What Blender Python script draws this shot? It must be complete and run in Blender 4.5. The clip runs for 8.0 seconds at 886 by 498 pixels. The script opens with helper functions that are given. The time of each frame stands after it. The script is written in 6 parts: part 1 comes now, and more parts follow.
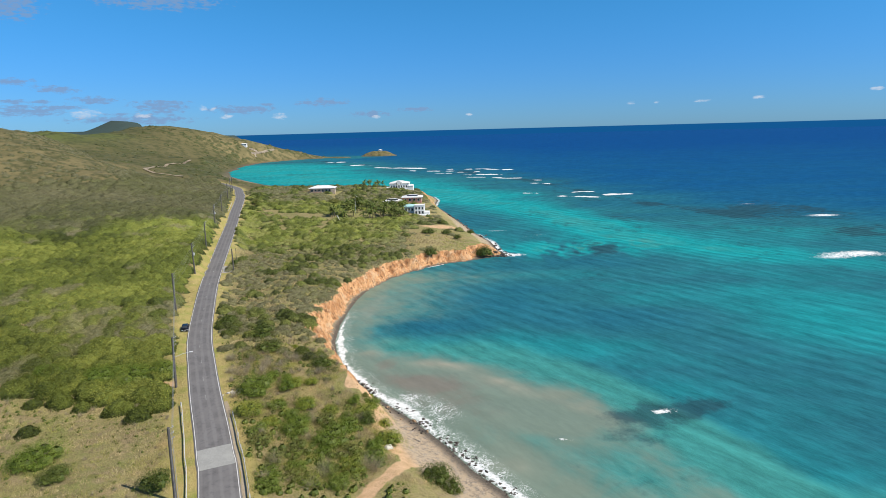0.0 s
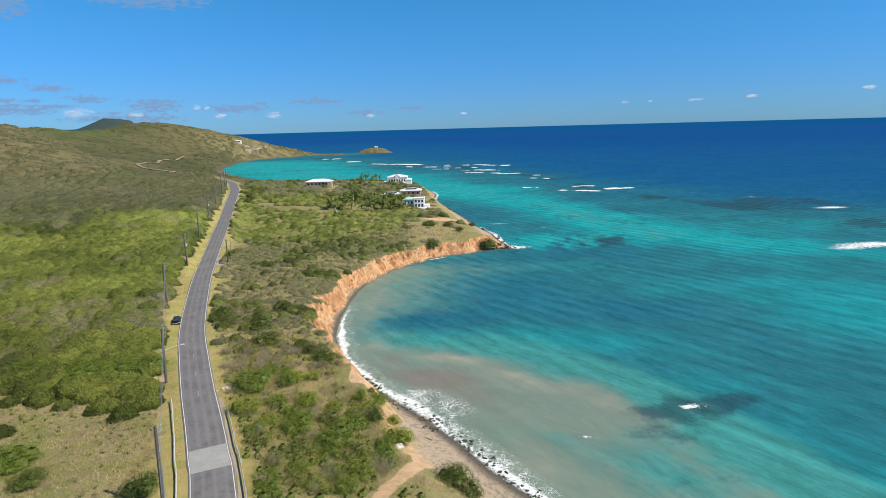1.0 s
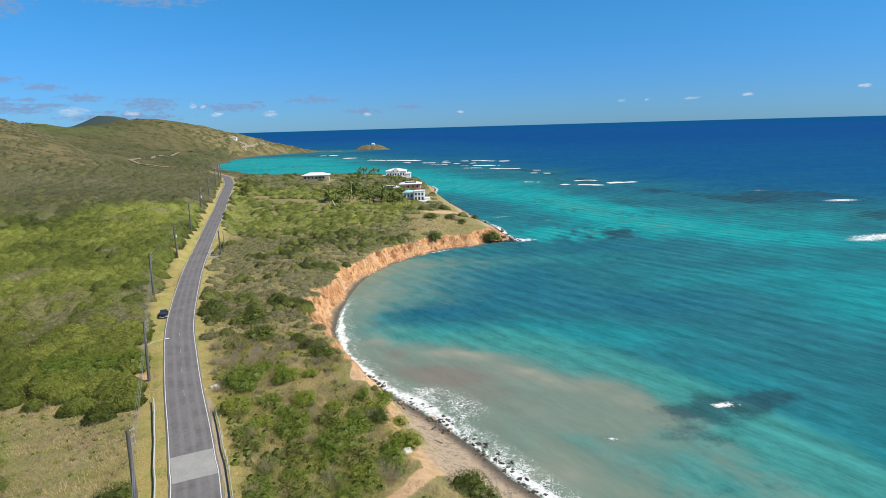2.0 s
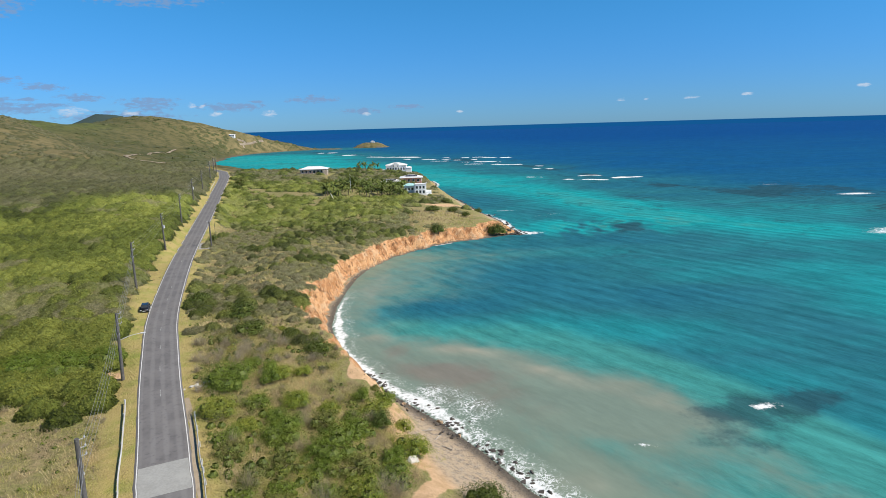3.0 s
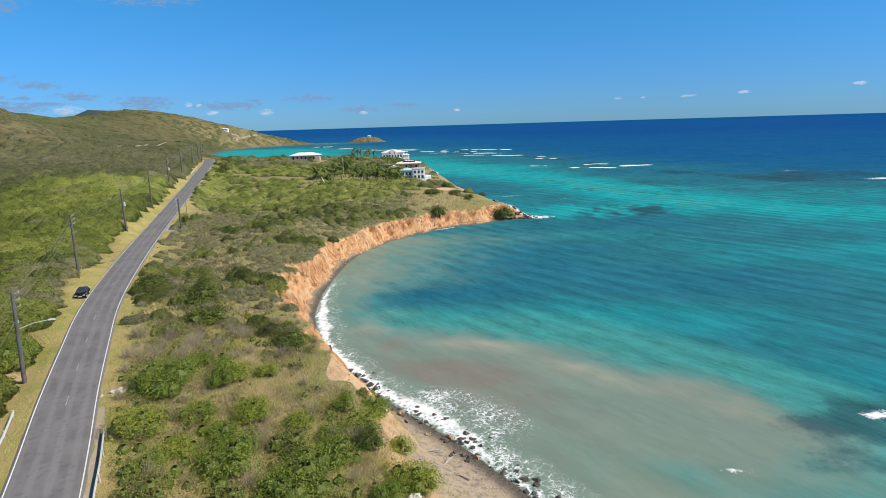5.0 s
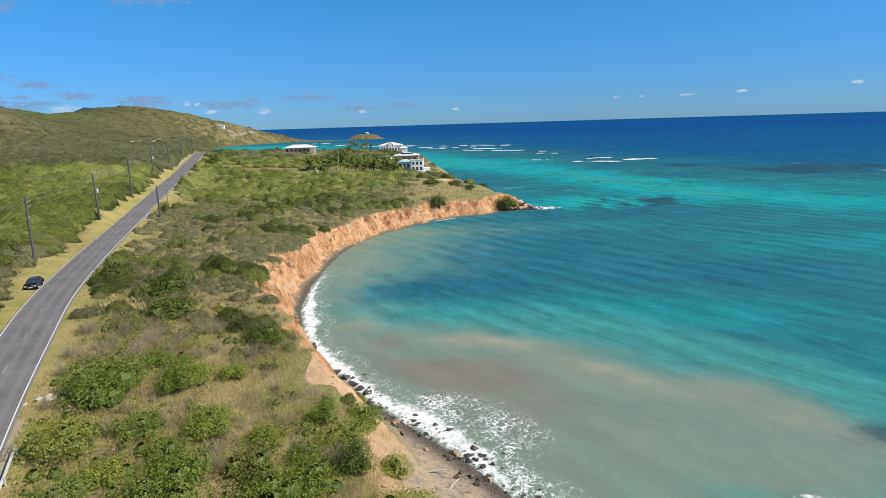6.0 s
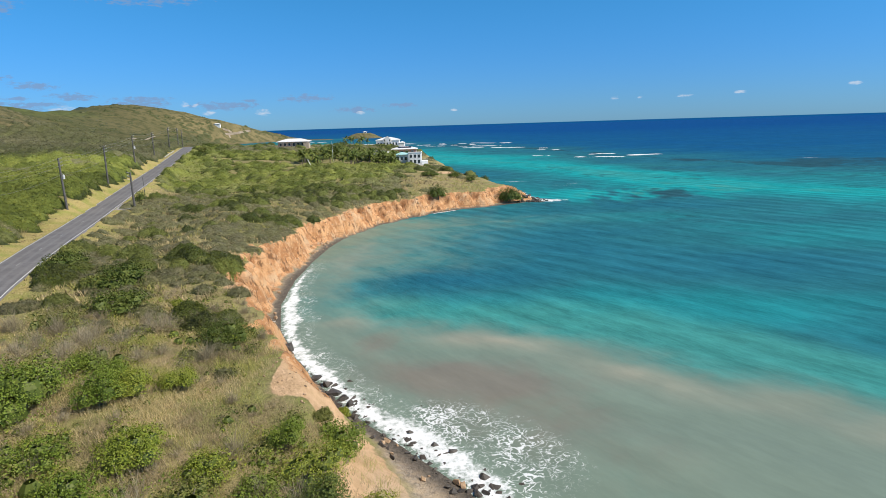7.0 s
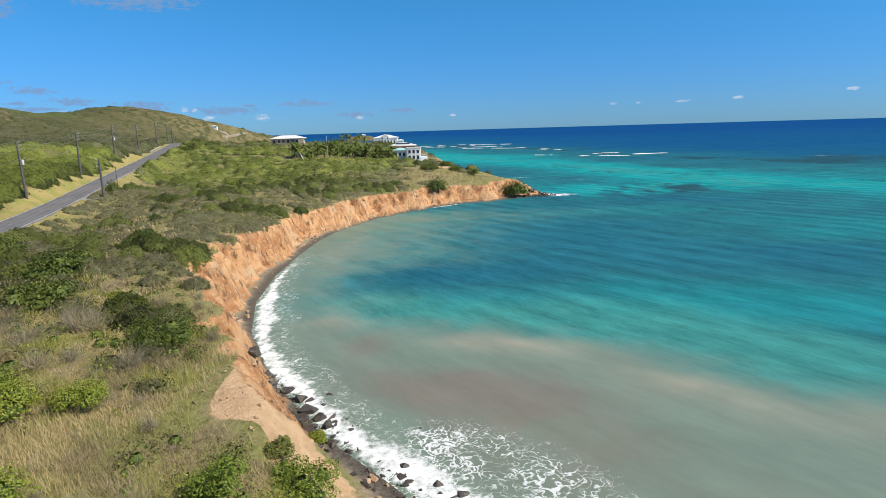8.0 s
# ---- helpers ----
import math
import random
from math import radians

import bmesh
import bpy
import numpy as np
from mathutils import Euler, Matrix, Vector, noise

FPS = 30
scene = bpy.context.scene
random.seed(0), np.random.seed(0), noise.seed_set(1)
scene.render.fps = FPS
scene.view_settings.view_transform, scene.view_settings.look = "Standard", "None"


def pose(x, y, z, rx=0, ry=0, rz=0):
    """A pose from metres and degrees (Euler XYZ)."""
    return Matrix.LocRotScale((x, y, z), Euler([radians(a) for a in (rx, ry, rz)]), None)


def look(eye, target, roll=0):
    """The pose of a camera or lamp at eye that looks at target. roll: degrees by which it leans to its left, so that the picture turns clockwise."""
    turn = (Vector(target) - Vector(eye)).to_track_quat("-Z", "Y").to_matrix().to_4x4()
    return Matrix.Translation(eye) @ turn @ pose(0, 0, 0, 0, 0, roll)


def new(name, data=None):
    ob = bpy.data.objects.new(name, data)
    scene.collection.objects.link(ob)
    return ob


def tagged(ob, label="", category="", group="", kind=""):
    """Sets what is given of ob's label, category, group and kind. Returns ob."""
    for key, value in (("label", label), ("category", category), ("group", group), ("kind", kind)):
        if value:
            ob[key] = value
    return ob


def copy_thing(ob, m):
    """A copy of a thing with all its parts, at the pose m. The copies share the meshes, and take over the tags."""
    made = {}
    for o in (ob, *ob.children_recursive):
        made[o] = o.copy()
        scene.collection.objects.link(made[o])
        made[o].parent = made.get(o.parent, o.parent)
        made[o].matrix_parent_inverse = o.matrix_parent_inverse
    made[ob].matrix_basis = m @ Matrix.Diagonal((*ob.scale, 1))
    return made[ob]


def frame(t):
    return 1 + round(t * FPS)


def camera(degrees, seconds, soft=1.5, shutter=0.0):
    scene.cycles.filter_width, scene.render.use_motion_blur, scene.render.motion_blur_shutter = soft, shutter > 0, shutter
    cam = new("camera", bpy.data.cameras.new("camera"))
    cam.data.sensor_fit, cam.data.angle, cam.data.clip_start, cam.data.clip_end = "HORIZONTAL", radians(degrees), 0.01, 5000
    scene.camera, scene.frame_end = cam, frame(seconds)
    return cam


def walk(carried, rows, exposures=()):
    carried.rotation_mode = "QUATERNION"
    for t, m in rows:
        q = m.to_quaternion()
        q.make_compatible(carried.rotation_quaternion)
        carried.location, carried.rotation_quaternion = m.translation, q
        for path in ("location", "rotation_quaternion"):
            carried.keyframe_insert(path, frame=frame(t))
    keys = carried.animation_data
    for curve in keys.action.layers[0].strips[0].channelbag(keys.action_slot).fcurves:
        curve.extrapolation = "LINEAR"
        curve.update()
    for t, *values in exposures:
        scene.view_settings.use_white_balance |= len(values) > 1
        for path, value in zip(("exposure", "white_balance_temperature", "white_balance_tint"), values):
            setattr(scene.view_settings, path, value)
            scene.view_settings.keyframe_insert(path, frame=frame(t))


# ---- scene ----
cam = camera(73.9, 8.0, soft=0.65)
PATH = [
    (0, (0.295, 4.94, 59.49), (0.286, 6.9, 59.088), -1.5),
    (0.5, (-1.563, 8.901, 57.187), (-1.565, 10.859, 56.783), -1.52),
    (1, (-3.074, 13.167, 54.84), (-3.066, 15.125, 54.434), -1.55),
    (1.5, (-4.378, 17.729, 52.659), (-4.363, 19.687, 52.25), -1.57),
    (3, (-6.768, 32.657, 45.67), (-6.748, 34.614, 45.258), -1.62),
    (3.5, (-7.324, 38.106, 43.332), (-7.302, 40.063, 42.919), -1.64),
    (4, (-7.775, 43.564, 40.887), (-7.749, 45.521, 40.473), -1.66),
    (4.5, (-8.012, 49.072, 38.495), (-7.985, 51.029, 38.08), -1.68),
    (6, (-8.556, 66.18, 31.339), (-8.523, 68.135, 30.919), -1.73),
    (6.5, (-8.594, 72.038, 29.058), (-8.559, 73.993, 28.638), -1.73),
    (7, (-8.625, 77.82, 26.738), (-8.587, 79.776, 26.321), -1.74),
    (7.5, (-8.733, 83.863, 24.309), (-8.693, 85.82, 23.897), -1.72),
    (8, (-8.928, 90.249, 21.804), (-8.886, 92.208, 21.403), -1.7),
]
walk(cam, [(t, look(eye, target, roll)) for t, eye, target, roll in PATH])

# ---- sky and sun ----
SUN_FROM = Vector((1.0, -0.36, 1.12)).normalized()
world = bpy.data.worlds.new("sky")
scene.world = world
world.use_nodes = True


# low clouds seen over the hills and the sea: bearing, height, half width, half height in degrees, brightness
GREY_CLOUDS = [(-34.9, 5.3, 1.5, 0.3), (-32.3, 4.5, 1.7, 0.33), (-35.3, 3.5, 1.5, 0.2), (-33.3, 3.4, 0.7, 0.18), (-29.7, 3.4, 2.0, 0.36), (-31.8, 2.8, 1.6, 0.26), (-24.8, 2.7, 2.6, 0.62), (-18.2, 2.2, 3.2, 0.42), (-11.2, 2.7, 2.6, 0.36), (-16.1, 2.6, 0.9, 0.14), (-6.8, 1.5, 2.2, 0.3), (-34.5, 2.6, 3.2, 0.5), (-2.4, 1.8, 1.7, 0.24), (-35.0, 11.9, 2.8, 1.1), (-24.6, 12.2, 5.4, 1.0), (-36.5, 10.0, 1.0, 0.5), (-27, 1.6, 5.0, 0.5)]
WHITE_CLOUDS = [(-30.6, 2.2, 1.2, 0.45), (-21.6, 2.4, 0.4, 0.32), (-20.7, 2.3, 0.3, 0.2), (-15.0, 1.5, 0.7, 0.33), (-26.4, 1.9, 0.7, 0.24), (-19.6, 1.6, 0.8, 0.2), (-6.1, 1.2, 0.5, 0.2), (2.5, 1.2, 0.4, 0.13), (17.3, 1.9, 0.4, 0.17), (19.5, 1.9, 0.3, 0.16), (23.3, 1.9, 0.7, 0.17), (27.6, 2.1, 0.5, 0.15), (35.5, 2.6, 0.5, 0.17)]


def sky_nodes():
    nt = world.node_tree
    nt.nodes.clear()
    link = nt.links.new

    def calc(op, a, b=None, c=None):
        n = nt.nodes.new("ShaderNodeMath")
        n.operation = op
        for k, v in enumerate((a, b, c)):
            if isinstance(v, (int, float)):
                n.inputs[k].default_value = v
            elif v is not None:
                link(v, n.inputs[k])
        return n.outputs[0]

    def blend(kind, fac, a, b):
        n = nt.nodes.new("ShaderNodeMix")
        n.data_type, n.blend_type = "RGBA", kind
        for key, v in (("Factor", fac), ("A", a), ("B", b)):
            if isinstance(v, tuple):
                n.inputs[key].default_value = (*v, 1)
            elif isinstance(v, (int, float)):
                n.inputs[key].default_value = v
            else:
                link(v, n.inputs[key])
        return n.outputs["Result"]

    def span(v, a, b, lo=0.0, hi=1.0):
        n = nt.nodes.new("ShaderNodeMapRange")
        n.interpolation_type = "SMOOTHSTEP"
        for key, val in (("From Min", a), ("From Max", b), ("To Min", lo), ("To Max", hi)):
            n.inputs[key].default_value = val
        link(v, n.inputs["Value"])
        return n.outputs[0]

    sky = nt.nodes.new("ShaderNodeTexSky")
    sky.sky_type = "NISHITA"
    sky.sun_disc = False
    sky.sun_elevation = math.asin(SUN_FROM.z)
    sky.sun_rotation = math.atan2(SUN_FROM.x, SUN_FROM.y)
    sky.altitude = 30
    sky.air_density, sky.dust_density, sky.ozone_density = 1.0, 0.1, 4.0
    co = nt.nodes.new("ShaderNodeTexCoord")
    sep = nt.nodes.new("ShaderNodeSeparateXYZ")
    link(co.outputs["Generated"], sep.inputs[0])
    bearing = calc("MULTIPLY", calc("ARCTAN2", sep.outputs["X"], sep.outputs["Y"]), 57.2958)
    height = calc("MULTIPLY", calc("ARCSINE", sep.outputs["Z"]), 57.2958)
    # a humid blue, deeper overhead
    tone = blend("MIX", span(height, 0.0, 14.0), (*SKY_LOW,), (*SKY_HIGH,))
    tone = blend("MIX", span(height, 16.0, 40.0), tone, (*SKY_TOP,))
    col = blend("MULTIPLY", 1.0, sky.outputs[0], tone)
    flat = nt.nodes.new("ShaderNodeCombineXYZ")
    link(bearing, flat.inputs[0])
    link(calc("MULTIPLY", height, 2.6), flat.inputs[1])
    no = nt.nodes.new("ShaderNodeTexNoise")
    no.inputs["Scale"].default_value, no.inputs["Detail"].default_value, no.inputs["Roughness"].default_value = 1.3, 7.0, 0.6
    link(flat.outputs[0], no.inputs["Vector"])
    rough = calc("MULTIPLY", calc("SUBTRACT", no.outputs[0], 0.52), 5.0)

    def mask(clouds, soft):
        best = None
        for a, e, w, h in clouds:
            e = e * math.cos(radians(a))
            u = calc("MULTIPLY", calc("SUBTRACT", bearing, a), 1 / w)
            v = calc("MULTIPLY", calc("SUBTRACT", height, e), 1 / h)
            q = calc("SUBTRACT", 1.0, calc("ADD", calc("MULTIPLY", u, u), calc("MULTIPLY", v, v)))
            best = q if best is None else calc("MAXIMUM", best, q)
        return span(calc("ADD", best, rough), -0.15, soft)

    col = blend("MIX", calc("MULTIPLY", mask(GREY_CLOUDS, 1.0), 0.82), col, (2.1, 3.4, 5.7))
    col = blend("MIX", calc("MULTIPLY", mask(WHITE_CLOUDS, 1.6), 0.8), col, (6.2, 7.0, 8.2))
    # the open sea goes on beyond the modelled water, up to the true horizon
    col = blend("MIX", span(height, -0.20, -0.16, 1.0, 0.0), col, SEA_FAR)
    bg = nt.nodes.new("ShaderNodeBackground")
    bg.inputs["Strength"].default_value = 0.1
    link(col, bg.inputs[0])
    out = nt.nodes.new("ShaderNodeOutputWorld")
    link(bg.outputs[0], out.inputs[0])


SEA_FAR = (0.07, 0.98, 2.9)
SKY_LOW, SKY_HIGH, SKY_TOP = (0.28, 0.62, 1.22), (0.26, 0.88, 1.26), (0.46, 0.64, 0.72)
sky_nodes()
sun_data = bpy.data.lights.new("sun", "SUN")
sun_data.energy, sun_data.angle, sun_data.color = 5.4, radians(0.5), (1.0, 0.925, 0.825)
sun = new("sun", sun_data)
sun.matrix_world = look(SUN_FROM * 300, (0, 0, 0))
scene.view_settings.exposure = 0.0


# ---- small tools ----
def lattice(i, j, seed):
    n = (i * 374761393 + j * 668265263 + seed * 982451653) & 0x7FFFFFFF
    n = ((n ^ (n >> 13)) * 1274126177) & 0x7FFFFFFF
    n = (n ^ (n >> 16)) & 0xFFFF
    return n / 65535.0


def vnoise(x, y, seed=0):
    """Smooth value noise, 0 to 1, on arrays."""
    x, y = np.asarray(x, float), np.asarray(y, float)
    i, j = np.floor(x).astype(np.int64), np.floor(y).astype(np.int64)
    u, v = x - i, y - j
    u, v = u * u * (3 - 2 * u), v * v * (3 - 2 * v)
    a, b = lattice(i, j, seed), lattice(i + 1, j, seed)
    c, d = lattice(i, j + 1, seed), lattice(i + 1, j + 1, seed)
    return (a * (1 - u) + b * u) * (1 - v) + (c * (1 - u) + d * u) * v


def fbm(x, y, octaves=4, seed=0):
    total, amp, norm = 0, 1.0, 0
    for k in range(octaves):
        total = total + amp * vnoise(x * 2**k + 17.3 * k, y * 2**k - 9.1 * k, seed + k)
        norm += amp
        amp *= 0.5
    return total / norm


def smooth(a, b, x):
    u = np.clip((np.asarray(x, float) - a) / (b - a), 0, 1)
    return u * u * (3 - 2 * u)


def mesh_from(name, co, faces, loops=4):
    """A mesh from an array of places and an array of faces with the same number of corners."""
    me = bpy.data.meshes.new(name)
    n = len(faces)
    me.vertices.add(len(co))
    me.vertices.foreach_set("co", np.ascontiguousarray(co, dtype=np.float32).ravel())
    me.loops.add(n * loops)
    me.loops.foreach_set("vertex_index", np.ascontiguousarray(faces, dtype=np.int32).ravel())
    me.polygons.add(n)
    me.polygons.foreach_set("loop_start", np.arange(0, n * loops, loops, dtype=np.int32))
    me.update(calc_edges=True)
    return me


def attribute(me, name, values):
    at = me.attributes.new(name, "FLOAT", "POINT")
    at.data.foreach_set("value", np.ascontiguousarray(values, dtype=np.float32).ravel())


def part(name, bm, material, parent=None, label="", flat=True):
    """Links a bmesh as one mesh object under a thing or a part."""
    me = bpy.data.meshes.new(name)
    bm.to_mesh(me)
    bm.free()
    if not flat:
        for p in me.polygons:
            p.use_smooth = True
    if material:
        me.materials.append(material)
    ob = new(name, me)
    if parent:
        ob.parent = parent
    if label:
        ob["label"] = label
    return ob


def box(bm, x0, x1, y0, y1, z0, z1, bevel=0.0):
    m = Matrix.Translation(((x0 + x1) / 2, (y0 + y1) / 2, (z0 + z1) / 2)) @ Matrix.Diagonal((x1 - x0, y1 - y0, z1 - z0, 1))
    made = bmesh.ops.create_cube(bm, size=1, matrix=m)["verts"]
    if bevel:
        edges = {e for v in made for e in v.link_edges}
        bmesh.ops.bevel(bm, geom=list(edges), offset=bevel, segments=1, affect="EDGES")


def rod(bm, a, b, r0, r1, sides=8):
    """A tapered rod from a to b."""
    a, b = Vector(a), Vector(b)
    way = b - a
    m = Matrix.Translation((a + b) / 2) @ way.to_track_quat("Z", "Y").to_matrix().to_4x4()
    bmesh.ops.create_cone(bm, cap_ends=True, segments=sides, radius1=r0, radius2=r1, depth=way.length, matrix=m)


# ---- materials ----
def material(name, rough=0.8, metal=0.0, spec=0.3):
    m = bpy.data.materials.new(name)
    m.use_nodes = True
    bsdf = m.node_tree.nodes["Principled BSDF"]
    bsdf.inputs["Roughness"].default_value = rough
    bsdf.inputs["Metallic"].default_value = metal
    bsdf.inputs["Specular IOR Level"].default_value = spec
    return m, m.node_tree, bsdf


def nd(nt, kind, **values):
    n = nt.nodes.new(kind)
    for k, v in values.items():
        n.inputs[k.replace("_", " ")].default_value = v
    return n


def math_node(nt, op, a, b=None, c=None):
    n = nt.nodes.new("ShaderNodeMath")
    n.operation = op
    for i, v in enumerate((a, b, c)):
        if v is None:
            continue
        if isinstance(v, (int, float)):
            n.inputs[i].default_value = v
        else:
            nt.links.new(v, n.inputs[i])
    return n.outputs[0]


def ramp_node(nt, value, a, b, lo=0.0, hi=1.0):
    n = nt.nodes.new("ShaderNodeMapRange")
    n.interpolation_type = "SMOOTHSTEP"
    for k, v in (("From Min", a), ("From Max", b), ("To Min", lo), ("To Max", hi)):
        n.inputs[k].default_value = v
    nt.links.new(value, n.inputs["Value"])
    return n.outputs[0]


def mix_node(nt, fac, a, b, blend="MIX"):
    n = nt.nodes.new("ShaderNodeMix")
    n.data_type, n.blend_type = "RGBA", blend
    for key, v in (("Factor", fac), ("A", a), ("B", b)):
        if isinstance(v, tuple):
            n.inputs[key].default_value = (*v, 1) if len(v) == 3 else v
        elif isinstance(v, (int, float)):
            n.inputs[key].default_value = v
        else:
            nt.links.new(v, n.inputs[key])
    return n.outputs["Result"]


def noise_node(nt, scale, detail=4.0, rough=0.6, vector=None, stretch=None):
    n = nd(nt, "ShaderNodeTexNoise", Scale=scale, Detail=detail, Roughness=rough)
    if vector is None:
        vector = nt.nodes.new("ShaderNodeNewGeometry").outputs["Position"]
    if stretch:
        mp = nt.nodes.new("ShaderNodeMapping")
        mp.inputs["Scale"].default_value = stretch
        nt.links.new(vector, mp.inputs[0])
        vector = mp.outputs[0]
    nt.links.new(vector, n.inputs["Vector"])
    return n.outputs[0]


def attr_node(nt, name):
    n = nt.nodes.new("ShaderNodeAttribute")
    n.attribute_name = name
    return n.outputs["Fac"]


def bump_node(nt, bsdf, height, strength, distance):
    n = nd(nt, "ShaderNodeBump", Strength=strength, Distance=distance)
    nt.links.new(height, n.inputs["Height"])
    nt.links.new(n.outputs[0], bsdf.inputs["Normal"])


def plain(name, a, b, scale=3.0, rough=0.7, metal=0.0, bump=0.0, spec=0.3):
    """Two close tones by noise at two scales."""
    m, nt, bsdf = material(name, rough, metal, spec)
    f = mix_node(nt, 0.5, noise_node(nt, scale), noise_node(nt, scale * 7))
    col = mix_node(nt, ramp_node(nt, f, 0.35, 0.65), a, b)
    nt.links.new(col, bsdf.inputs["Base Color"])
    if bump:
        bump_node(nt, bsdf, noise_node(nt, scale * 4), 0.6, bump)
    return m


def leaf_material(name, a, b, c, rough=0.55, through_light=0.18):
    """Foliage: three tones by place and by leaf."""
    m, nt, bsdf = material(name, rough, 0.0, 0.25)
    isl = nt.nodes.new("ShaderNodeNewGeometry").outputs["Random Per Island"]
    col = mix_node(nt, ramp_node(nt, noise_node(nt, 0.09, 3), 0.4, 0.62), a, b)
    col = mix_node(nt, ramp_node(nt, isl, 0.4, 1.0, 0.0, 0.55), col, c)
    nt.links.new(col, bsdf.inputs["Base Color"])
    tr = nt.nodes.new("ShaderNodeBsdfTranslucent")
    nt.links.new(col, tr.inputs[0])
    mx = nt.nodes.new("ShaderNodeMixShader")
    mx.inputs[0].default_value = through_light
    nt.links.new(bsdf.outputs[0], mx.inputs[1])
    nt.links.new(tr.outputs[0], mx.inputs[2])
    nt.links.new(mx.outputs[0], nt.nodes["Material Output"].inputs[0])
    return m


def ground_material():
    m, nt, bsdf = material("scrub_ground", 0.9, 0.0, 0.15)
    big, mid, fine = noise_node(nt, 0.05, 4), noise_node(nt, 0.35, 5), noise_node(nt, 3.0, 4)
    grass = mix_node(nt, ramp_node(nt, big, 0.38, 0.62), (0.42, 0.35, 0.16), (0.27, 0.275, 0.088))
    grass = mix_node(nt, ramp_node(nt, mid, 0.42, 0.66), grass, (0.37, 0.29, 0.155))
    grass = mix_node(nt, ramp_node(nt, noise_node(nt, 1.1, 5, 0.65), 0.5, 0.68, 0, 0.7), grass, (0.20, 0.175, 0.07))
    grass = mix_node(nt, ramp_node(nt, fine, 0.4, 0.75, 0.0, 0.5), grass, (0.095, 0.095, 0.035))
    wood = mix_node(nt, ramp_node(nt, mid, 0.36, 0.62), (0.085, 0.092, 0.034), (0.16, 0.14, 0.065))
    wood = mix_node(nt, ramp_node(nt, big, 0.45, 0.65), wood, (0.20, 0.165, 0.08))
    wood = mix_node(nt, ramp_node(nt, noise_node(nt, 0.16, 3), 0.52, 0.6, 0.0, 0.75), wood, (0.05, 0.06, 0.022))
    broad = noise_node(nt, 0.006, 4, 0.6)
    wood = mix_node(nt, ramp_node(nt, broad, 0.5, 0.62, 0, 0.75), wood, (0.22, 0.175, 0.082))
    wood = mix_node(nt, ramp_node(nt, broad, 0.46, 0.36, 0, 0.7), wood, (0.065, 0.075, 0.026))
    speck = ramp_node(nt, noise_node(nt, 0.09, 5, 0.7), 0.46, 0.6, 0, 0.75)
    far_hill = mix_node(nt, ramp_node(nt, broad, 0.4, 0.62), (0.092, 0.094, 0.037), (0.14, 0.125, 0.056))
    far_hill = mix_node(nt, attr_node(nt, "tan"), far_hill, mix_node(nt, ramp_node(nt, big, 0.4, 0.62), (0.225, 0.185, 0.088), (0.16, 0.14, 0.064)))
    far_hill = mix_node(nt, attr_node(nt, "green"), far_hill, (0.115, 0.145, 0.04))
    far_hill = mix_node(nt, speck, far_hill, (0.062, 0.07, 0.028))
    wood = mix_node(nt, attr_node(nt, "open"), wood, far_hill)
    # distance haze on the far mountain, painted as a dull blue-green
    wood = mix_node(nt, attr_node(nt, "far_haze"), wood, (0.05, 0.075, 0.065))
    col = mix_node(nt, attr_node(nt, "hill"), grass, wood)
    verge = mix_node(nt, ramp_node(nt, noise_node(nt, 0.22, 5), 0.42, 0.7), (0.45, 0.36, 0.14), (0.29, 0.31, 0.075))
    col = mix_node(nt, attr_node(nt, "verge"), col, verge)
    dirt = mix_node(nt, ramp_node(nt, noise_node(nt, 0.8, 6, 0.7), 0.35, 0.65), (0.72, 0.49, 0.29), (0.58, 0.38, 0.21))
    bare = math_node(nt, "ADD", attr_node(nt, "bare"), math_node(nt, "MULTIPLY", math_node(nt, "SUBTRACT", mid, 0.5), 0.9))
    col = mix_node(nt, ramp_node(nt, bare, 0.45, 0.6), col, dirt)
    # eroded clay of the cliffs, streaked down the slope; highlights and shadow painted in
    streak = noise_node(nt, 0.5, 6, 0.7, stretch=(1, 1, 0.3))
    clay = mix_node(nt, ramp_node(nt, streak, 0.4, 0.6), (0.68, 0.39, 0.19), (0.44, 0.21, 0.09))
    clay = mix_node(nt, ramp_node(nt, noise_node(nt, 0.33, 5), 0.5, 0.68, 0, 0.8), clay, (0.62, 0.43, 0.26))
    clay = mix_node(nt, ramp_node(nt, noise_node(nt, 2.6, 5), 0.54, 0.7, 0, 0.7), clay, (0.70, 0.50, 0.32))
    # crevice shadow painted as upright dark brown marks
    clay = mix_node(nt, ramp_node(nt, noise_node(nt, 0.9, 6, 0.72, stretch=(1, 1, 0.4)), 0.53, 0.62, 0, 0.85), clay, (0.17, 0.09, 0.048))
    band = noise_node(nt, 0.9, 5, 0.6, stretch=(0.12, 0.12, 1.6))
    clay = mix_node(nt, ramp_node(nt, band, 0.55, 0.68, 0, 0.55), clay, (0.32, 0.17, 0.085))
    cl = math_node(nt, "ADD", attr_node(nt, "cliff"), math_node(nt, "MULTIPLY", math_node(nt, "SUBTRACT", mid, 0.5), 0.7))
    col = mix_node(nt, ramp_node(nt, cl, 0.4, 0.55), col, clay)
    # shingle
    vor = nd(nt, "ShaderNodeTexVoronoi", Scale=3.5)
    nt.links.new(nt.nodes.new("ShaderNodeNewGeometry").outputs["Position"], vor.inputs["Vector"])
    peb = mix_node(nt, ramp_node(nt, vor.outputs["Color"], 0.2, 0.8), (0.26, 0.215, 0.165), (0.46, 0.385, 0.295))
    sand = mix_node(nt, ramp_node(nt, noise_node(nt, 1.2, 5), 0.4, 0.65), (0.54, 0.42, 0.285), peb)
    col = mix_node(nt, attr_node(nt, "sand"), col, sand)
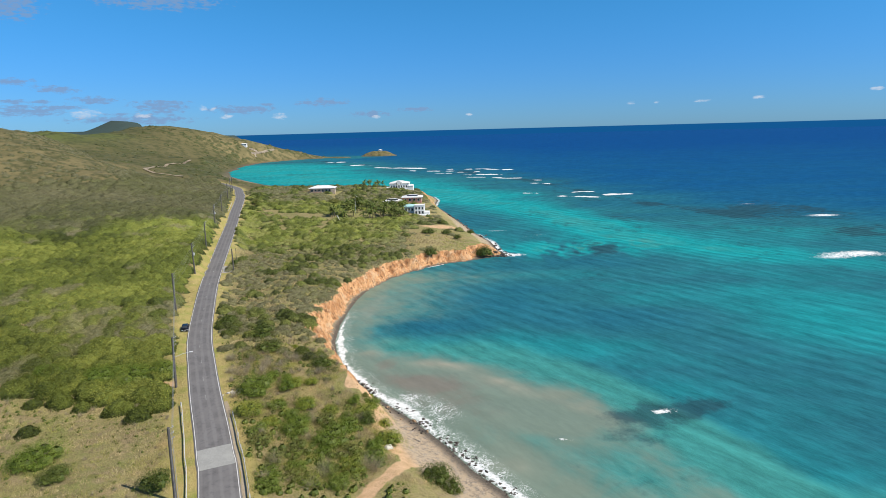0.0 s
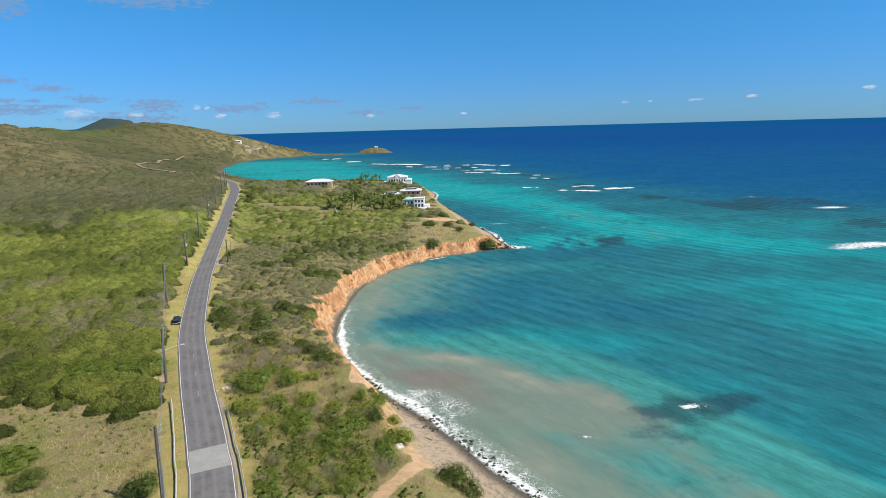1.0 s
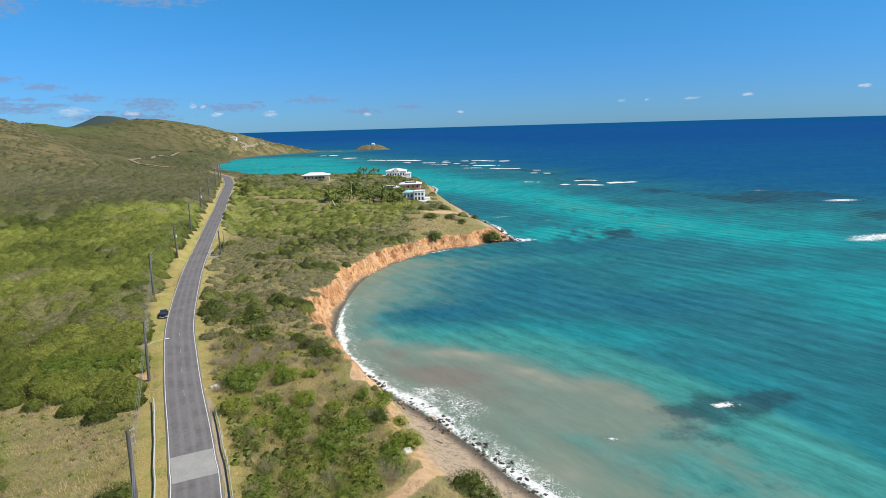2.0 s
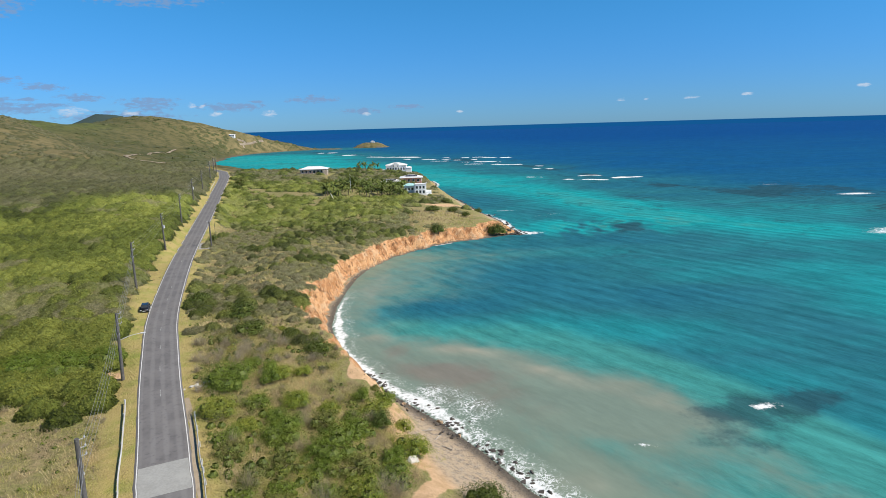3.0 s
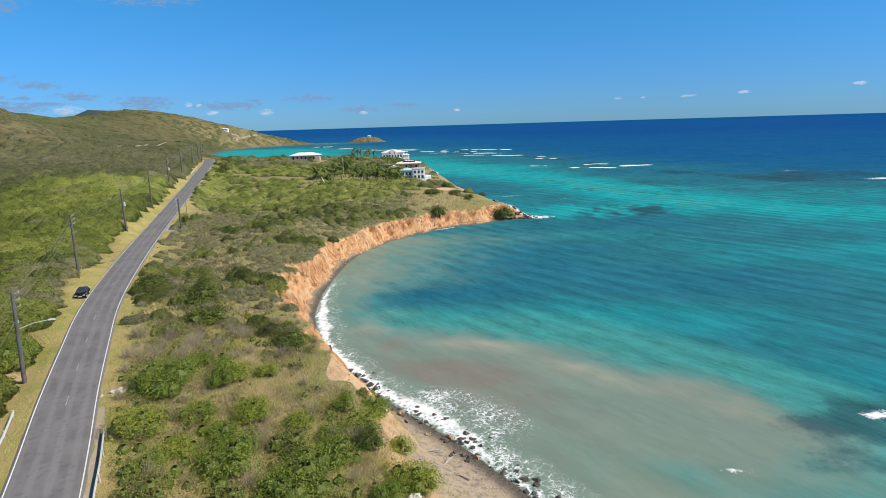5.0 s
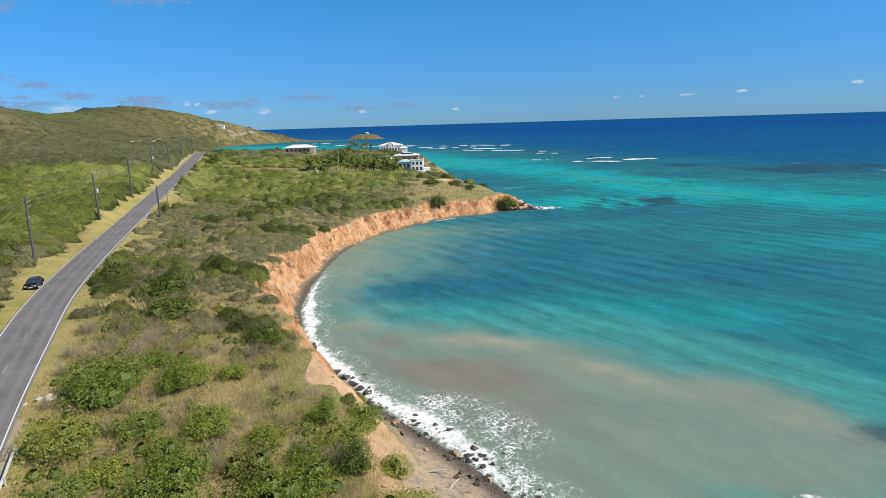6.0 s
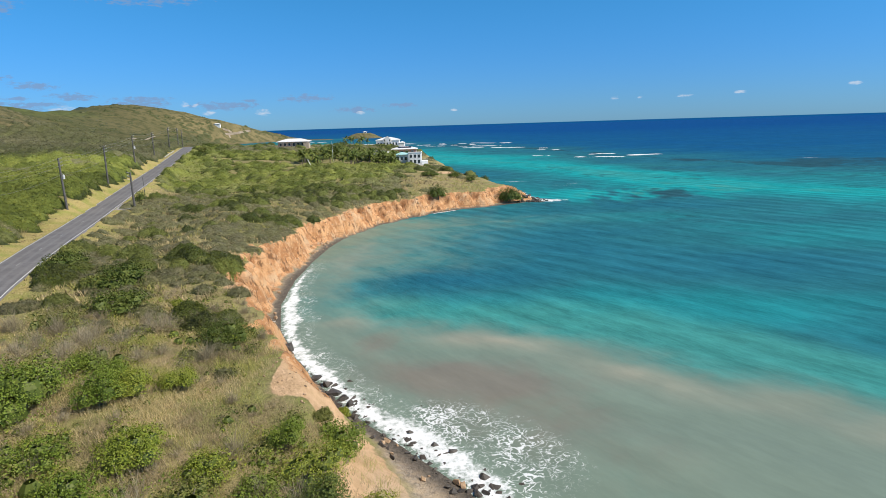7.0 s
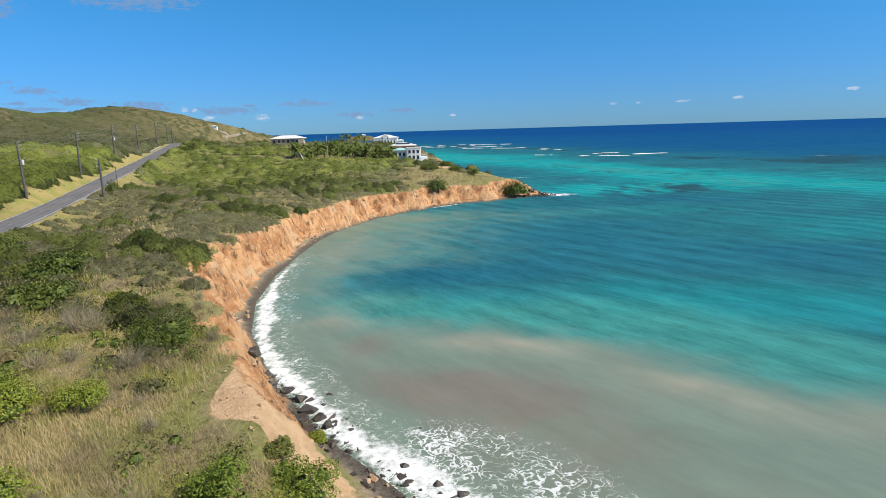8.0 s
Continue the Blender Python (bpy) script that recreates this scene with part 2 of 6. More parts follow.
    col = mix_node(nt, attr_node(nt, "wet"), col, mix_node(nt, ramp_node(nt, fine, 0.3, 0.7), (0.10, 0.085, 0.068), (0.17, 0.145, 0.115)))
    nt.links.new(col, bsdf.inputs["Base Color"])
    bump_node(nt, bsdf, mix_node(nt, 0.4, noise_node(nt, 0.8, 7, 0.7), noise_node(nt, 3.0, 6, 0.7)), 1.0, 0.7)
    return m


def water_material():
    m, nt, bsdf = material("sea_water", 0.5, 0.0, 0.0)
    depth, veil, milk, brown, reef, foam, lace = (attr_node(nt, k) for k in ("depth", "veil", "milk", "brown", "reef", "foam", "lace"))
    place = nt.nodes.new("ShaderNodeNewGeometry").outputs["Position"]
    n1 = noise_node(nt, 0.02, 5, 0.6)
    n2 = noise_node(nt, 0.09, 6, 0.62)
    dep = math_node(nt, "ADD", depth, math_node(nt, "MULTIPLY", math_node(nt, "SUBTRACT", n1, 0.5), 0.14))
    dep = math_node(nt, "ADD", dep, math_node(nt, "MULTIPLY", math_node(nt, "SUBTRACT", n2, 0.5), 0.07))
    ramp = nt.nodes.new("ShaderNodeValToRGB")
    stops = [(0.0, (0.19, 0.25, 0.19)), (0.16, (0.08, 0.24, 0.195)), (0.30, (0.012, 0.30, 0.305)), (0.45, (0.022, 0.148, 0.178)), (0.62, (0.012, 0.108, 0.190)), (0.8, (0.006, 0.082, 0.208)), (1.0, (0.003, 0.060, 0.212))]
    els = ramp.color_ramp.elements
    els[0].position, els[0].color = stops[0][0], (*stops[0][1], 1)
    els[1].position, els[1].color = stops[-1][0], (*stops[-1][1], 1)
    for p, c in stops[1:-1]:
        els.new(p).color = (*c, 1)
    nt.links.new(dep, ramp.inputs[0])
    col = ramp.outputs[0]
    # stirred-up silt: a pale green veil, grey-green milk, beige where it billows, brown close in
    curl = nd(nt, "ShaderNodeTexNoise", Scale=0.05, Detail=2.0)
    nt.links.new(place, curl.inputs["Vector"])
    moved = nt.nodes.new("ShaderNodeVectorMath")
    moved.operation = "MULTIPLY_ADD"
    moved.inputs[1].default_value = (14, 14, 0)
    nt.links.new(curl.outputs["Color"], moved.inputs[0])
    nt.links.new(place, moved.inputs[2])
    billow = noise_node(nt, 0.13, 7, 0.6, vector=moved.outputs[0])
    soft = math_node(nt, "SUBTRACT", billow, 0.5)
    vl = math_node(nt, "ADD", veil, math_node(nt, "MULTIPLY", soft, math_node(nt, "MULTIPLY", veil, 0.8)))
    ml = math_node(nt, "ADD", milk, math_node(nt, "MULTIPLY", soft, math_node(nt, "MULTIPLY", ramp_node(nt, milk, 0.0, 0.35), 0.9)))
    bl = math_node(nt, "ADD", brown, math_node(nt, "MULTIPLY", soft, math_node(nt, "MULTIPLY", ramp_node(nt, brown, 0.0, 0.35), 1.2)))
    col = mix_node(nt, ramp_node(nt, vl, 0.0, 1.0, 0, 0.85), col, (0.055, 0.265, 0.23))
    col = mix_node(nt, ramp_node(nt, ml, 0.05, 0.9, 0, 0.94), col, (0.190, 0.240, 0.185))
    col = mix_node(nt, ramp_node(nt, attr_node(nt, "beige"), 0.1, 1.0, 0, 0.75), col, (0.42, 0.375, 0.28))
    col = mix_node(nt, ramp_node(nt, bl, 0.1, 1.0, 0, 0.8), col, (0.205, 0.178, 0.142))
    rf = math_node(nt, "ADD", reef, math_node(nt, "MULTIPLY", math_node(nt, "SUBTRACT", noise_node(nt, 0.2, 6, 0.65), 0.5), math_node(nt, "MULTIPLY", ramp_node(nt, reef, 0.0, 0.3), 1.6)))
    col = mix_node(nt, ramp_node(nt, rf, 0.3, 0.9, 0, 0.72), col, (0.022, 0.056, 0.068))
    # short seas run in slantwise
    turned = nt.nodes.new("ShaderNodeMapping")
    turned.inputs["Rotation"].default_value = (0, 0, radians(SEAS))
    mp = nt.nodes.new("ShaderNodeMapping")
    mp.inputs["Scale"].default_value = (0.38, 1.1, 1)
    nt.links.new(place, turned.inputs[0])
    nt.links.new(turned.outputs[0], mp.inputs[0])
    chop = noise_node(nt, 0.75, 6, 0.68, vector=mp.outputs[0])
    swell = nd(nt, "ShaderNodeTexWave", Scale=0.05, Distortion=4.0, Detail=2.0)
    swell.bands_direction = "Y"
    swell.inputs["Detail Scale"].default_value, swell.inputs["Detail Roughness"].default_value = 0.6, 0.55
    nt.links.new(turned.outputs[0], swell.inputs["Vector"])
    gust = noise_node(nt, 0.03, 4, 0.6)
    calm = ramp_node(nt, ml, 0.05, 0.7, 1.0, 0.14)
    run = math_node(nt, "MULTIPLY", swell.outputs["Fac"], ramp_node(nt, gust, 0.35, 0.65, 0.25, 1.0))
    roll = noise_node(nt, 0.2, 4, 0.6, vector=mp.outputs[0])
    # light on the seas painted into the base colour: crests lighter, troughs darker
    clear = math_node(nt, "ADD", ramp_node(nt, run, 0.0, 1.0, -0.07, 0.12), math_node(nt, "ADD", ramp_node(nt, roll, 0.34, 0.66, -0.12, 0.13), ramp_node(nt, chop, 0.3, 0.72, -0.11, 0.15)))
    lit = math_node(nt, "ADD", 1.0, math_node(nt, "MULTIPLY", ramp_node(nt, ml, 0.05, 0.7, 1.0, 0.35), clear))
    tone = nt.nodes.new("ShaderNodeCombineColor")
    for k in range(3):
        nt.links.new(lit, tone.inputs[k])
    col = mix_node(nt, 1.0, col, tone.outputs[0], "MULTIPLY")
    # foam: solid near the break, laced further out
    vor = nd(nt, "ShaderNodeTexVoronoi", Scale=1.15)
    vor.feature = "DISTANCE_TO_EDGE"
    warp = nt.nodes.new("ShaderNodeTexNoise")
    warp.inputs["Scale"].default_value, warp.inputs["Detail"].default_value = 0.8, 5
    nt.links.new(place, warp.inputs["Vector"])
    va = nt.nodes.new("ShaderNodeVectorMath")
    va.operation = "MULTIPLY_ADD"
    va.inputs[1].default_value = (4.4, 4.4, 0)
    nt.links.new(warp.outputs["Color"], va.inputs[0])
    nt.links.new(place, va.inputs[2])
    nt.links.new(va.outputs[0], vor.inputs["Vector"])
    fine = noise_node(nt, 1.6, 6, 0.7)
    torn = noise_node(nt, 0.28, 5, 0.65)
    edge = math_node(nt, "SUBTRACT", math_node(nt, "MULTIPLY", math_node(nt, "MULTIPLY", lace, ramp_node(nt, torn, 0.36, 0.62, 0.25, 1.25)), 0.075), math_node(nt, "ADD", vor.outputs["Distance"], math_node(nt, "MULTIPLY", math_node(nt, "SUBTRACT", fine, 0.5), 0.22)))
    lacy = math_node(nt, "MULTIPLY", ramp_node(nt, edge, -0.02, 0.06, 0.0, 0.85), ramp_node(nt, lace, 0.05, 0.3))
    fo = math_node(nt, "ADD", foam, math_node(nt, "MULTIPLY", math_node(nt, "SUBTRACT", mix_node(nt, 0.45, fine, noise_node(nt, 0.7, 4, 0.6)), 0.5), 2.2))
    solid = ramp_node(nt, fo, 0.36, 0.8)
    # small crests that break in the wind, here and there
    cap = math_node(nt, "MULTIPLY", ramp_node(nt, noise_node(nt, 0.42, 4, 0.7, vector=mp.outputs[0]), 0.735, 0.79), ramp_node(nt, noise_node(nt, 0.05, 3), 0.5, 0.62, 0.0, 0.6))
    white = math_node(nt, "MAXIMUM", math_node(nt, "MAXIMUM", lacy, cap), solid)
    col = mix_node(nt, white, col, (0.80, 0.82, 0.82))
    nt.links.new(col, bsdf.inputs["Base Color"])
    bump = nd(nt, "ShaderNodeBump", Strength=0.8, Distance=0.9)
    nt.links.new(math_node(nt, "MULTIPLY", calm, 0.8), bump.inputs["Strength"])
    nt.links.new(mix_node(nt, 0.3, mix_node(nt, 0.5, run, roll), chop), bump.inputs["Height"])
    nt.links.new(bump.outputs[0], bsdf.inputs["Normal"])
    # the sky's gloss on the tilted faces of the seas
    gloss = nd(nt, "ShaderNodeBsdfGlossy", Roughness=0.22)
    nt.links.new(bump.outputs[0], gloss.inputs["Normal"])
    fres = nd(nt, "ShaderNodeFresnel", IOR=1.33)
    nt.links.new(bump.outputs[0], fres.inputs["Normal"])
    mx = nt.nodes.new("ShaderNodeMixShader")
    nt.links.new(math_node(nt, "MULTIPLY", math_node(nt, "MINIMUM", fres.outputs[0], 0.07), ramp_node(nt, white, 0.0, 0.6, 1.0, 0.0)), mx.inputs[0])
    nt.links.new(bsdf.outputs[0], mx.inputs[1])
    nt.links.new(gloss.outputs[0], mx.inputs[2])
    nt.links.new(mx.outputs[0], nt.nodes["Material Output"].inputs[0])
    return m


SEAS = 54
GROUND, WATER = ground_material(), water_material()
LEAF_GREEN = leaf_material("leaf_green", (0.23, 0.29, 0.034), (0.29, 0.325, 0.045), (0.40, 0.41, 0.075), 0.55, 0.25)
LEAF_OLIVE = leaf_material("leaf_olive", (0.17, 0.185, 0.042), (0.215, 0.215, 0.055), (0.31, 0.29, 0.10))
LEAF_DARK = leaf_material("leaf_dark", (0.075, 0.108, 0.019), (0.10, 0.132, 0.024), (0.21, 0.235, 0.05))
LEAF_MID = leaf_material("leaf_mid", (0.135, 0.205, 0.023), (0.18, 0.24, 0.032), (0.25, 0.30, 0.05))
LEAF_BROWN = leaf_material("leaf_brown", (0.27, 0.215, 0.115), (0.34, 0.27, 0.15), (0.45, 0.36, 0.21))
TWIG = leaf_material("grey_twigs", (0.42, 0.35, 0.23), (0.33, 0.275, 0.175), (0.56, 0.48, 0.34), 0.8, 0.3)
GRASS_DRY = leaf_material("grass_dry", (0.68, 0.54, 0.29), (0.58, 0.475, 0.23), (0.78, 0.64, 0.38), 0.7, 0.4)
GRASS_GREEN = leaf_material("grass_green", (0.41, 0.40, 0.115), (0.48, 0.44, 0.14), (0.60, 0.54, 0.21), 0.7, 0.4)
BARK = plain("bark", (0.10, 0.085, 0.065), (0.19, 0.165, 0.13), 5.0, 0.9, bump=0.01)

# ---- the lie of the land ----
# the coast, from the south round the cove, the cape, the bay and the far headland
COAST = [(60, -600), (52, -150), (40, 0), (24, 60), (10, 93), (5, 99.5), (0.3, 108), (-5.6, 117), (-11.5, 124.5), (-16.5, 130.5), (-20.5, 137), (-25, 144), (-28.5, 154), (-31.3, 166), (-32.3, 180), (-32, 194), (-30.8, 209), (-27.8, 225), (-22, 237), (-16, 245), (-7.7, 255), (2, 262), (11, 266), (20, 271), (28, 275.5), (30, 279), (27, 290), (25, 312), (18, 340), (14.5, 363), (7, 400), (1.5, 430), (-6, 464), (-4, 500), (-8, 525), (-16, 552), (-40, 580), (-80, 575), (-115, 582), (-147, 598), (-173, 632), (-217, 706), (-262, 775), (-300, 840), (-335, 930), (-360, 1050), (-375, 1170)]
COAST2 = [(-352, 1238), (-322, 1300), (-262, 1350), (-225, 1328), (-204, 1345), (-215, 1375), (-300, 1400), (-420, 1440), (-900, 1850), (-1300, 2800), (-1500, 4600), (-4700, 4600), (-4700, -600)]
COAST = np.array(COAST + COAST2, float)
# heights: along the road, over the cape and the knoll, then the left hills and the far ridge
SPOTS = [(-33, 83, 7.4), (-45, 108, 7.8), (-58, 137, 8.2), (-72, 170, 8.6), (-84, 206, 8.7), (-96, 250, 10.8), (-108, 290, 12.5), (-122, 340, 15), (-132, 390, 17.8), (-150, 440, 17), (-185, 520, 14), (-30, 100, 6.5)]
SPOTS += [(-40, 140, 7.8), (-50, 180, 8.3), (-45, 220, 8.5), (-30, 245, 8), (-40, 290, 9), (-5, 275, 7.2), (15, 280, 6), (0, 325, 7), (-12, 367, 7.5), (-40, 330, 9.5), (-78, 337, 12), (-60, 400, 12), (-30, 430, 12)]
SPOTS += [(-43, 482, 12.8), (-25, 470, 11.5), (-90, 442, 15), (-15, 520, 6), (-60, 540, 8), (-120, 480, 15), (-160, 590, 7), (-77, 126, 8), (-67, 112, 7), (-91, 150, 10), (-139, 250, 13.5), (-149, 229, 13), (-170, 332, 20), (-229, 368, 25.5), (-182, 401, 21)]
SPOTS2 = [(-90.4, 211.6, 10.8), (-78.2, 167.4, 9.9), (-102.5, 251.2, 12.6), (-114, 291.8, 14.8), (-126, 333.3, 15.6), (-139, 379.4, 17.8), (-120, 180, 11), (-110, 100, 8.5), (-200, 200, 17), (-280, 250, 26), (-283, 470, 46), (-255, 456, 36), (-340, 530, 57), (-232, 515, 18), (-270, 545, 19), (-320, 600, 24), (-224, 399, 33), (-240, 384, 31), (-201, 415, 25.5), (-383, 590, 58), (-420, 600, 64), (-560, 640, 60), (-470, 680, 48), (-220, 560, 18), (-360, 655, 28), (-335, 760, 17), (-384, 974, 18), (-420, 850, 24), (-340, 850, 8), (-604, 960, 67), (-650, 970, 69), (-563, 965, 58), (-500, 930, 36), (-480, 760, 40)]
SPOTS2 += [(-600, 1240, 79), (-527, 1250, 73), (-467, 1255, 60), (-407, 1265, 45), (-348, 1282, 28), (-300, 1310, 13), (-256, 1335, 5), (-665, 1230, 66), (-745, 1180, 48), (-850, 1200, 46), (-450, 1340, 20), (-600, 1380, 30), (-450, 1060, 22), (-400, 1180, 14), (-360, 1230, 12), (-1150, 2080, 113), (-1205, 2070, 76), (-1260, 2070, 58), (-1045, 2075, 103), (-995, 2075, 112), (-955, 2070, 92), (-900, 2060, 55)]
SPOTS3 = [(-800, 1400, 45), (-1300, 1600, 60), (-900, 1000, 70), (-1400, 2100, 80), (-1100, 1700, 50), (-2600, 3500, 80), (-1500, 3500, 40), (-1800, 2700, 60), (-30, 0, 8), (-150, 0, 14), (-400, 0, 35), (-400, 250, 38), (-700, 300, 80), (-2500, 1500, 90), (-2500, 0, 80), (-4000, 3000, 80), (-4000, 0, 60)]
SPOTS = np.array(SPOTS + SPOTS2 + SPOTS3, float)


def spot_weights(c=25.0):
    p = SPOTS[:, :2]
    r = np.sqrt(((p[:, None] - p[None]) ** 2).sum(2) + c * c)
    return np.linalg.solve(r, SPOTS[:, 2])


WEIGHTS = spot_weights()


def plateau(x, y, c=25.0):
    total = np.zeros(np.shape(x))
    for (px, py, _), w in zip(SPOTS, WEIGHTS):
        total += w * np.sqrt((x - px) ** 2 + (y - py) ** 2 + c * c)
    return total


def coast_distance(x, y):
    """Metres to the coast, positive on land, and the length along it to the nearest place."""
    x, y = np.asarray(x, float), np.asarray(y, float)
    best, along, inside, run = np.full(x.shape, 1e9), np.zeros(x.shape), np.zeros(x.shape, bool), 0.0
    for (ax, ay), (bx, by) in zip(COAST, np.roll(COAST, -1, 0)):
        dx, dy = bx - ax, by - ay
        n = math.hypot(dx, dy)
        u = np.clip(((x - ax) * dx + (y - ay) * dy) / (n * n), 0, 1)
        d = np.hypot(x - ax - u * dx, y - ay - u * dy)
        near = d < best
        best, along = np.where(near, d, best), np.where(near, run + u * n, along)
        cross = (ay > y) != (by > y)
        if abs(dy) > 1e-9:
            inside ^= cross & (x < ax + (y - ay) / dy * dx)
        run += n
    return np.where(inside, best, -best), along


def coast_length(k):
    return float(np.hypot(*np.diff(COAST[: k + 1], axis=0).T).sum())


# along the coast: start of the slope, its run, and the cliff's strength
PROFILE = [(coast_length(k), *v) for k, v in ((0, (5, 30, 0)), (4, (4, 15, 0)), (6, (4.5, 12, 0)), (7, (4.0, 9, 0.2)), (8, (2.0, 6, 0.7)), (10, (0.8, 4.4, 1)), (11, (0.9, 4.2, 1)), (12, (1.3, 3.8, 1)), (14, (1.7, 3.4, 1)), (15, (1.2, 2.9, 1)), (17, (0.9, 2.7, 1)), (19, (0.8, 2.9, 1)), (22, (1.2, 3.8, 1)), (24, (2.5, 6, 0.8)), (25, (2, 9, 0.3)), (28, (2, 16, 0.15)), (32, (1.5, 10, 0.6)), (34, (2, 16, 0.3)), (38, (4, 40, 0)), (60, (6, 60, 0)))]
PROFILE = np.array(PROFILE)
ROAD = np.array([(14, -60, 6.5), (-11, 25, 6.9), (-33.9, 82.6, 7.45), (-38.7, 93.6, 7.65), (-43.2, 103.4, 7.8), (-48.8, 115.2, 8.0), (-55.4, 129.9, 8.2), (-63.0, 147.6, 8.5), (-71.7, 172, 8.7), (-82.6, 205, 8.8), (-93.3, 244, 10.6), (-109.6, 304, 13.5), (-120.2, 341.6, 15.3), (-133.5, 390, 17.9), (-146, 425, 17.8), (-175, 500, 15), (-230, 600, 12)])


def road_curve(step=2.0):
    """Smooth centre line of the road: places and unit tangents."""
    pts = []
    for i in range(len(ROAD) - 1):
        p0, p1, p2, p3 = (ROAD[min(max(i + k, 0), len(ROAD) - 1)] for k in (-1, 0, 1, 2))
        n = max(2, int(np.hypot(*(p2 - p1)[:2]) / step))
        for u in np.arange(n) / n:
            pts.append(0.5 * (2 * p1 + (p2 - p0) * u + (2 * p0 - 5 * p1 + 4 * p2 - p3) * u * u + (3 * p1 - 3 * p2 + p3 - p0) * u**3))
    pts = np.array(pts)
    tan = np.gradient(pts[:, :2], axis=0)
    return pts, tan / np.hypot(*tan.T)[:, None]


RC, RT = road_curve()


def road_offset(x, y):
    """Signed metres to the right of the road's centre line, and the road's height there."""
    x, y = np.asarray(x, float), np.asarray(y, float)
    yy = np.clip(y, RC[0, 1], RC[-1, 1])
    cx, cz = np.interp(yy, RC[:, 1], RC[:, 0]), np.interp(yy, RC[:, 1], RC[:, 2])
    tx, ty = np.interp(yy, RC[:, 1], RT[:, 0]), np.interp(yy, RC[:, 1], RT[:, 1])
    off = (x - cx) * ty
    return np.where((y > RC[-1, 1]) | (y < RC[0, 1]), 1e3, off), cz


ISLET = (-150.0, 1395.0)


def z_free(x, y):
    return 0.35 * fbm(x / 9, y / 9, 2, 61)


CAPE = [coast_length(k) for k in (9, 11, 27, 30)]
BRINK = np.array([(coast_length(k), z) for k, z in ((9, 7.0), (11, 7.6), (13, 6.9), (14, 6.2), (15, 5.8), (16, 5.1), (17, 5.5), (19, 5.2), (22, 4.6), (25, 4.3), (30, 4.3))])


def land(x, y, full=False):
    """Height of the ground; with full also masks for its cover."""
    x, y = np.asarray(x, float), np.asarray(y, float)
    d, s = coast_distance(x, y)
    b, run, cl = (np.interp(s, PROFILE[:, 0], PROFILE[:, k]) for k in (1, 2, 3))
    p = plateau(x, y)
    far = smooth(450, 1100, np.hypot(x, y))
    p = p + (fbm(x / 28, y / 28, 3, 5) - 0.5) * (1.6 + 5 * far) + (fbm(x / 7, y / 7, 3, 9) - 0.5) * 0.7
    p = p + far * (np.abs(fbm(x / 160, y / 160, 4, 44) - 0.5)) * 8 - far * 1
    p = np.maximum(p, 2.5 + 0.02 * np.maximum(d, 0))
    # the cliff's edge comes down along the cove to the cape, with the ground sloping up behind it
    low = smooth(CAPE[0], CAPE[1], s) * (1 - smooth(CAPE[2], CAPE[3], s))
    brink = np.interp(s, BRINK[:, 0], BRINK[:, 1])
    p = p + low * (np.minimum(p, brink + 0.17 * np.maximum(d - 6, 0)) - p)
    ridge = 1 - np.abs(2 * fbm(s / 8.0, s * 0 + 3.3, 2, 21) - 1)
    rill = 1 - np.abs(2 * fbm(s / 2.6, z_free(x, y), 2, 23) - 1)
    u0 = np.clip((d - b) / run, 0, 1.4)
    dd = d + cl * ((fbm(s / 13, s * 0, 2, 31) - 0.5) * 3.4 - (2.0 * smooth(0.6, 1.0, ridge) + 1.0 * smooth(0.5, 1.0, rill)) * (0.25 + 0.75 * u0) + (fbm(x / 2.2, y / 2.2, 3, 41) - 0.5) * 1.8)
    u = np.clip((dd - b) / run, 0, 1)
    # cliffs stand steep at the top and spread at the foot, in uneven ledges
    q = np.where(cl > 0.5, 0.28 * u + 0.72 * smooth(0.05, 0.95, u) ** 1.15, u * u * (3 - 2 * u))
    q = q + cl * 0.045 * np.sin(q * 17 + 7 * fbm(s / 5, s * 0, 2, 51)) * np.sin(np.pi * np.clip(u, 0, 1))
    shore = np.where(d > 0.9, np.minimum((d - 0.9) * 0.18, 1.1), np.maximum((d - 0.9) * 0.12, -5) - 0.02)
    z = shore + q * (p - shore)
    off, rz = road_offset(x, y)
    near = np.abs(off)
    z = z + (rz - 0.05 - z) * (1 - smooth(3.4, np.where(off < 0, 6.0, 9.0), near)) * (d > 0)
    isl = 10.5 * np.clip(1.15 - ((x - ISLET[0]) / 40) ** 2 - ((y - ISLET[1]) / 22) ** 2, -0.5, 1) + (fbm(x / 9, y / 9, 3, 3) - 0.5) * 4
    z = np.where(d < -5, np.maximum(z, isl), z)
    if not full:
        return z
    steep = cl * smooth(0.03, 0.12, u) * (1 - smooth(0.93, 1.0, u))
    return z, dict(d=d, s=s, u=u, cl=cl, steep=steep, off=off, far=far)


def axis(*runs):
    """Grid lines from runs of (start, end, step)."""
    out = []
    for a, b, n in runs:
        out.append(np.linspace(a, b, int(n), endpoint=False))
    return np.concatenate(out)


def sheet(name, gx, gy):
    x, y = np.meshgrid(gx, gy)
    i = np.arange(x.size).reshape(x.shape)
    faces = np.stack([i[:-1, :-1], i[:-1, 1:], i[1:, 1:], i[1:, :-1]], -1).reshape(-1, 4)
    return x.ravel(), y.ravel(), faces


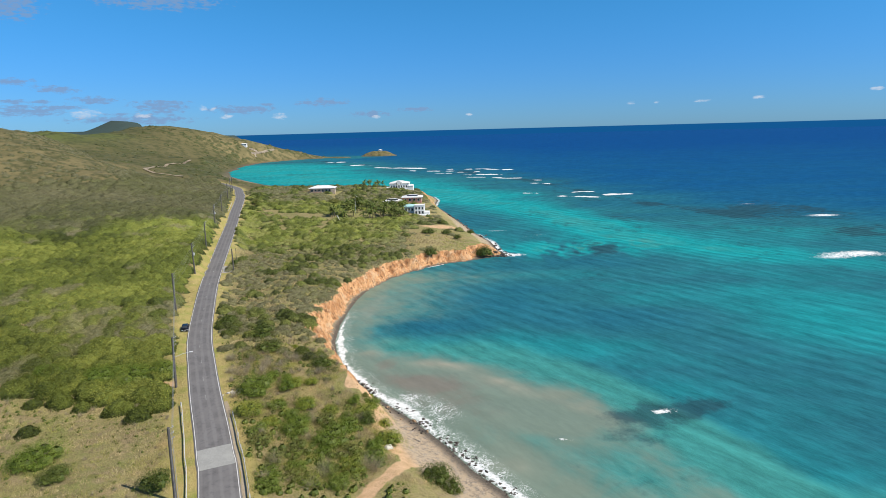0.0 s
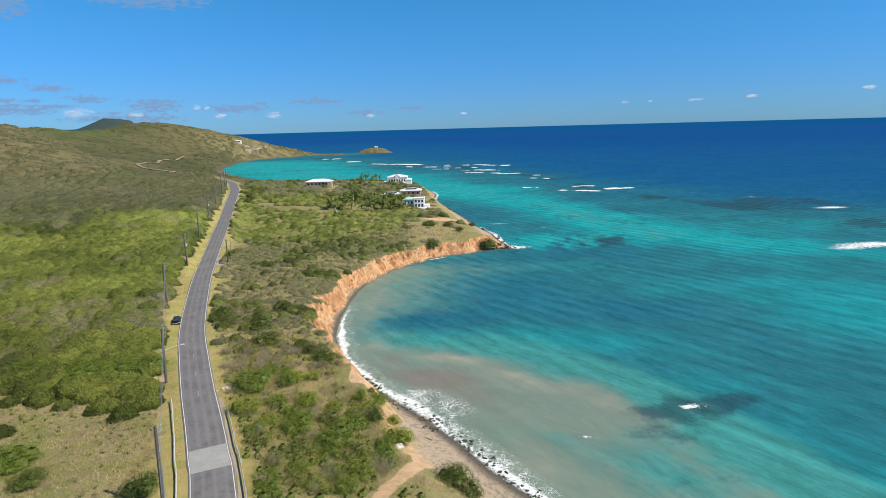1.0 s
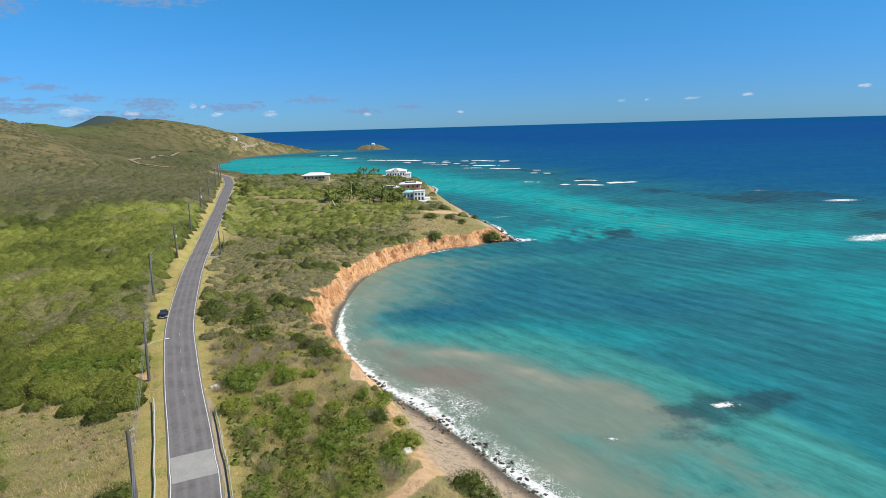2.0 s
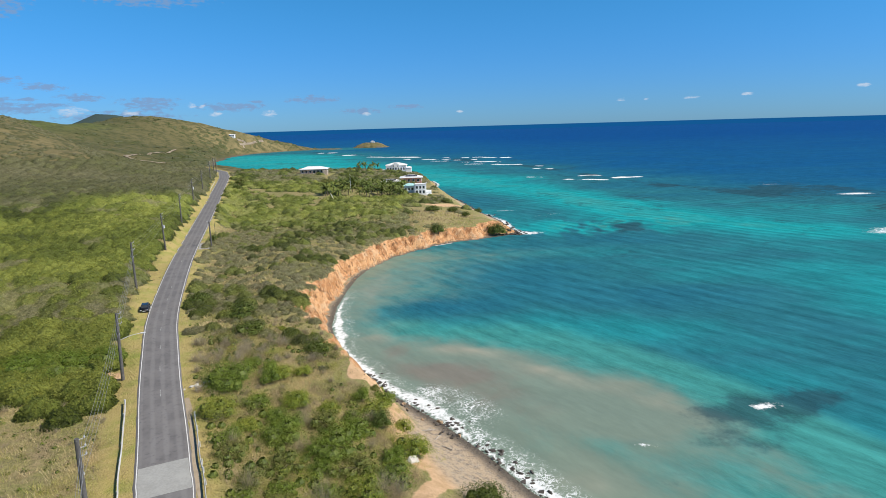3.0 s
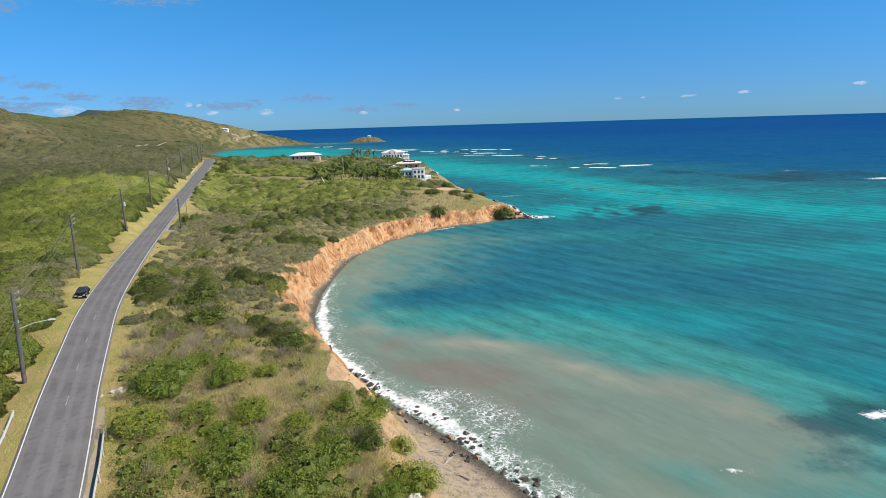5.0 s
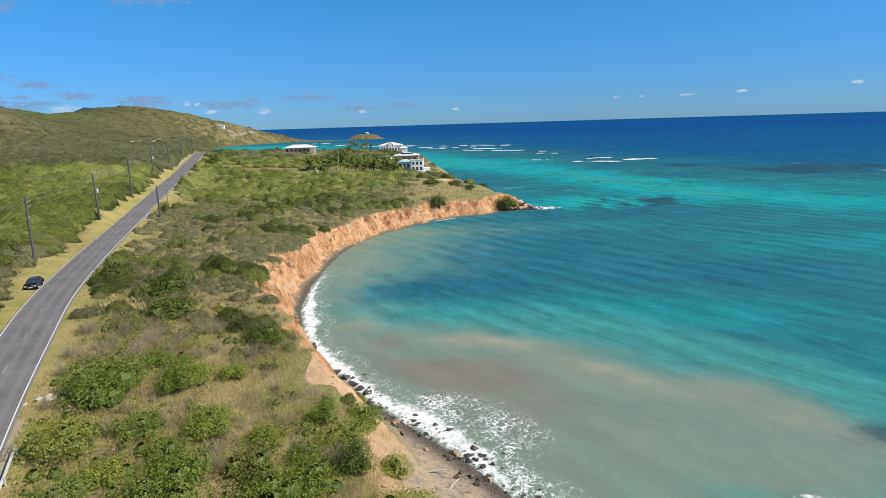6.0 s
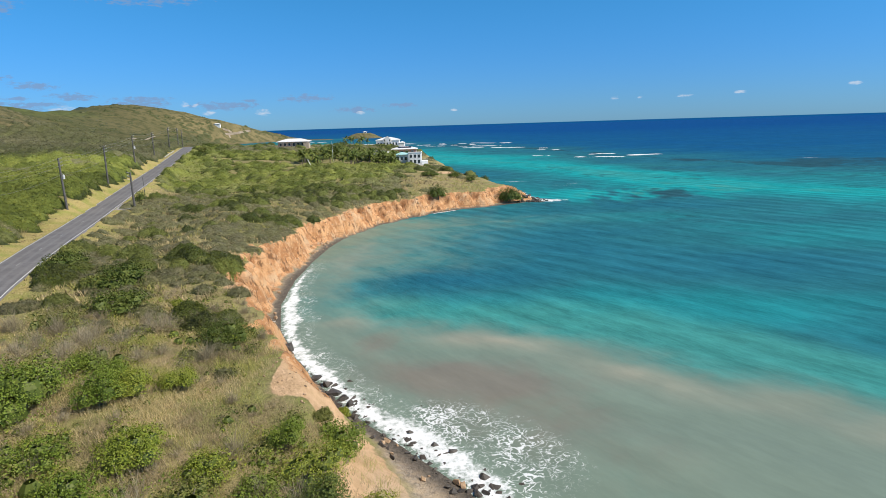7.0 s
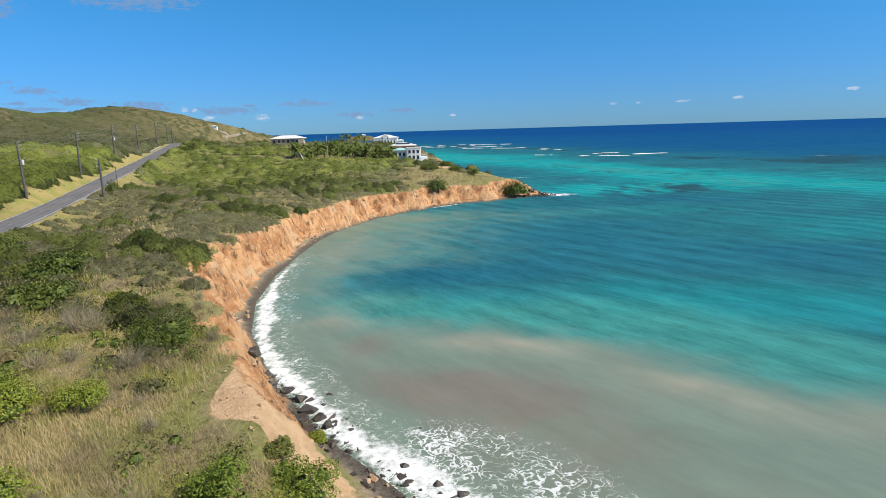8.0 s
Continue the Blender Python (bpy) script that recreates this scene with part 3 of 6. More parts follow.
def build_ground():
    gx = np.concatenate([-np.geomspace(4650, 260, 90, endpoint=False), np.arange(-260, -60, 2.4), np.arange(-60, -42, 0.9), np.arange(-42, 34, 0.52), np.arange(34, 130, 6)])
    gy = np.concatenate([np.arange(-560, 60, 12), np.arange(60, 88, 2), np.arange(88, 286, 0.6), np.arange(286, 292, 1.0), np.arange(292, 620, 2.2), np.geomspace(620, 1500, 150, endpoint=False), np.geomspace(1500, 4600, 60)])
    x, y, faces = sheet("ground", gx, gy)
    z, m = land(x, y, True)
    keep = z > -3.0
    use = keep[faces].any(1)
    me = mesh_from("ground", np.stack([x, y, z], 1), faces[use])
    d = m["d"]
    foot = m["cl"] * (1 - smooth(0.03, 0.14, m["u"])) * smooth(2.2, 4.2, d) * (d < 30)
    attribute(me, "cliff", np.maximum(m["steep"], foot) * smooth(121, 129, y + 5 * (fbm(x / 4, y / 4, 2, 88) - 0.5)))
    thick = np.where(m["off"] < 0, smooth(112, 128, y), 0.3 * smooth(140, 165, y) * (1 - smooth(-16, -4, x)) * (1 - smooth(340, 370, y)))
    attribute(me, "hill", np.maximum(np.maximum(m["far"], 0.85 * thick), smooth(300, 420, y - 0.5 * x - 80) * (x < -100)))
    # where the painted haze colour sets in with distance
    attribute(me, "far_haze", smooth(1600, 1900, y))
    blur = 60 * (fbm(x / 90, y / 90, 3, 71) - 0.5)
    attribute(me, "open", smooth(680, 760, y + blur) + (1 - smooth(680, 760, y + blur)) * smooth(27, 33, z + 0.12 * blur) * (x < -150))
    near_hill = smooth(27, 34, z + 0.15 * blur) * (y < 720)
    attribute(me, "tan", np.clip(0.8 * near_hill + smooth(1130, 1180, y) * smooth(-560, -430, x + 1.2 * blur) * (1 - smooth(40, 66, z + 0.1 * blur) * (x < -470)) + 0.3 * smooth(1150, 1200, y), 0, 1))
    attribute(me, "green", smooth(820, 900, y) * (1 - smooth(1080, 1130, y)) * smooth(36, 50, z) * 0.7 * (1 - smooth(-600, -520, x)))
    beach = (1 - smooth(2.6, 4.2, z)) * (1 - smooth(0.1, 0.5, m["steep"])) * (1 - smooth(9, 14, d))
    beach = beach * np.where((m["cl"] > 0.5) & (y > 136), 1 - smooth(2.2, 3.8, d), 1)
    path = np.exp(-(((x + 8.6 - (y - 92) * 0.5) / 2.0) ** 2)) * smooth(70, 78, y) * (1 - smooth(100, 106, y))
    attribute(me, "sand", np.clip(beach, 0, 1) * (1 - m["far"]))
    attribute(me, "wet", (1 - smooth(0.12, 0.5, z)))
    off = m["off"]
    verge = (1 - smooth(5.8, 9.0, -off)) * (off < 0) + (1 - smooth(4.5, 7.0, off)) * (off >= 0)
    attribute(me, "verge", verge * (d > 6))
    spur = 1.4 * np.exp(-(((x + 19.8 + 0.05 * (y - 125)) / 2.2) ** 4 + ((y - 125.4) / 4.6) ** 4))
    pull = np.exp(-(((x + 60.5) / 4.0) ** 2 + ((y - 121) / 3.0) ** 2))
    lot = np.exp(-(((x + 2) / 13) ** 2 + ((y - 322) / 7) ** 4)) * 0.8 + np.exp(-(((x + 100) / 22) ** 2 + ((y - 437) / 9) ** 2))
    bank = 0.80 * smooth(94, 100, y) * (1 - smooth(122, 128, y)) * np.exp(-(((m["u"] - 0.5) / 0.42) ** 4)) * (d < 18) * (d > 3)
    attribute(me, "bare", np.clip(spur + pull + 0.85 * path + lot + bank, 0, 1))
    me.materials.append(GROUND)
    me.polygons.foreach_set("use_smooth", np.ones(len(me.polygons), bool))
    return tagged(new("ground", me), "dry coastal scrubland with eroded orange clay cliffs and shingle beach", "ground", kind="structure")


def build_water():
    gx = np.concatenate([-np.geomspace(4850, 240, 50, endpoint=False), np.arange(-240, -42, 3.2), np.arange(-42, 36, 0.8), np.arange(36, 60, 1.6), np.arange(60, 190, 2.6), np.arange(190, 300, 5), np.geomspace(300, 4850, 60)])
    gy = np.concatenate([np.arange(-600, 60, 15), np.arange(60, 88, 3), np.arange(88, 220, 0.8), np.arange(220, 292, 1.4), np.arange(292, 470, 4), np.arange(470, 960, 2.4), np.arange(960, 1000, 5), np.geomspace(1000, 4850, 90)])
    x, y, faces = sheet("water", gx, gy)
    d, s = coast_distance(x, y)
    d = d - 0.9
    sea = np.maximum(-d, 0)
    r = np.hypot(x, y)
    # the reef crest runs from the far headland out to the open sea on the right
    ry = np.interp(x, [-230, -78, 53, 113, 150, 235, 420], [1190, 945, 790, 600, 470, 300, 180])
    beyond = (y - ry) * 0.75
    # a sandy channel lies bright between the shore and the reef
    sandy = np.array([(-260, 1000, 170), (-215, 880, 130), (-128, 723, 95), (-40, 610, 60), (30, 513, 42), (52, 460, 34), (78, 390, 30), (97, 317, 26), (112, 290, 20), (150, 262, 18), (205, 225, 16)], float)
    bright = np.zeros(x.shape)
    for (ax, ay, aw), (bx, by, bw) in zip(sandy, sandy[1:]):
        n2 = (bx - ax) ** 2 + (by - ay) ** 2
        u = np.clip(((x - ax) * (bx - ax) + (y - ay) * (by - ay)) / n2, 0, 1)
        w = aw + (bw - aw) * u
        bright = np.maximum(bright, np.exp(-((np.hypot(x - ax - u * (bx - ax), y - ay - u * (by - ay)) / w) ** 2)))
    fade = 1 - 0.55 * smooth(330, 250, y)
    depth = 0.45 + 0.03 * smooth(0, 50, sea) + 0.06 * smooth(80, 260, sea) + 0.08 * np.exp(-(((x + 4) / 15) ** 2 + ((y - 178) / 9) ** 2)) + 0.05 * np.exp(-(((x - 20) / 30) ** 2 + ((y - 200) / 22) ** 2))
    depth = depth - 0.21 * bright * fade
    depth = depth + (1.0 - depth) * (0.5 * smooth(-60, 240, beyond) + 0.5 * smooth(100, 1300, beyond)) * smooth(20, 100, sea)
    depth = depth - 0.08 * smooth(70, 130, x) * (1 - smooth(300, 420, y)) - 0.09 * np.exp(-(((x - 104) / 42) ** 2 + ((y - 188) / 30) ** 2)) - 0.07 * np.exp(-(((x - 56) / 30) ** 2 + ((y - 105) / 30) ** 2)) - 0.05 * np.exp(-(((x - 20) / 30) ** 2 + ((y - 158) / 12) ** 2))
    depth = depth + (fbm(x / 60, y / 26, 4, 61) - 0.5) * 0.16
    depth = np.maximum(depth, 0.28)
    # silt clouds drift off the beach, with soft billowing edges
    wx, wy = x + 9 * (fbm(x / 15, y / 15, 3, 81) - 0.5), y + 11 * (fbm(x / 15, y / 15, 3, 82) - 0.5)

    def patch(cx, cy, rx, ry, turn=0.0, power=1.0):
        c, q = math.cos(turn), math.sin(turn)
        u, v = (wx - cx) * c + (wy - cy) * q, -(wx - cx) * q + (wy - cy) * c
        return np.exp(-(((u / rx) ** 2 + (v / ry) ** 2) ** power))

    within = smooth(30, 60, y) * (x < 90)
    rim = np.interp(wx, [-32, -20, -10, 0, 8, 16, 29, 38, 46, 54, 62], [172, 166, 163, 163, 162, 157, 149, 138, 125, 110, 88])
    inner = np.interp(wx, [-32, -20, -10, 0, 15, 30, 38, 44, 50], [168, 159, 155, 153, 143, 129, 117, 101, 82])
    beach = np.exp(-((sea / (13 + 15 * smooth(160, 195, y))) ** 1.5)) * smooth(60, 120, y) * (1 - smooth(232, 258, y))
    veil = np.maximum(smooth(13, -9, wy - rim) * within, beach)
    milk = np.maximum(smooth(9, -15, wy - inner) * within, 0.8 * beach)
    milk = milk * (1 - 0.5 * smooth(12, 36, wx) * smooth(118, 106, wy))
    milk = milk * (1 - 0.45 * patch(30, 98, 13, 6, -0.1)) * (1 - 0.4 * patch(14, 110, 9, 4, -0.6))
    milk = milk * (1 - 0.85 * patch(-11, 174, 12, 8, -0.35))
    veil = veil * (1 - 0.85 * patch(-11, 174, 14, 9, -0.35))
    beige = 0.55 * patch(-2, 146, 10, 3.6, -0.25) + 0.5 * patch(14, 134, 13, 4.4, -0.62) + 0.4 * patch(29, 120.5, 10, 3.4, -0.6) + 0.45 * patch(-24, 200, 5, 18, -0.15) + 0.4 * patch(-22, 158, 5, 9, 0.4) + 0.35 * patch(11, 100, 6, 12, 0.5)
    beige = beige * (0.4 + 1.2 * fbm(wx / 5, wy / 5, 3, 83))
    brown = 1.0 * patch(-4, 135, 11, 5.0, -0.2) + 0.5 * patch(-17, 146, 8, 4, -0.8) + 0.55 * patch(1, 125, 11, 6, -0.6)
    brown = brown * (0.55 + 0.9 * fbm(wx / 6, wy / 6, 3, 84))
    dark = 1.1 * patch(49, 120.5, 10, 4.4, -0.05) + 0.85 * patch(37, 116.5, 8, 4.4, -0.1) + 0.6 * patch(35, 108, 8, 4) + 0.45 * patch(38, 95, 12, 4) + 0.35 * patch(58, 122, 5, 2.5) + 0.3 * patch(21, 99, 7, 3)
    patches = smooth(0.54, 0.72, fbm(x / 30, y / 34, 4, 91)) * smooth(25, 60, sea) * (1 - smooth(60, 240, beyond)) * smooth(190, 240, y)
    shelf = patch(62, 288, 40, 22)
    mottle = fbm(x / 8, y / 16, 4, 93)
    reef = dark + patches * 0.5 + 0.5 * np.exp(-((beyond + 8) / 26) ** 2) * (y > 300) + 0.45 * np.exp(-(((x - 225) / 60) ** 2 + ((y - 405) / 22) ** 2)) + shelf * (0.3 + 0.55 * smooth(0.46, 0.64, mottle)) + 0.4 * patch(116, 242, 16, 7) + 0.35 * patch(30, 262, 16, 12)
    depth = depth - shelf * 0.2 * smooth(0.5, 0.38, mottle)
    foam, lace = np.zeros(x.shape), np.zeros(x.shape)
    # swash along the cove and the breaker off the shingle
    cove = smooth(78, 92, y) * (1 - smooth(178, 205, y)) * (x < 30)
    w = 1.0 + 4.6 * fbm(s / 8, s * 0, 3, 12)
    foam += cove * (1 - smooth(w * 0.5, w, sea)) * smooth(0.0, 0.5, sea) * 0.74
    fringe = smooth(200, 215, y) * (1 - smooth(262, 270, y)) * (fbm(s / 14, s * 0, 2, 19) > 0.55)
    foam += fringe * (1 - smooth(0.2, 1.0, sea)) * (x < 30)
    lace += cove * (1 - smooth(w, w + 2.5, sea)) * 0.6
    lace += np.exp(-(((x + 5.0 + (y - 124) * 0.55) / 6.0) ** 2 + ((y - 124) / 7.0) ** 2) ** 2) * 1.1
    lace += 0.85 * np.exp(-(((x - 1.5 + (y - 107) * 0.6) / 4.5) ** 2 + ((y - 107) / 11) ** 2) ** 2) * (sea > 0.5)
    tip = np.exp(-(((x - 31) / 8) ** 2 + ((y - 277) / 4) ** 2))
    foam += tip * 0.85
    foam += (1 - smooth(0.8, 4.0, sea)) * smooth(276, 284, y) * (1 - smooth(330, 345, y)) * (0.3 + fbm(s / 7, s * 0, 2, 13))
    foam += (1 - smooth(1, 3.5, sea)) * smooth(440, 470, y) * (1 - smooth(520, 540, y)) * 0.6
    # breakers on the reef
    wavy = (fbm(x / 26, y / 26, 3, 66) - 0.5) * 22
    for ax, ay, bx, by, wide in ((-226, 1164, -166, 1140, 9), (-164, 1051, -114, 1016, 9), (-103, 954, -34, 916, 10), (-46, 859, 11, 840, 8), (12, 875, 50, 862, 9), (62, 858, 92, 836, 9), (23, 815, 47, 807, 6), (31, 767, 72, 754, 7), (31, 728, 49, 723, 4), (62, 711, 87, 696, 6), (98, 670, 106, 668, 4), (96, 629, 112, 619, 5), (117, 531, 132, 528, 4), (99, 504, 126, 498, 4.5), (139, 508, 160, 506, 4), (73, 536, 84, 533, 2.5), (-9, 804, 9, 799, 4)):
        n2 = (bx - ax) ** 2 + (by - ay) ** 2
        u = np.clip(((x - ax) * (bx - ax) + (y + wavy - ay) * (by - ay)) / n2, 0, 1)
        gap = np.hypot(x - ax - u * (bx - ax), y + wavy - ay - u * (by - ay))
        foam += 1.25 * np.exp(-((gap / (0.8 * wide)) ** 2)) * (0.15 + 1.1 * smooth(0.3, 0.62, fbm(x / 9, y / 22, 3, 67)))
    for cx, cy, rx, ry2, a in ((177, 261, 15, 6.5, 0.62), (168, 255, 9, 3.5, 0.5), (189, 262, 9, 7, 0.45), (237, 370, 12, 5, 0.9), (45.5, 119.5, 3.6, 1.2, 0.62), (44, 118.6, 1.5, 0.7, 0.6), (22, 109, 2.0, 0.8, 0.6), (46, 322, 9, 1.8, 0.9), (30, 345, 8, 2.0, 0.7), (53, 327, 4, 1.5, 0.7), (220, 430, 9, 3, 0.7)):
        foam += a * np.exp(-(((x - cx) / rx) ** 2 + ((y - cy) / ry2) ** 2))
    z = (fbm(x / 14, y / 6, 2, 15) - 0.5) * 0.22 * (1 - smooth(300, 900, r)) * smooth(1, 14, sea) + 0.35 * np.clip(foam, 0, 1) * smooth(8, 20, sea)
    keep = (d < 14) & (r < 4880)
    use = keep[faces].all(1)
    me = mesh_from("water", np.stack([x, y, z], 1), faces[use])
    for k, v in (("depth", depth), ("veil", veil), ("milk", milk), ("beige", beige), ("brown", brown), ("reef", reef), ("foam", np.clip(foam, 0, 1.4)), ("lace", np.clip(lace, 0, 1.2))):
        attribute(me, k, v)
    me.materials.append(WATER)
    me.polygons.foreach_set("use_smooth", np.ones(len(me.polygons), bool))
    return tagged(new("water", me), "turquoise tropical sea, silty by the beach, deep blue offshore", "sea", kind="structure")


ground = build_ground()
water = build_water()


# ---- the road ----
def ribbon(name, o0, o1, y0, y1, lift, mat, parent=None, thick=0.05, label="", wobble=0.0):
    """A strip along the road between two offsets, with thickness."""
    k = np.nonzero((RC[:, 1] >= y0) & (RC[:, 1] <= y1))[0]
    bm, rows = bmesh.new(), []
    for i in k:
        n = np.array((RT[i, 1], -RT[i, 0]))
        a = RC[i, :2] + n * (o0 + wobble * (random.random() - 0.5))
        b = RC[i, :2] + n * (o1 + wobble * (random.random() - 0.5))
        z = RC[i, 2] + lift
        rows.append([bm.verts.new((*a, z)), bm.verts.new((*b, z)), bm.verts.new((*b, z - thick)), bm.verts.new((*a, z - thick))])
    for p, q in zip(rows, rows[1:]):
        for j in range(4):
            bm.faces.new((p[j], q[j], q[(j + 1) % 4], p[(j + 1) % 4]))
    bmesh.ops.recalc_face_normals(bm, faces=bm.faces)
    return part(name, bm, mat, parent, label)


CONCRETE = plain("pale_concrete", (0.30, 0.30, 0.28), (0.37, 0.37, 0.345), 0.5, 0.85, bump=0.01)
ROAD_WHITE = plain("worn_white_paint", (0.62, 0.62, 0.60), (0.80, 0.80, 0.78), 1.5, 0.7)
FADED = plain("faded_paint", (0.22, 0.22, 0.21), (0.38, 0.38, 0.37), 1.2, 0.85)


def build_road():
    """The carriageway: a slab with a crown, with the place across it kept for the wear."""
    cols = np.array([-3.15, -3.0, -2.4, -1.9, -1.4, -0.9, -0.35, 0, 0.35, 0.9, 1.4, 1.9, 2.4, 3.0, 3.15])
    n = np.stack([RT[:, 1], -RT[:, 0]], 1)
    rng = np.random.default_rng(4)
    across = np.tile(cols, (len(RC), 1))
    across[:, 0] -= rng.uniform(0, 0.18, len(RC))
    across[:, -1] += rng.uniform(0, 0.18, len(RC))
    xy = RC[:, None, :2] + across[..., None] * n[:, None]
    z = RC[:, 2:3] + 0.08 - 0.004 * across**2
    z[:, 0] -= 0.2
    z[:, -1] -= 0.2
    co = np.concatenate([xy, z[..., None]], -1).reshape(-1, 3)
    i = np.arange(len(co)).reshape(len(RC), len(cols))
    me = mesh_from("road", co, np.stack([i[:-1, :-1], i[:-1, 1:], i[1:, 1:], i[1:, :-1]], -1).reshape(-1, 4))
    attribute(me, "across", across)
    me.materials.append(road_material())
    return new("road", me)


def road_material():
    m, nt, bsdf = material("worn_asphalt", 0.85, 0.0, 0.2)
    ac = attr_node(nt, "across")
    col = mix_node(nt, ramp_node(nt, noise_node(nt, 0.25, 5), 0.35, 0.65), (0.145, 0.139, 0.137), (0.185, 0.178, 0.174))
    tracks = math_node(nt, "ADD", math_node(nt, "SINE", math_node(nt, "MULTIPLY", ac, 4.2)), math_node(nt, "MULTIPLY", math_node(nt, "SUBTRACT", noise_node(nt, 0.2, 4), 0.5), 2.0))
    col = mix_node(nt, ramp_node(nt, tracks, -0.2, 1.0, 0, 0.55), col, (0.225, 0.218, 0.212))
    col = mix_node(nt, ramp_node(nt, noise_node(nt, 1.5, 6), 0.5, 0.75, 0, 0.5), col, (0.085, 0.082, 0.088))
    nt.links.new(col, bsdf.inputs["Base Color"])
    bump_node(nt, bsdf, noise_node(nt, 9.0, 4), 0.4, 0.02)
    return m


road = tagged(build_road(), "grey asphalt two-lane coast road with worn white edge lines", "road", kind="structure")
ribbon("edge_line", -2.86, -2.76, -60, 600, 0.060, ROAD_WHITE, road, 0.012)
ribbon("edge_line", 2.76, 2.86, -60, 600, 0.060, ROAD_WHITE, road, 0.012)
for side in (-1, 1):
    for k in range(3):
        a, b = sorted((side * 0.9 * k, side * 0.9 * (k + 1)))
        ribbon("concrete_patch", a, b, 88.5, 96.5, 0.092 - 0.004 * (0.9 * k + 0.2) ** 2, CONCRETE, road, 0.03, "pale concrete patch in the asphalt")
for y0 in (112, 121, 131, 141, 150, 160, 171, 184, 200, 216):
    ribbon("centre_dash", -0.06, 0.05, y0, y0 + 4.2, 0.086, FADED, road, 0.012, wobble=0.06)
PAVING = plain("pale_lay_by_concrete", (0.34, 0.33, 0.31), (0.42, 0.41, 0.385), 0.6, 0.9)
lay_by = ribbon("lay_by", 3.16, 6.6, 214, 226, 0.03, PAVING, None, 0.3, wobble=0.3)
tagged(lay_by, "pale concrete lay-by beside the asphalt road", "pavement", kind="structure")
GRAVEL = plain("gravel_shoulder", (0.32, 0.26, 0.18), (0.42, 0.34, 0.24), 1.5, 0.95)
tagged(ribbon("shoulder", 3.16, 3.75, 70, 112, 0.0, GRAVEL, None, 0.2, wobble=0.35), "grey gravel shoulder along the asphalt road", "shoulder", kind="structure")


def dirt_track(points, wide, label):
    """A pale track laid over the ground."""
    pts = np.array(points, float)
    u = np.concatenate([[0], np.cumsum(np.hypot(*np.diff(pts, axis=0).T))])
    t = np.arange(0, u[-1], 4.0)
    x, y = np.interp(t, u, pts[:, 0]), np.interp(t, u, pts[:, 1])
    tan = np.stack([np.gradient(x), np.gradient(y)], 1)
    tan /= np.hypot(*tan.T)[:, None]
    bm, rows = bmesh.new(), []
    for i in range(len(t)):
        row = []
        for o in (-0.5, 0, 0.5):
            px, py = x[i] + tan[i, 1] * o * wide, y[i] - tan[i, 0] * o * wide
            row.append(bm.verts.new((px, py, float(land(np.array([px]), np.array([py]))[0]) + 0.9)))
        rows.append(row)
    for p, q in zip(rows, rows[1:]):
        for j in range(2):
            bm.faces.new((p[j], p[j + 1], q[j + 1], q[j]))
    bmesh.ops.solidify(bm, geom=bm.faces[:], thickness=1.2)
    return tagged(part("dirt_track", bm, TRACK), label, "track", kind="structure")


TRACK = plain("pale_track_earth", (0.44, 0.37, 0.28), (0.56, 0.48, 0.37), 0.4, 0.95)
dirt_track([(-398, 1232), (-391, 1239), (-384, 1243), (-388, 1232), (-382, 1226)], 3.5, "pale driveway up to the hillside house")
dirt_track([(-392, 1226), (-376, 1255), (-362, 1288)], 3.0, "pale track along the headland slope")
dirt_track([(-350, 700), (-338, 689), (-316, 673), (-294, 677)], 5.0, "pale dirt track in the valley")
dirt_track([(-350, 700), (-357, 737), (-393, 855), (-398, 943)], 4.0, "pale dirt track in the valley")

# ---- scrub ----
def leaf_cloud(pos, rad, hei, count, size, seed, droop=0.35):
    """Many bushes as clouds of leaf clumps: arrays of quads. pos (N,3), rad and hei (N)."""
    rng = np.random.default_rng(seed)
    n = len(pos)
    ang = rng.uniform(0, 2 * np.pi, (n, count))
    up = rng.uniform(-0.12, 1.0, (n, count))
    flat = np.sqrt(np.clip(1 - np.clip(up, 0, 1) ** 2, 0, 1))
    lump = 0.68 + 0.42 * vnoise(ang * 1.6 + pos[:, :1] * 3.1, up * 2.5 + pos[:, 1:2] * 1.7, 8)
    rr = lump * rng.uniform(0.72, 1.06, (n, count))
    cx = pos[:, 0, None] + np.cos(ang) * flat * rr * rad[:, None]
    cy = pos[:, 1, None] + np.sin(ang) * flat * rr * rad[:, None]
    cz = pos[:, 2, None] + np.clip(up, 0.02, 1) * rr * hei[:, None]
    c = np.stack([cx, cy, cz], -1)
    nrm = np.stack([np.cos(ang) * flat, np.sin(ang) * flat, up + 0.35], -1) + rng.normal(0, 0.55, (n, count, 3))
    nrm /= np.linalg.norm(nrm, axis=-1, keepdims=True)
    t = np.cross(nrm, rng.normal(0, 1, (n, count, 3)))
    t /= np.linalg.norm(t, axis=-1, keepdims=True) + 1e-9
    b = np.cross(nrm, t)
    sz = (np.asarray(size)[:, None] * rng.uniform(0.55, 1.25, (n, count)))[..., None]
    e = rng.uniform(0.5, 1.0, (n, count, 4, 1))
    quad = np.stack([c + sz * t, c + sz * b * 0.8, c - sz * t, c - sz * b * 0.8], 2)
    quad = c[:, :, None] + (quad - c[:, :, None]) * e
    quad[:, :, 0] -= nrm * sz * droop
    quad[:, :, 2] -= nrm * sz * droop
    return quad.reshape(-1, 4, 3)


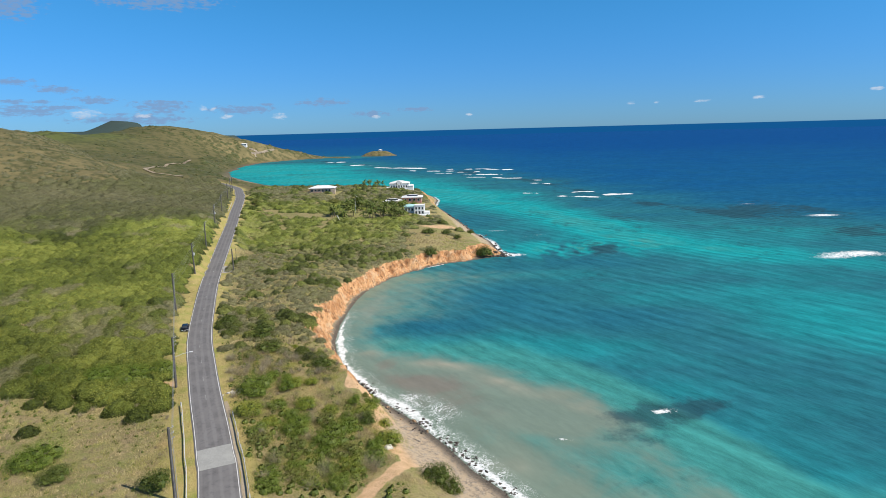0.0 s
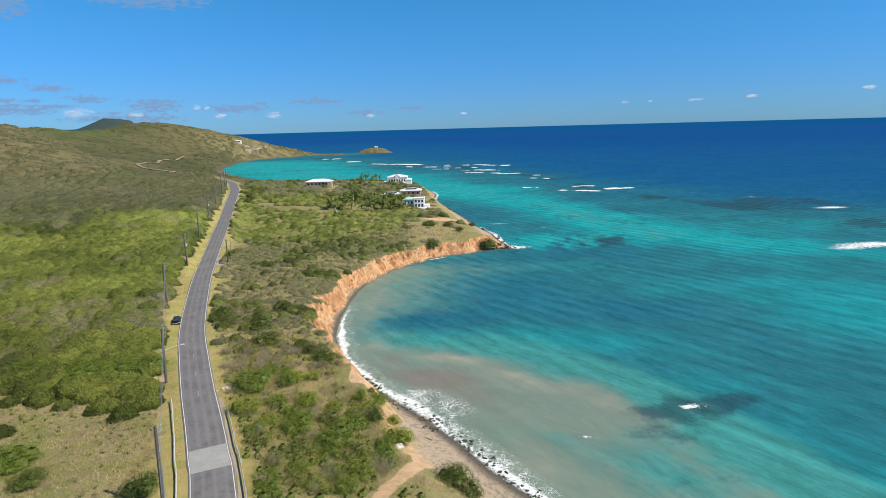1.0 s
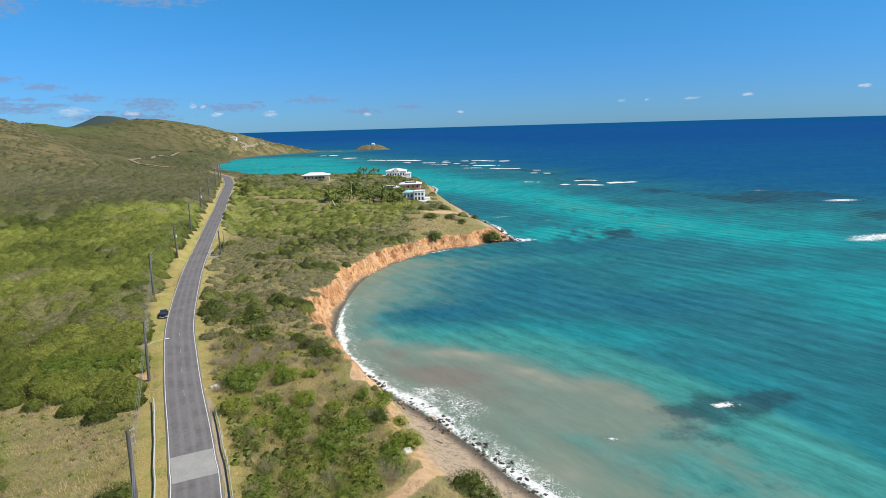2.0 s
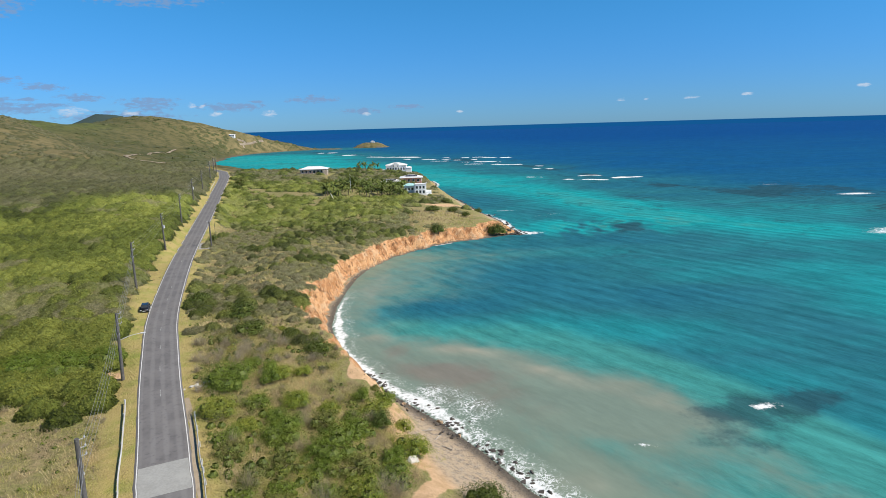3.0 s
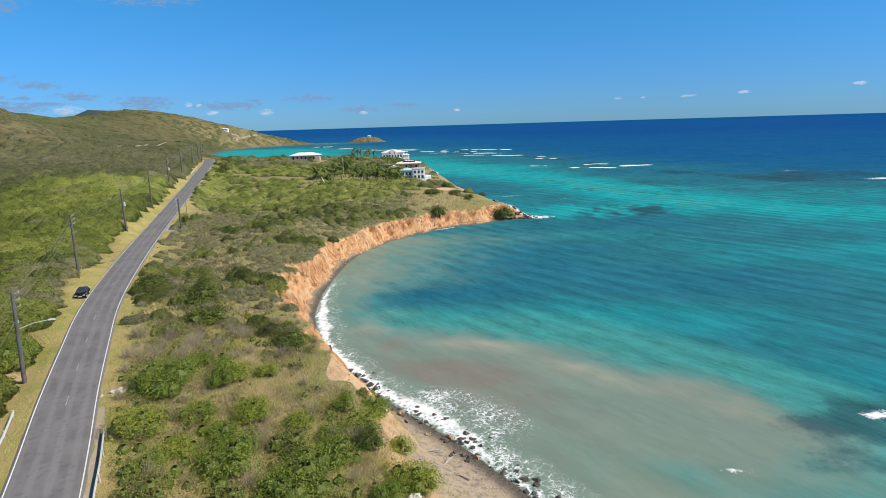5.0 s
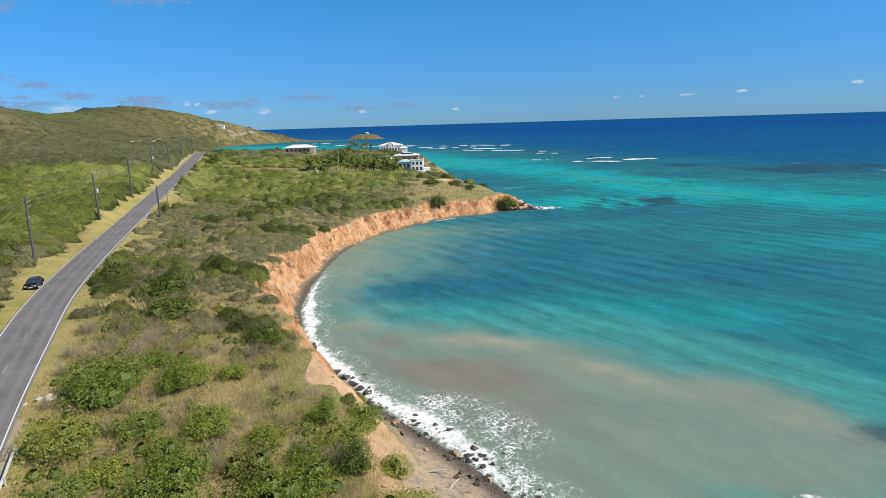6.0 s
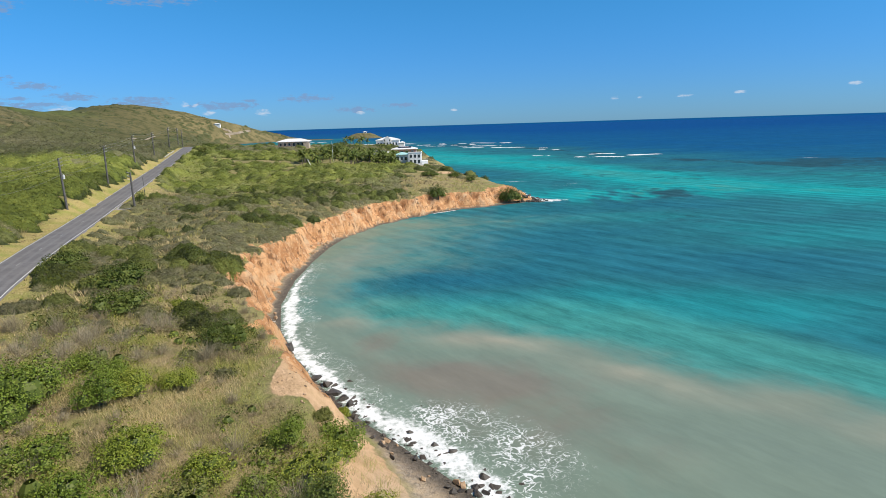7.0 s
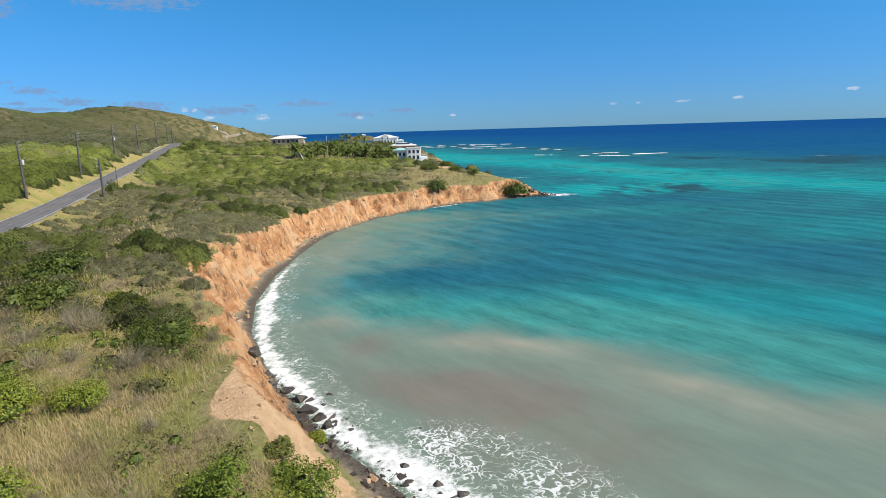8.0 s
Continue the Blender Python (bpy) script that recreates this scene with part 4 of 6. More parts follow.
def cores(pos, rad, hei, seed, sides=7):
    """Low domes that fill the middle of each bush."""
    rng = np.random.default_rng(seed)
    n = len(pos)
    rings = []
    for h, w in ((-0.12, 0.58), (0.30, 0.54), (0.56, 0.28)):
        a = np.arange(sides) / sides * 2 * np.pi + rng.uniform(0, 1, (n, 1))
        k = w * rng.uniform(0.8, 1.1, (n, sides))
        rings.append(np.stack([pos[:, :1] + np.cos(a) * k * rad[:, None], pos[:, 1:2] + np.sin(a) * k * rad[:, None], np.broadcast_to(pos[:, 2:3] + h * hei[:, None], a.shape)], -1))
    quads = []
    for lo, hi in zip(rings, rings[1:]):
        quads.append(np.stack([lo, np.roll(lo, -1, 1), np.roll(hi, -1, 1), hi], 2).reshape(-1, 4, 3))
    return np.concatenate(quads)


def twig_cloud(pos, rad, hei, count, width, seed):
    """Leafless thorn bushes: thin branches spread up and out from the foot."""
    rng = np.random.default_rng(seed)
    n = len(pos)
    ang = rng.uniform(0, 2 * np.pi, (n, count))
    tilt = rng.uniform(0.05, 1.25, (n, count))
    way = np.stack([np.cos(ang) * np.sin(tilt) * rad[:, None], np.sin(ang) * np.sin(tilt) * rad[:, None], np.cos(tilt) * hei[:, None]], -1)
    start = rng.uniform(0.0, 0.55, (n, count, 1))
    a = pos[:, None] + way * start + rng.normal(0, 0.12, (n, count, 3)) * rad[:, None, None]
    b = a + (way + rng.normal(0, 0.35, (n, count, 3)) * rad[:, None, None]) * rng.uniform(0.35, 0.75, (n, count, 1))
    side = np.cross(b - a, rng.normal(0, 1, (n, count, 3)))
    side /= np.linalg.norm(side, axis=-1, keepdims=True) + 1e-9
    w = width * rng.uniform(0.5, 1.3, (n, count, 1))
    return np.stack([a - side * w, a + side * w, b + side * w * 0.4, b - side * w * 0.4], 2).reshape(-1, 4, 3)


def grass_blades(pos, hei, count, width, seed, spread=0.25):
    """Tufts of bent blades."""
    rng = np.random.default_rng(seed)
    n = len(pos)
    ang = rng.uniform(0, 2 * np.pi, (n, count))
    lean = rng.uniform(0.2, 1.25, (n, count))
    foot = pos[:, None] + np.stack([rng.normal(0, spread, (n, count)), rng.normal(0, spread, (n, count)), np.full((n, count), -0.05)], -1)
    h = hei[:, None] * rng.uniform(0.6, 1.2, (n, count))
    tip = foot + np.stack([np.cos(ang) * lean * h, np.sin(ang) * lean * h, h], -1)
    s = np.stack([-np.sin(ang), np.cos(ang), np.zeros_like(ang)], -1) * width
    return np.stack([foot - s, foot + s, tip + s * 0.35, tip - s * 0.35], 2).reshape(-1, 4, 3)


def stuff_mesh(name, chunks, mats, label, category):
    """chunks: a list of (quads, material index)."""
    co = np.concatenate([q for q, _ in chunks]).reshape(-1, 3)
    n = len(co) // 4
    me = mesh_from(name, co, np.arange(n * 4).reshape(-1, 4))
    for m in mats:
        me.materials.append(m)
    me.polygons.foreach_set("material_index", np.concatenate([np.full(len(q), k, np.int32) for q, k in chunks]))
    return tagged(new(name, me), label, category, kind="stuff")


def scatter(x0, x1, y0, y1, gap, seed):
    """Jittered grid of places."""
    rng = np.random.default_rng(seed)
    gx, gy = np.meshgrid(np.arange(x0, x1, gap), np.arange(y0, y1, gap))
    return gx.ravel() + rng.uniform(-0.5, 0.5, gx.size) * gap, gy.ravel() + rng.uniform(-0.5, 0.5, gx.size) * gap, rng


HOUSE_LOTS = [(-44, 356, 20, 16), (-90, 442, 17, 9), (-43, 485, 20, 14), (-22, 400, 15, 16), (-15, 369, 12, 8), (-2, 322, 14, 7), (-79, 340, 20, 9)]


def clear_of_lots(x, y):
    ok = np.ones(x.shape, bool)
    for cx, cy, rx, ry in HOUSE_LOTS:
        ok &= ((x - cx) / rx) ** 2 + ((y - cy) / ry) ** 2 > 1
    return ok


def in_sight(x, y, eye=(0, 5), tangent=0.77):
    """Drops what lies far outside the way the walk looks."""
    return np.abs(x - eye[0]) < tangent * (y - eye[1]) + 14


def thicket(name, x0, x1, y0, y1, gap, count, rad, hei, size, density, mix, seed, label, twig=0.11):
    """mix(x, y, rng) gives each bush's material; density(x, y, m) its chance."""
    x, y, rng = scatter(x0, x1, y0, y1, gap, seed)
    k = in_sight(x, y)
    x, y = x[k], y[k]
    z, m = land(x, y, True)
    onspur = np.exp(-(((x + 19.9) / 3.4) ** 2 + ((y - 124.8) / 6.0) ** 2))
    keep = (rng.uniform(0, 1, x.size) < density(x, y, m)) & (onspur < 0.35) & (np.abs(x + 8.6 - (y - 92) * 0.5) > np.where(y < 102, 2.4, 0)) & (z > 2.2) & (m["steep"] < 0.25) & (m["d"] > 5) & clear_of_lots(x, y)
    keep &= (m["off"] > np.where(y > 150, 4.2, 5.0)) | (m["off"] < -6.4)
    x, y, z = x[keep], y[keep], z[keep]
    grow = rng.uniform(0.55, 1.25, x.size) * (0.6 + 0.8 * fbm(x / 22, y / 22, 3, seed + 3))
    grow = grow * (1 + 0.55 * (1 - smooth(108, 115, y)) * (x > -40) * (rad < 1.3))
    r, h = rad * grow, hei * grow * rng.uniform(0.75, 1.2, x.size)
    pos = np.stack([x, y, z - 0.1], 1)
    which = mix(x, y, rng)
    chunks = []
    for k in range(6):
        w = which == k
        if w.any():
            if k == 3:
                chunks.append((twig_cloud(pos[w], r[w], h[w], int(count * 2.4), twig * size, seed + k), k))
                chunks.append((leaf_cloud(pos[w], r[w] * 0.85, h[w] * 0.7, count // 4, np.full(w.sum(), size * 0.7), seed + k), 1))
                continue
            chunks.append((leaf_cloud(pos[w], r[w], h[w], count, np.full(w.sum(), size), seed + k), k))
            # fine-leaved bushes get dark cores, painting the shade inside them
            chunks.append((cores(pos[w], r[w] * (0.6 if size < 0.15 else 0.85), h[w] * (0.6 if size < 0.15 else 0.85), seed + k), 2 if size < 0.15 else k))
    return stuff_mesh(name, chunks, (LEAF_GREEN, LEAF_OLIVE, LEAF_DARK, TWIG, LEAF_BROWN, LEAF_MID), label, "scrub")


def mix_right(x, y, rng):
    a, b = fbm(x / 24, y / 24, 3, 13), rng.uniform(0, 1, x.size)
    w = np.where(b < 0.2, 0, np.where(b < 0.56, 1, np.where(b < 0.66, 2, np.where(b < 0.9, 4, 3))))
    w = np.where((a > 0.54) & (b > 0.6), 3, w)
    lush = (y + 10 * (fbm(x / 9, y / 9, 2, 14) - 0.5) < 113) & (b < 0.8)
    return np.where(lush, np.where(b < 0.22, 0, np.where(b < 0.6, 5, 1)), w)


def left_field(x, y, m):
    edge = smooth(108, 117, y + 12 * (fbm(x / 12, y / 12, 2, 28) - 0.5) + 0.10 * (x + 70))
    bald = 1 - 0.82 * smooth(27, 34, plateau(x, y))
    return (m["off"] < 0) * bald * (0.02 + 0.98 * edge * (0.86 + 0.14 * smooth(0.30, 0.46, fbm(x / 15, y / 15, 3, 27))))


def left_tone(x, y, rng):
    """Lime green thorn wood on the flat, dark olive above it, brown on the open hillside: greenness, dryness, size."""
    z = plateau(x, y) + 6 * (fbm(x / 25, y / 25, 2, 17) - 0.5)
    r = rng.uniform(0, 1, x.size)
    tone = 0.72 + 0.95 * (fbm(x / 20, y / 20, 3, 7) - 0.5) + 0.34 * (r - 0.5)
    front = 1 - smooth(118, 138, y - 0.1 * (x + 70))
    tone = tone - 0.08 * front
    dry = 0.03 + 0.9 * smooth(0.60, 0.72, fbm(x / 11, y / 11, 3, 57) + 0.1 * (r - 0.5))
    dry = np.maximum(dry, smooth(11, 5, np.hypot(x + 77, y - 150)) * (r < 0.6))
    dry = dry * (1 - 0.85 * front * (x > -86))
    up = np.maximum(smooth(17, 21, z), smooth(285, 325, y + 0.3 * (x + 120)))
    tone, dry = tone + up * (0.18 + 0.5 * (r - 0.4) - tone), dry + up * (0.52 + 0.5 * (fbm(x / 30, y / 30, 2, 58) - 0.5) - dry)
    hill = smooth(29, 34, z)
    tone, dry = tone + hill * (0.2 - tone), dry + hill * (0.72 - dry)
    return tone, dry, rng.uniform(0.7, 1.2, x.size) * (1 - 0.4 * hill)


def right_field(x, y, m):
    open_grass = smooth(-22, -12, x) * smooth(255, 266, y) * (1 - smooth(318, 330, y)) + np.exp(-(((x + 27) / 10) ** 2 + ((y - 117) / 12) ** 2)) + np.exp(-(((x + 52) / 5) ** 2 + ((y - 140) / 16) ** 2))
    lush = (1 - smooth(108, 116, y + 10 * (fbm(x / 9, y / 9, 2, 14) - 0.5))) * (1 - smooth(-12, -6, x))
    return (m["off"] > 0) * (0.22 + 0.3 * smooth(135, 150, y) + 0.5 * lush + 0.75 * smooth(0.36, 0.52, fbm(x / 13, y / 13, 3, 29))) * (1 - 0.92 * np.clip(open_grass, 0, 1)) * smooth(0.9, 1.0, m["u"])


def brush_field(x, y, m):
    meadow = np.exp(-(((x + 27) / 8) ** 2 + ((y - 117) / 9) ** 2)) + np.exp(-(((x + 50) / 4) ** 2 + ((y - 140) / 16) ** 2))
    return (m["off"] > 0) * (0.12 + 0.8 * smooth(0.4, 0.56, fbm(x / 7, y / 7, 3, 33))) * (1 - 0.75 * np.clip(meadow, 0, 1)) * smooth(0.9, 1.0, m["u"])


def bluff_field(x, y, m):
    open_grass = smooth(-24, -14, x) * smooth(250, 262, y) * (1 - smooth(318, 330, y))
    return (m["off"] > 0) * (0.34 + 0.5 * smooth(0.36, 0.54, fbm(x / 13, y / 13, 3, 29))) * (1 - 0.93 * np.clip(open_grass, 0, 1)) * smooth(0.9, 1.0, m["u"]) * smooth(126, 158, y + 16 * (fbm(x / 9, y / 9, 2, 30) - 0.5))


def bluff_tone(x, y, rng):
    """Dark round bushes and green clumps in dry grey thorn."""
    r, q = rng.uniform(0, 1, x.size), fbm(x / 11, y / 11, 3, 13)
    lime = smooth(255, 285, y + 14 * (fbm(x / 18, y / 18, 2, 15) - 0.5)) * (1 - smooth(-28, -14, x - 0.1 * (y - 300))) * (1 - smooth(370, 400, y))
    v = r + 1.5 * (q - 0.5) - 0.28 * lime
    dark, green = v < 0.04, (v >= 0.04) & (v < 0.17)
    tone = np.where(dark, 0.40, np.where(green, 0.68, 0.55)) + 0.34 * (rng.uniform(0, 1, x.size) - 0.5) + lime * np.where(dark, 0.3, 0.5)
    dry = np.where(dark, 0.0, np.where(green, 0.12, 0.78)) * (1 - 0.6 * lime) + 0.15 * rng.uniform(0, 1, x.size)
    return tone, dry, np.where(dark, rng.uniform(0.8, 1.35, x.size), np.where(green, rng.uniform(0.8, 1.25, x.size), rng.uniform(0.6, 0.95, x.size)))


def far_field(x, y, m):
    return 0.02 + smooth(0.5, 0.62, fbm(x / 70, y / 70, 4, 37)) * 0.3 + 0.5 * smooth(22, 12, plateau(x, y)) * (x < -200)


def far_tone(x, y, rng):
    return 0.10 + 0.2 * rng.uniform(0, 1, x.size), 0.3 + 0.3 * rng.uniform(0, 1, x.size), rng.uniform(0.35, 0.8, x.size)


def bush_cells(x0, x1, y0, y1, gap, density, tones, seed):
    """One bush for each cell of a jittered grid: place, size (0 where none grows), greenness and dryness."""
    rng = np.random.default_rng(seed)
    ci, cj = np.meshgrid(np.arange(int((x1 - x0) / gap) + 1), np.arange(int((y1 - y0) / gap) + 1), indexing="ij")
    x = x0 + (ci.ravel() + rng.uniform(-0.1, 1.1, ci.size)) * gap
    y = y0 + (cj.ravel() + rng.uniform(-0.1, 1.1, ci.size)) * gap
    z, m = land(x, y, True)
    tone, dry, size = tones(x, y, rng)
    grows = (rng.uniform(0, 1, x.size) < density(x, y, m)) & (z > 2.2) & (m["steep"] < 0.25) & (m["d"] > 5) & clear_of_lots(x, y) & in_sight(x, y)
    grows &= (m["off"] > 4.0 + 0.45 * gap * size) | (m["off"] < -6.2 - 0.45 * gap * size)
    shape = ci.shape
    return [v.reshape(shape) for v in (x, y, np.where(grows, size, 0.0), np.clip(tone, 0, 1), np.clip(dry, 0, 1))]


def canopy(name, x0, x1, y0, y1, gap, step, wide, high, leaf, leaves, density, tones, seed, label):
    """A closed scrub canopy: round crowns that run together, clothed in small leaf clumps and twigs."""
    bx, by, size, tone, dry = bush_cells(x0, x1, y0, y1, gap, density, tones, seed)
    gx, gy = np.arange(x0, x1, step), np.arange(y0, y1, step)
    x, y, faces = sheet(name, gx, gy)
    rng = np.random.default_rng(seed + 1)
    x, y = x + rng.uniform(-0.3, 0.3, x.size) * step, y + rng.uniform(-0.3, 0.3, x.size) * step
    rag = 0.74 + 0.52 * fbm(x / (0.5 * wide), y / (0.5 * wide), 3, seed + 5)
    h, t, w = np.zeros(x.size), np.zeros(x.size), np.zeros(x.size)
    ci, cj = np.floor((x - x0) / gap).astype(int), np.floor((y - y0) / gap).astype(int)
    for di in range(-2, 3):
        for dj in range(-2, 3):
            a, b = np.clip(ci + di, 0, bx.shape[0] - 1), np.clip(cj + dj, 0, bx.shape[1] - 1)
            s = size[a, b]
            q = np.hypot(x - bx[a, b], y - by[a, b]) * rag / (wide * np.maximum(s, 0.05))
            g = np.where((s > 0) & (q < 1), high * s * (1 - 0.35 * dry[a, b]) * np.sqrt(np.clip(1 - q * q, 0, 1)), 0)
            better = g > h
            h, t, w = np.where(better, g, h), np.where(better, tone[a, b], t), np.where(better, dry[a, b], w)
    h = h * (0.62 + 0.76 * fbm(x / (0.25 * wide), y / (0.25 * wide), 2, seed + 9))
    brim = np.minimum(np.minimum(x - x0, x1 - x), np.minimum(y - y0, y1 - y))
    ground, m = land(x, y, True)
    h = h * smooth(step, step + wide, brim) * (1 - smooth(0.02, 0.2, m["steep"])) * smooth(3.0, 5.0, m["d"])
    use = (h[faces] > 0.05).any(1) & in_sight(x[faces[:, 0]], y[faces[:, 0]])
    keep = np.unique(faces[use])
    back = np.full(x.size, -1)
    back[keep] = np.arange(len(keep))
    faces, x, y, h, t, w, ground = back[faces[use]], x[keep], y[keep], h[keep], t[keep], w[keep], ground[keep]
    co = np.stack([x, y, ground + h - 0.2], 1)
    p = co[faces]
    nrm = np.cross(p[:, 2] - p[:, 0], p[:, 3] - p[:, 1])
    area = np.linalg.norm(nrm, axis=1)
    nrm /= area[:, None] + 1e-9
    bare = h[faces].mean(1) < 0.12
    odds = np.where(bare, 0, area) * (1 + 1.6 * (1 - smooth(130, 175, p[:, 0, 1])))
    pick = rng.choice(len(faces), int(leaves * step * step * (~bare).sum()), p=odds / odds.sum())
    u, v = rng.uniform(0, 1, (2, len(pick), 1))
    c = (p[pick, 0] * (1 - u) + p[pick, 1] * u) * (1 - v) + (p[pick, 3] * (1 - u) + p[pick, 2] * u) * v
    lt, lw = t[faces[pick]].mean(1), w[faces[pick]].mean(1)
    n = nrm[pick] + rng.normal(0, 0.5, c.shape)
    n /= np.linalg.norm(n, axis=1, keepdims=True)
    c = c + nrm[pick] * leaf * rng.uniform(0.1, 1.5, (len(pick), 1))
    e = np.cross(n, rng.normal(0, 1, c.shape))
    e /= np.linalg.norm(e, axis=1, keepdims=True) + 1e-9
    f = np.cross(n, e)
    sz = leaf * rng.uniform(0.5, 1.3, (len(pick), 1))
    twig = (rng.uniform(0, 1, len(pick)) < lw)[:, None]
    e = np.where(twig, (nrm[pick] * 0.6 + rng.normal(0, 0.7, c.shape)) * sz * 1.9, e * sz)
    f = np.where(twig, f * sz * 0.16, f * sz * 0.75)
    quads = np.stack([c + e, c + f, c - e, c - f], 1)
    quads[:, 0] -= n * sz * 0.3
    quads[:, 2] -= n * sz * 0.3
    k = len(co)
    me = mesh_from(name, np.concatenate([co, quads.reshape(-1, 3)]), np.concatenate([faces, k + np.arange(4 * len(quads)).reshape(-1, 4)]))
    jit = rng.normal(0, 0.07, len(pick))
    # the sheet's tone is lowered to paint the shade between the leaf clumps
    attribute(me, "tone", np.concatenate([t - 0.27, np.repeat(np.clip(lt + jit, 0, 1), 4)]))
    attribute(me, "dry", np.concatenate([w, np.repeat(lw, 4)]))
    attribute(me, "leaf", np.concatenate([np.zeros(k), np.ones(4 * len(quads))]))
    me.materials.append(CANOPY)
    me.polygons.foreach_set("use_smooth", np.arange(len(me.polygons)) < len(faces))
    return tagged(new(name, me), label, "scrub", kind="stuff")


def canopy_material():
    m, nt, bsdf = material("scrub_leaves", 0.6, 0.0, 0.2)
    tone, dry = attr_node(nt, "tone"), attr_node(nt, "dry")
    isl = nt.nodes.new("ShaderNodeNewGeometry").outputs["Random Per Island"]
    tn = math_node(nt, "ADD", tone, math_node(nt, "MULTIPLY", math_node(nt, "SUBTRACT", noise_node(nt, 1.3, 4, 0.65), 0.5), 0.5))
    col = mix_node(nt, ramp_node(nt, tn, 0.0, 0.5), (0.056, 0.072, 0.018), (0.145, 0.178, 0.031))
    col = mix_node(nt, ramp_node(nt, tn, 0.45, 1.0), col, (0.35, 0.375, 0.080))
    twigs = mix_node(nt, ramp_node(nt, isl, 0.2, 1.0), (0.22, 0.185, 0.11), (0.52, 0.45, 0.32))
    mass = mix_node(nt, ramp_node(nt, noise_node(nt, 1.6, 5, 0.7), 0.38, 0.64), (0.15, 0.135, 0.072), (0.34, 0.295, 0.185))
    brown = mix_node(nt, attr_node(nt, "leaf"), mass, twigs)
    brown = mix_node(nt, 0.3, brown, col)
    col = mix_node(nt, dry, col, brown)
    nt.links.new(col, bsdf.inputs["Base Color"])
    bump_node(nt, bsdf, noise_node(nt, 2.6, 6, 0.8), 1.0, 0.5)
    tr = nt.nodes.new("ShaderNodeBsdfTranslucent")
    nt.links.new(col, tr.inputs[0])
    mx = nt.nodes.new("ShaderNodeMixShader")
    nt.links.new(ramp_node(nt, attr_node(nt, "leaf"), 0.0, 1.0, 0.0, 0.28), mx.inputs[0])
    nt.links.new(bsdf.outputs[0], mx.inputs[1])
    nt.links.new(tr.outputs[0], mx.inputs[2])
    nt.links.new(mx.outputs[0], nt.nodes["Material Output"].inputs[0])
    return m


CANOPY = canopy_material()
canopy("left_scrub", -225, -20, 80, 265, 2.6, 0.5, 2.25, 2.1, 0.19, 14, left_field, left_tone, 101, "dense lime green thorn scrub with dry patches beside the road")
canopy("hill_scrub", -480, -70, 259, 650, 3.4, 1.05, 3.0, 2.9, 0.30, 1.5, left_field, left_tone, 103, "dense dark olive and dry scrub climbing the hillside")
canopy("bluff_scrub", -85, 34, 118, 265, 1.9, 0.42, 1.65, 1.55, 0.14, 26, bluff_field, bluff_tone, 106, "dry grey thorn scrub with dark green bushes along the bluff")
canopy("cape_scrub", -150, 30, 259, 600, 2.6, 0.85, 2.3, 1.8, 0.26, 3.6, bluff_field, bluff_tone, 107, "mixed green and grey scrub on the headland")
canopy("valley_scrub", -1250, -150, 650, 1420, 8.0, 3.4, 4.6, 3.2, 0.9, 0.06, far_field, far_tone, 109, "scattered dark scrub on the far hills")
thicket("cliff_scrub", -75, 5, 84, 142, 1.7, 130, 1.25, 1.5, 0.10, right_field, mix_right, 105, "low dry thorn scrub with green bushes above the cliffs", 0.10)
thicket("low_brush", -58, 4, 86, 150, 1.25, 72, 0.62, 0.75, 0.075, brush_field, lambda x, y, rng: rng.choice((0, 1, 1, 3, 4, 5), x.size), 111, "low dry brush and small green bushes in the grass", 0.10)
thicket("meadow_brush", -120, -42, 78, 132, 1.7, 44, 0.8, 0.9, 0.12, lambda x, y, m: (m["off"] < -7) * (0.25 + 0.65 * smooth(0.42, 0.58, fbm(x / 9, y / 9, 3, 35))), lambda x, y, rng: rng.choice((1, 1, 3, 4, 5), x.size), 113, "low brush scattered in the roadside meadow", 0.10)


def grassland(name, x0, x1, y0, y1, gap, count, hei, width, seed, label):
    x, y, rng = scatter(x0, x1, y0, y1, gap, seed)
    k = in_sight(x, y)
    x, y = x[k], y[k]
    z, m = land(x, y, True)
    off = m["off"]
    keep = (z > 1.9) & (m["steep"] < 0.6) & (m["d"] > 2.5) & (np.abs(off) > 3.6) & clear_of_lots(x, y)
    bare = 1.3 * np.exp(-(((x + 19.9) / 2.8) ** 4 + ((y - 124.8) / 5.4) ** 4)) + np.exp(-(((x + 60.5) / 4.0) ** 2 + ((y - 121) / 3.0) ** 2)) + np.exp(-(((x + 8.6 - (y - 92) * 0.5) / 2.2) ** 2)) * (y < 106)
    bare = bare + 0.45 * (m["u"] < 0.75) * (m["d"] < 16) * (y < 128)
    keep &= (rng.uniform(0, 1, x.size) > bare * 1.5) & (rng.uniform(0, 1, x.size) < 1.7 * fbm(x / 3.5, y / 3.5, 3, seed) - 0.1)
    x, y, z, off = x[keep], y[keep], z[keep], off[keep]
    h = hei * (0.25 + 1.5 * fbm(x / 3, y / 3, 3, seed + 2)) * np.where(np.abs(off) < 7, 0.35, 1.0)
    pos = np.stack([x, y, z], 1)
    hue = fbm(x / 4.5, y / 4.5, 3, seed + 5) + rng.normal(0, 0.06, x.size)
    brush = fbm(x / 2.6, y / 2.6, 3, seed + 7) + rng.normal(0, 0.05, x.size) > 0.57
    green = (hue > 0.52) & ~brush
    chunks = [(grass_blades(pos[w], h[w], count, width, seed + k), k) for k, w in enumerate((~green & ~brush, green, brush))]
    return stuff_mesh(name, chunks, (GRASS_DRY, GRASS_GREEN, LEAF_BROWN), label, "grass")


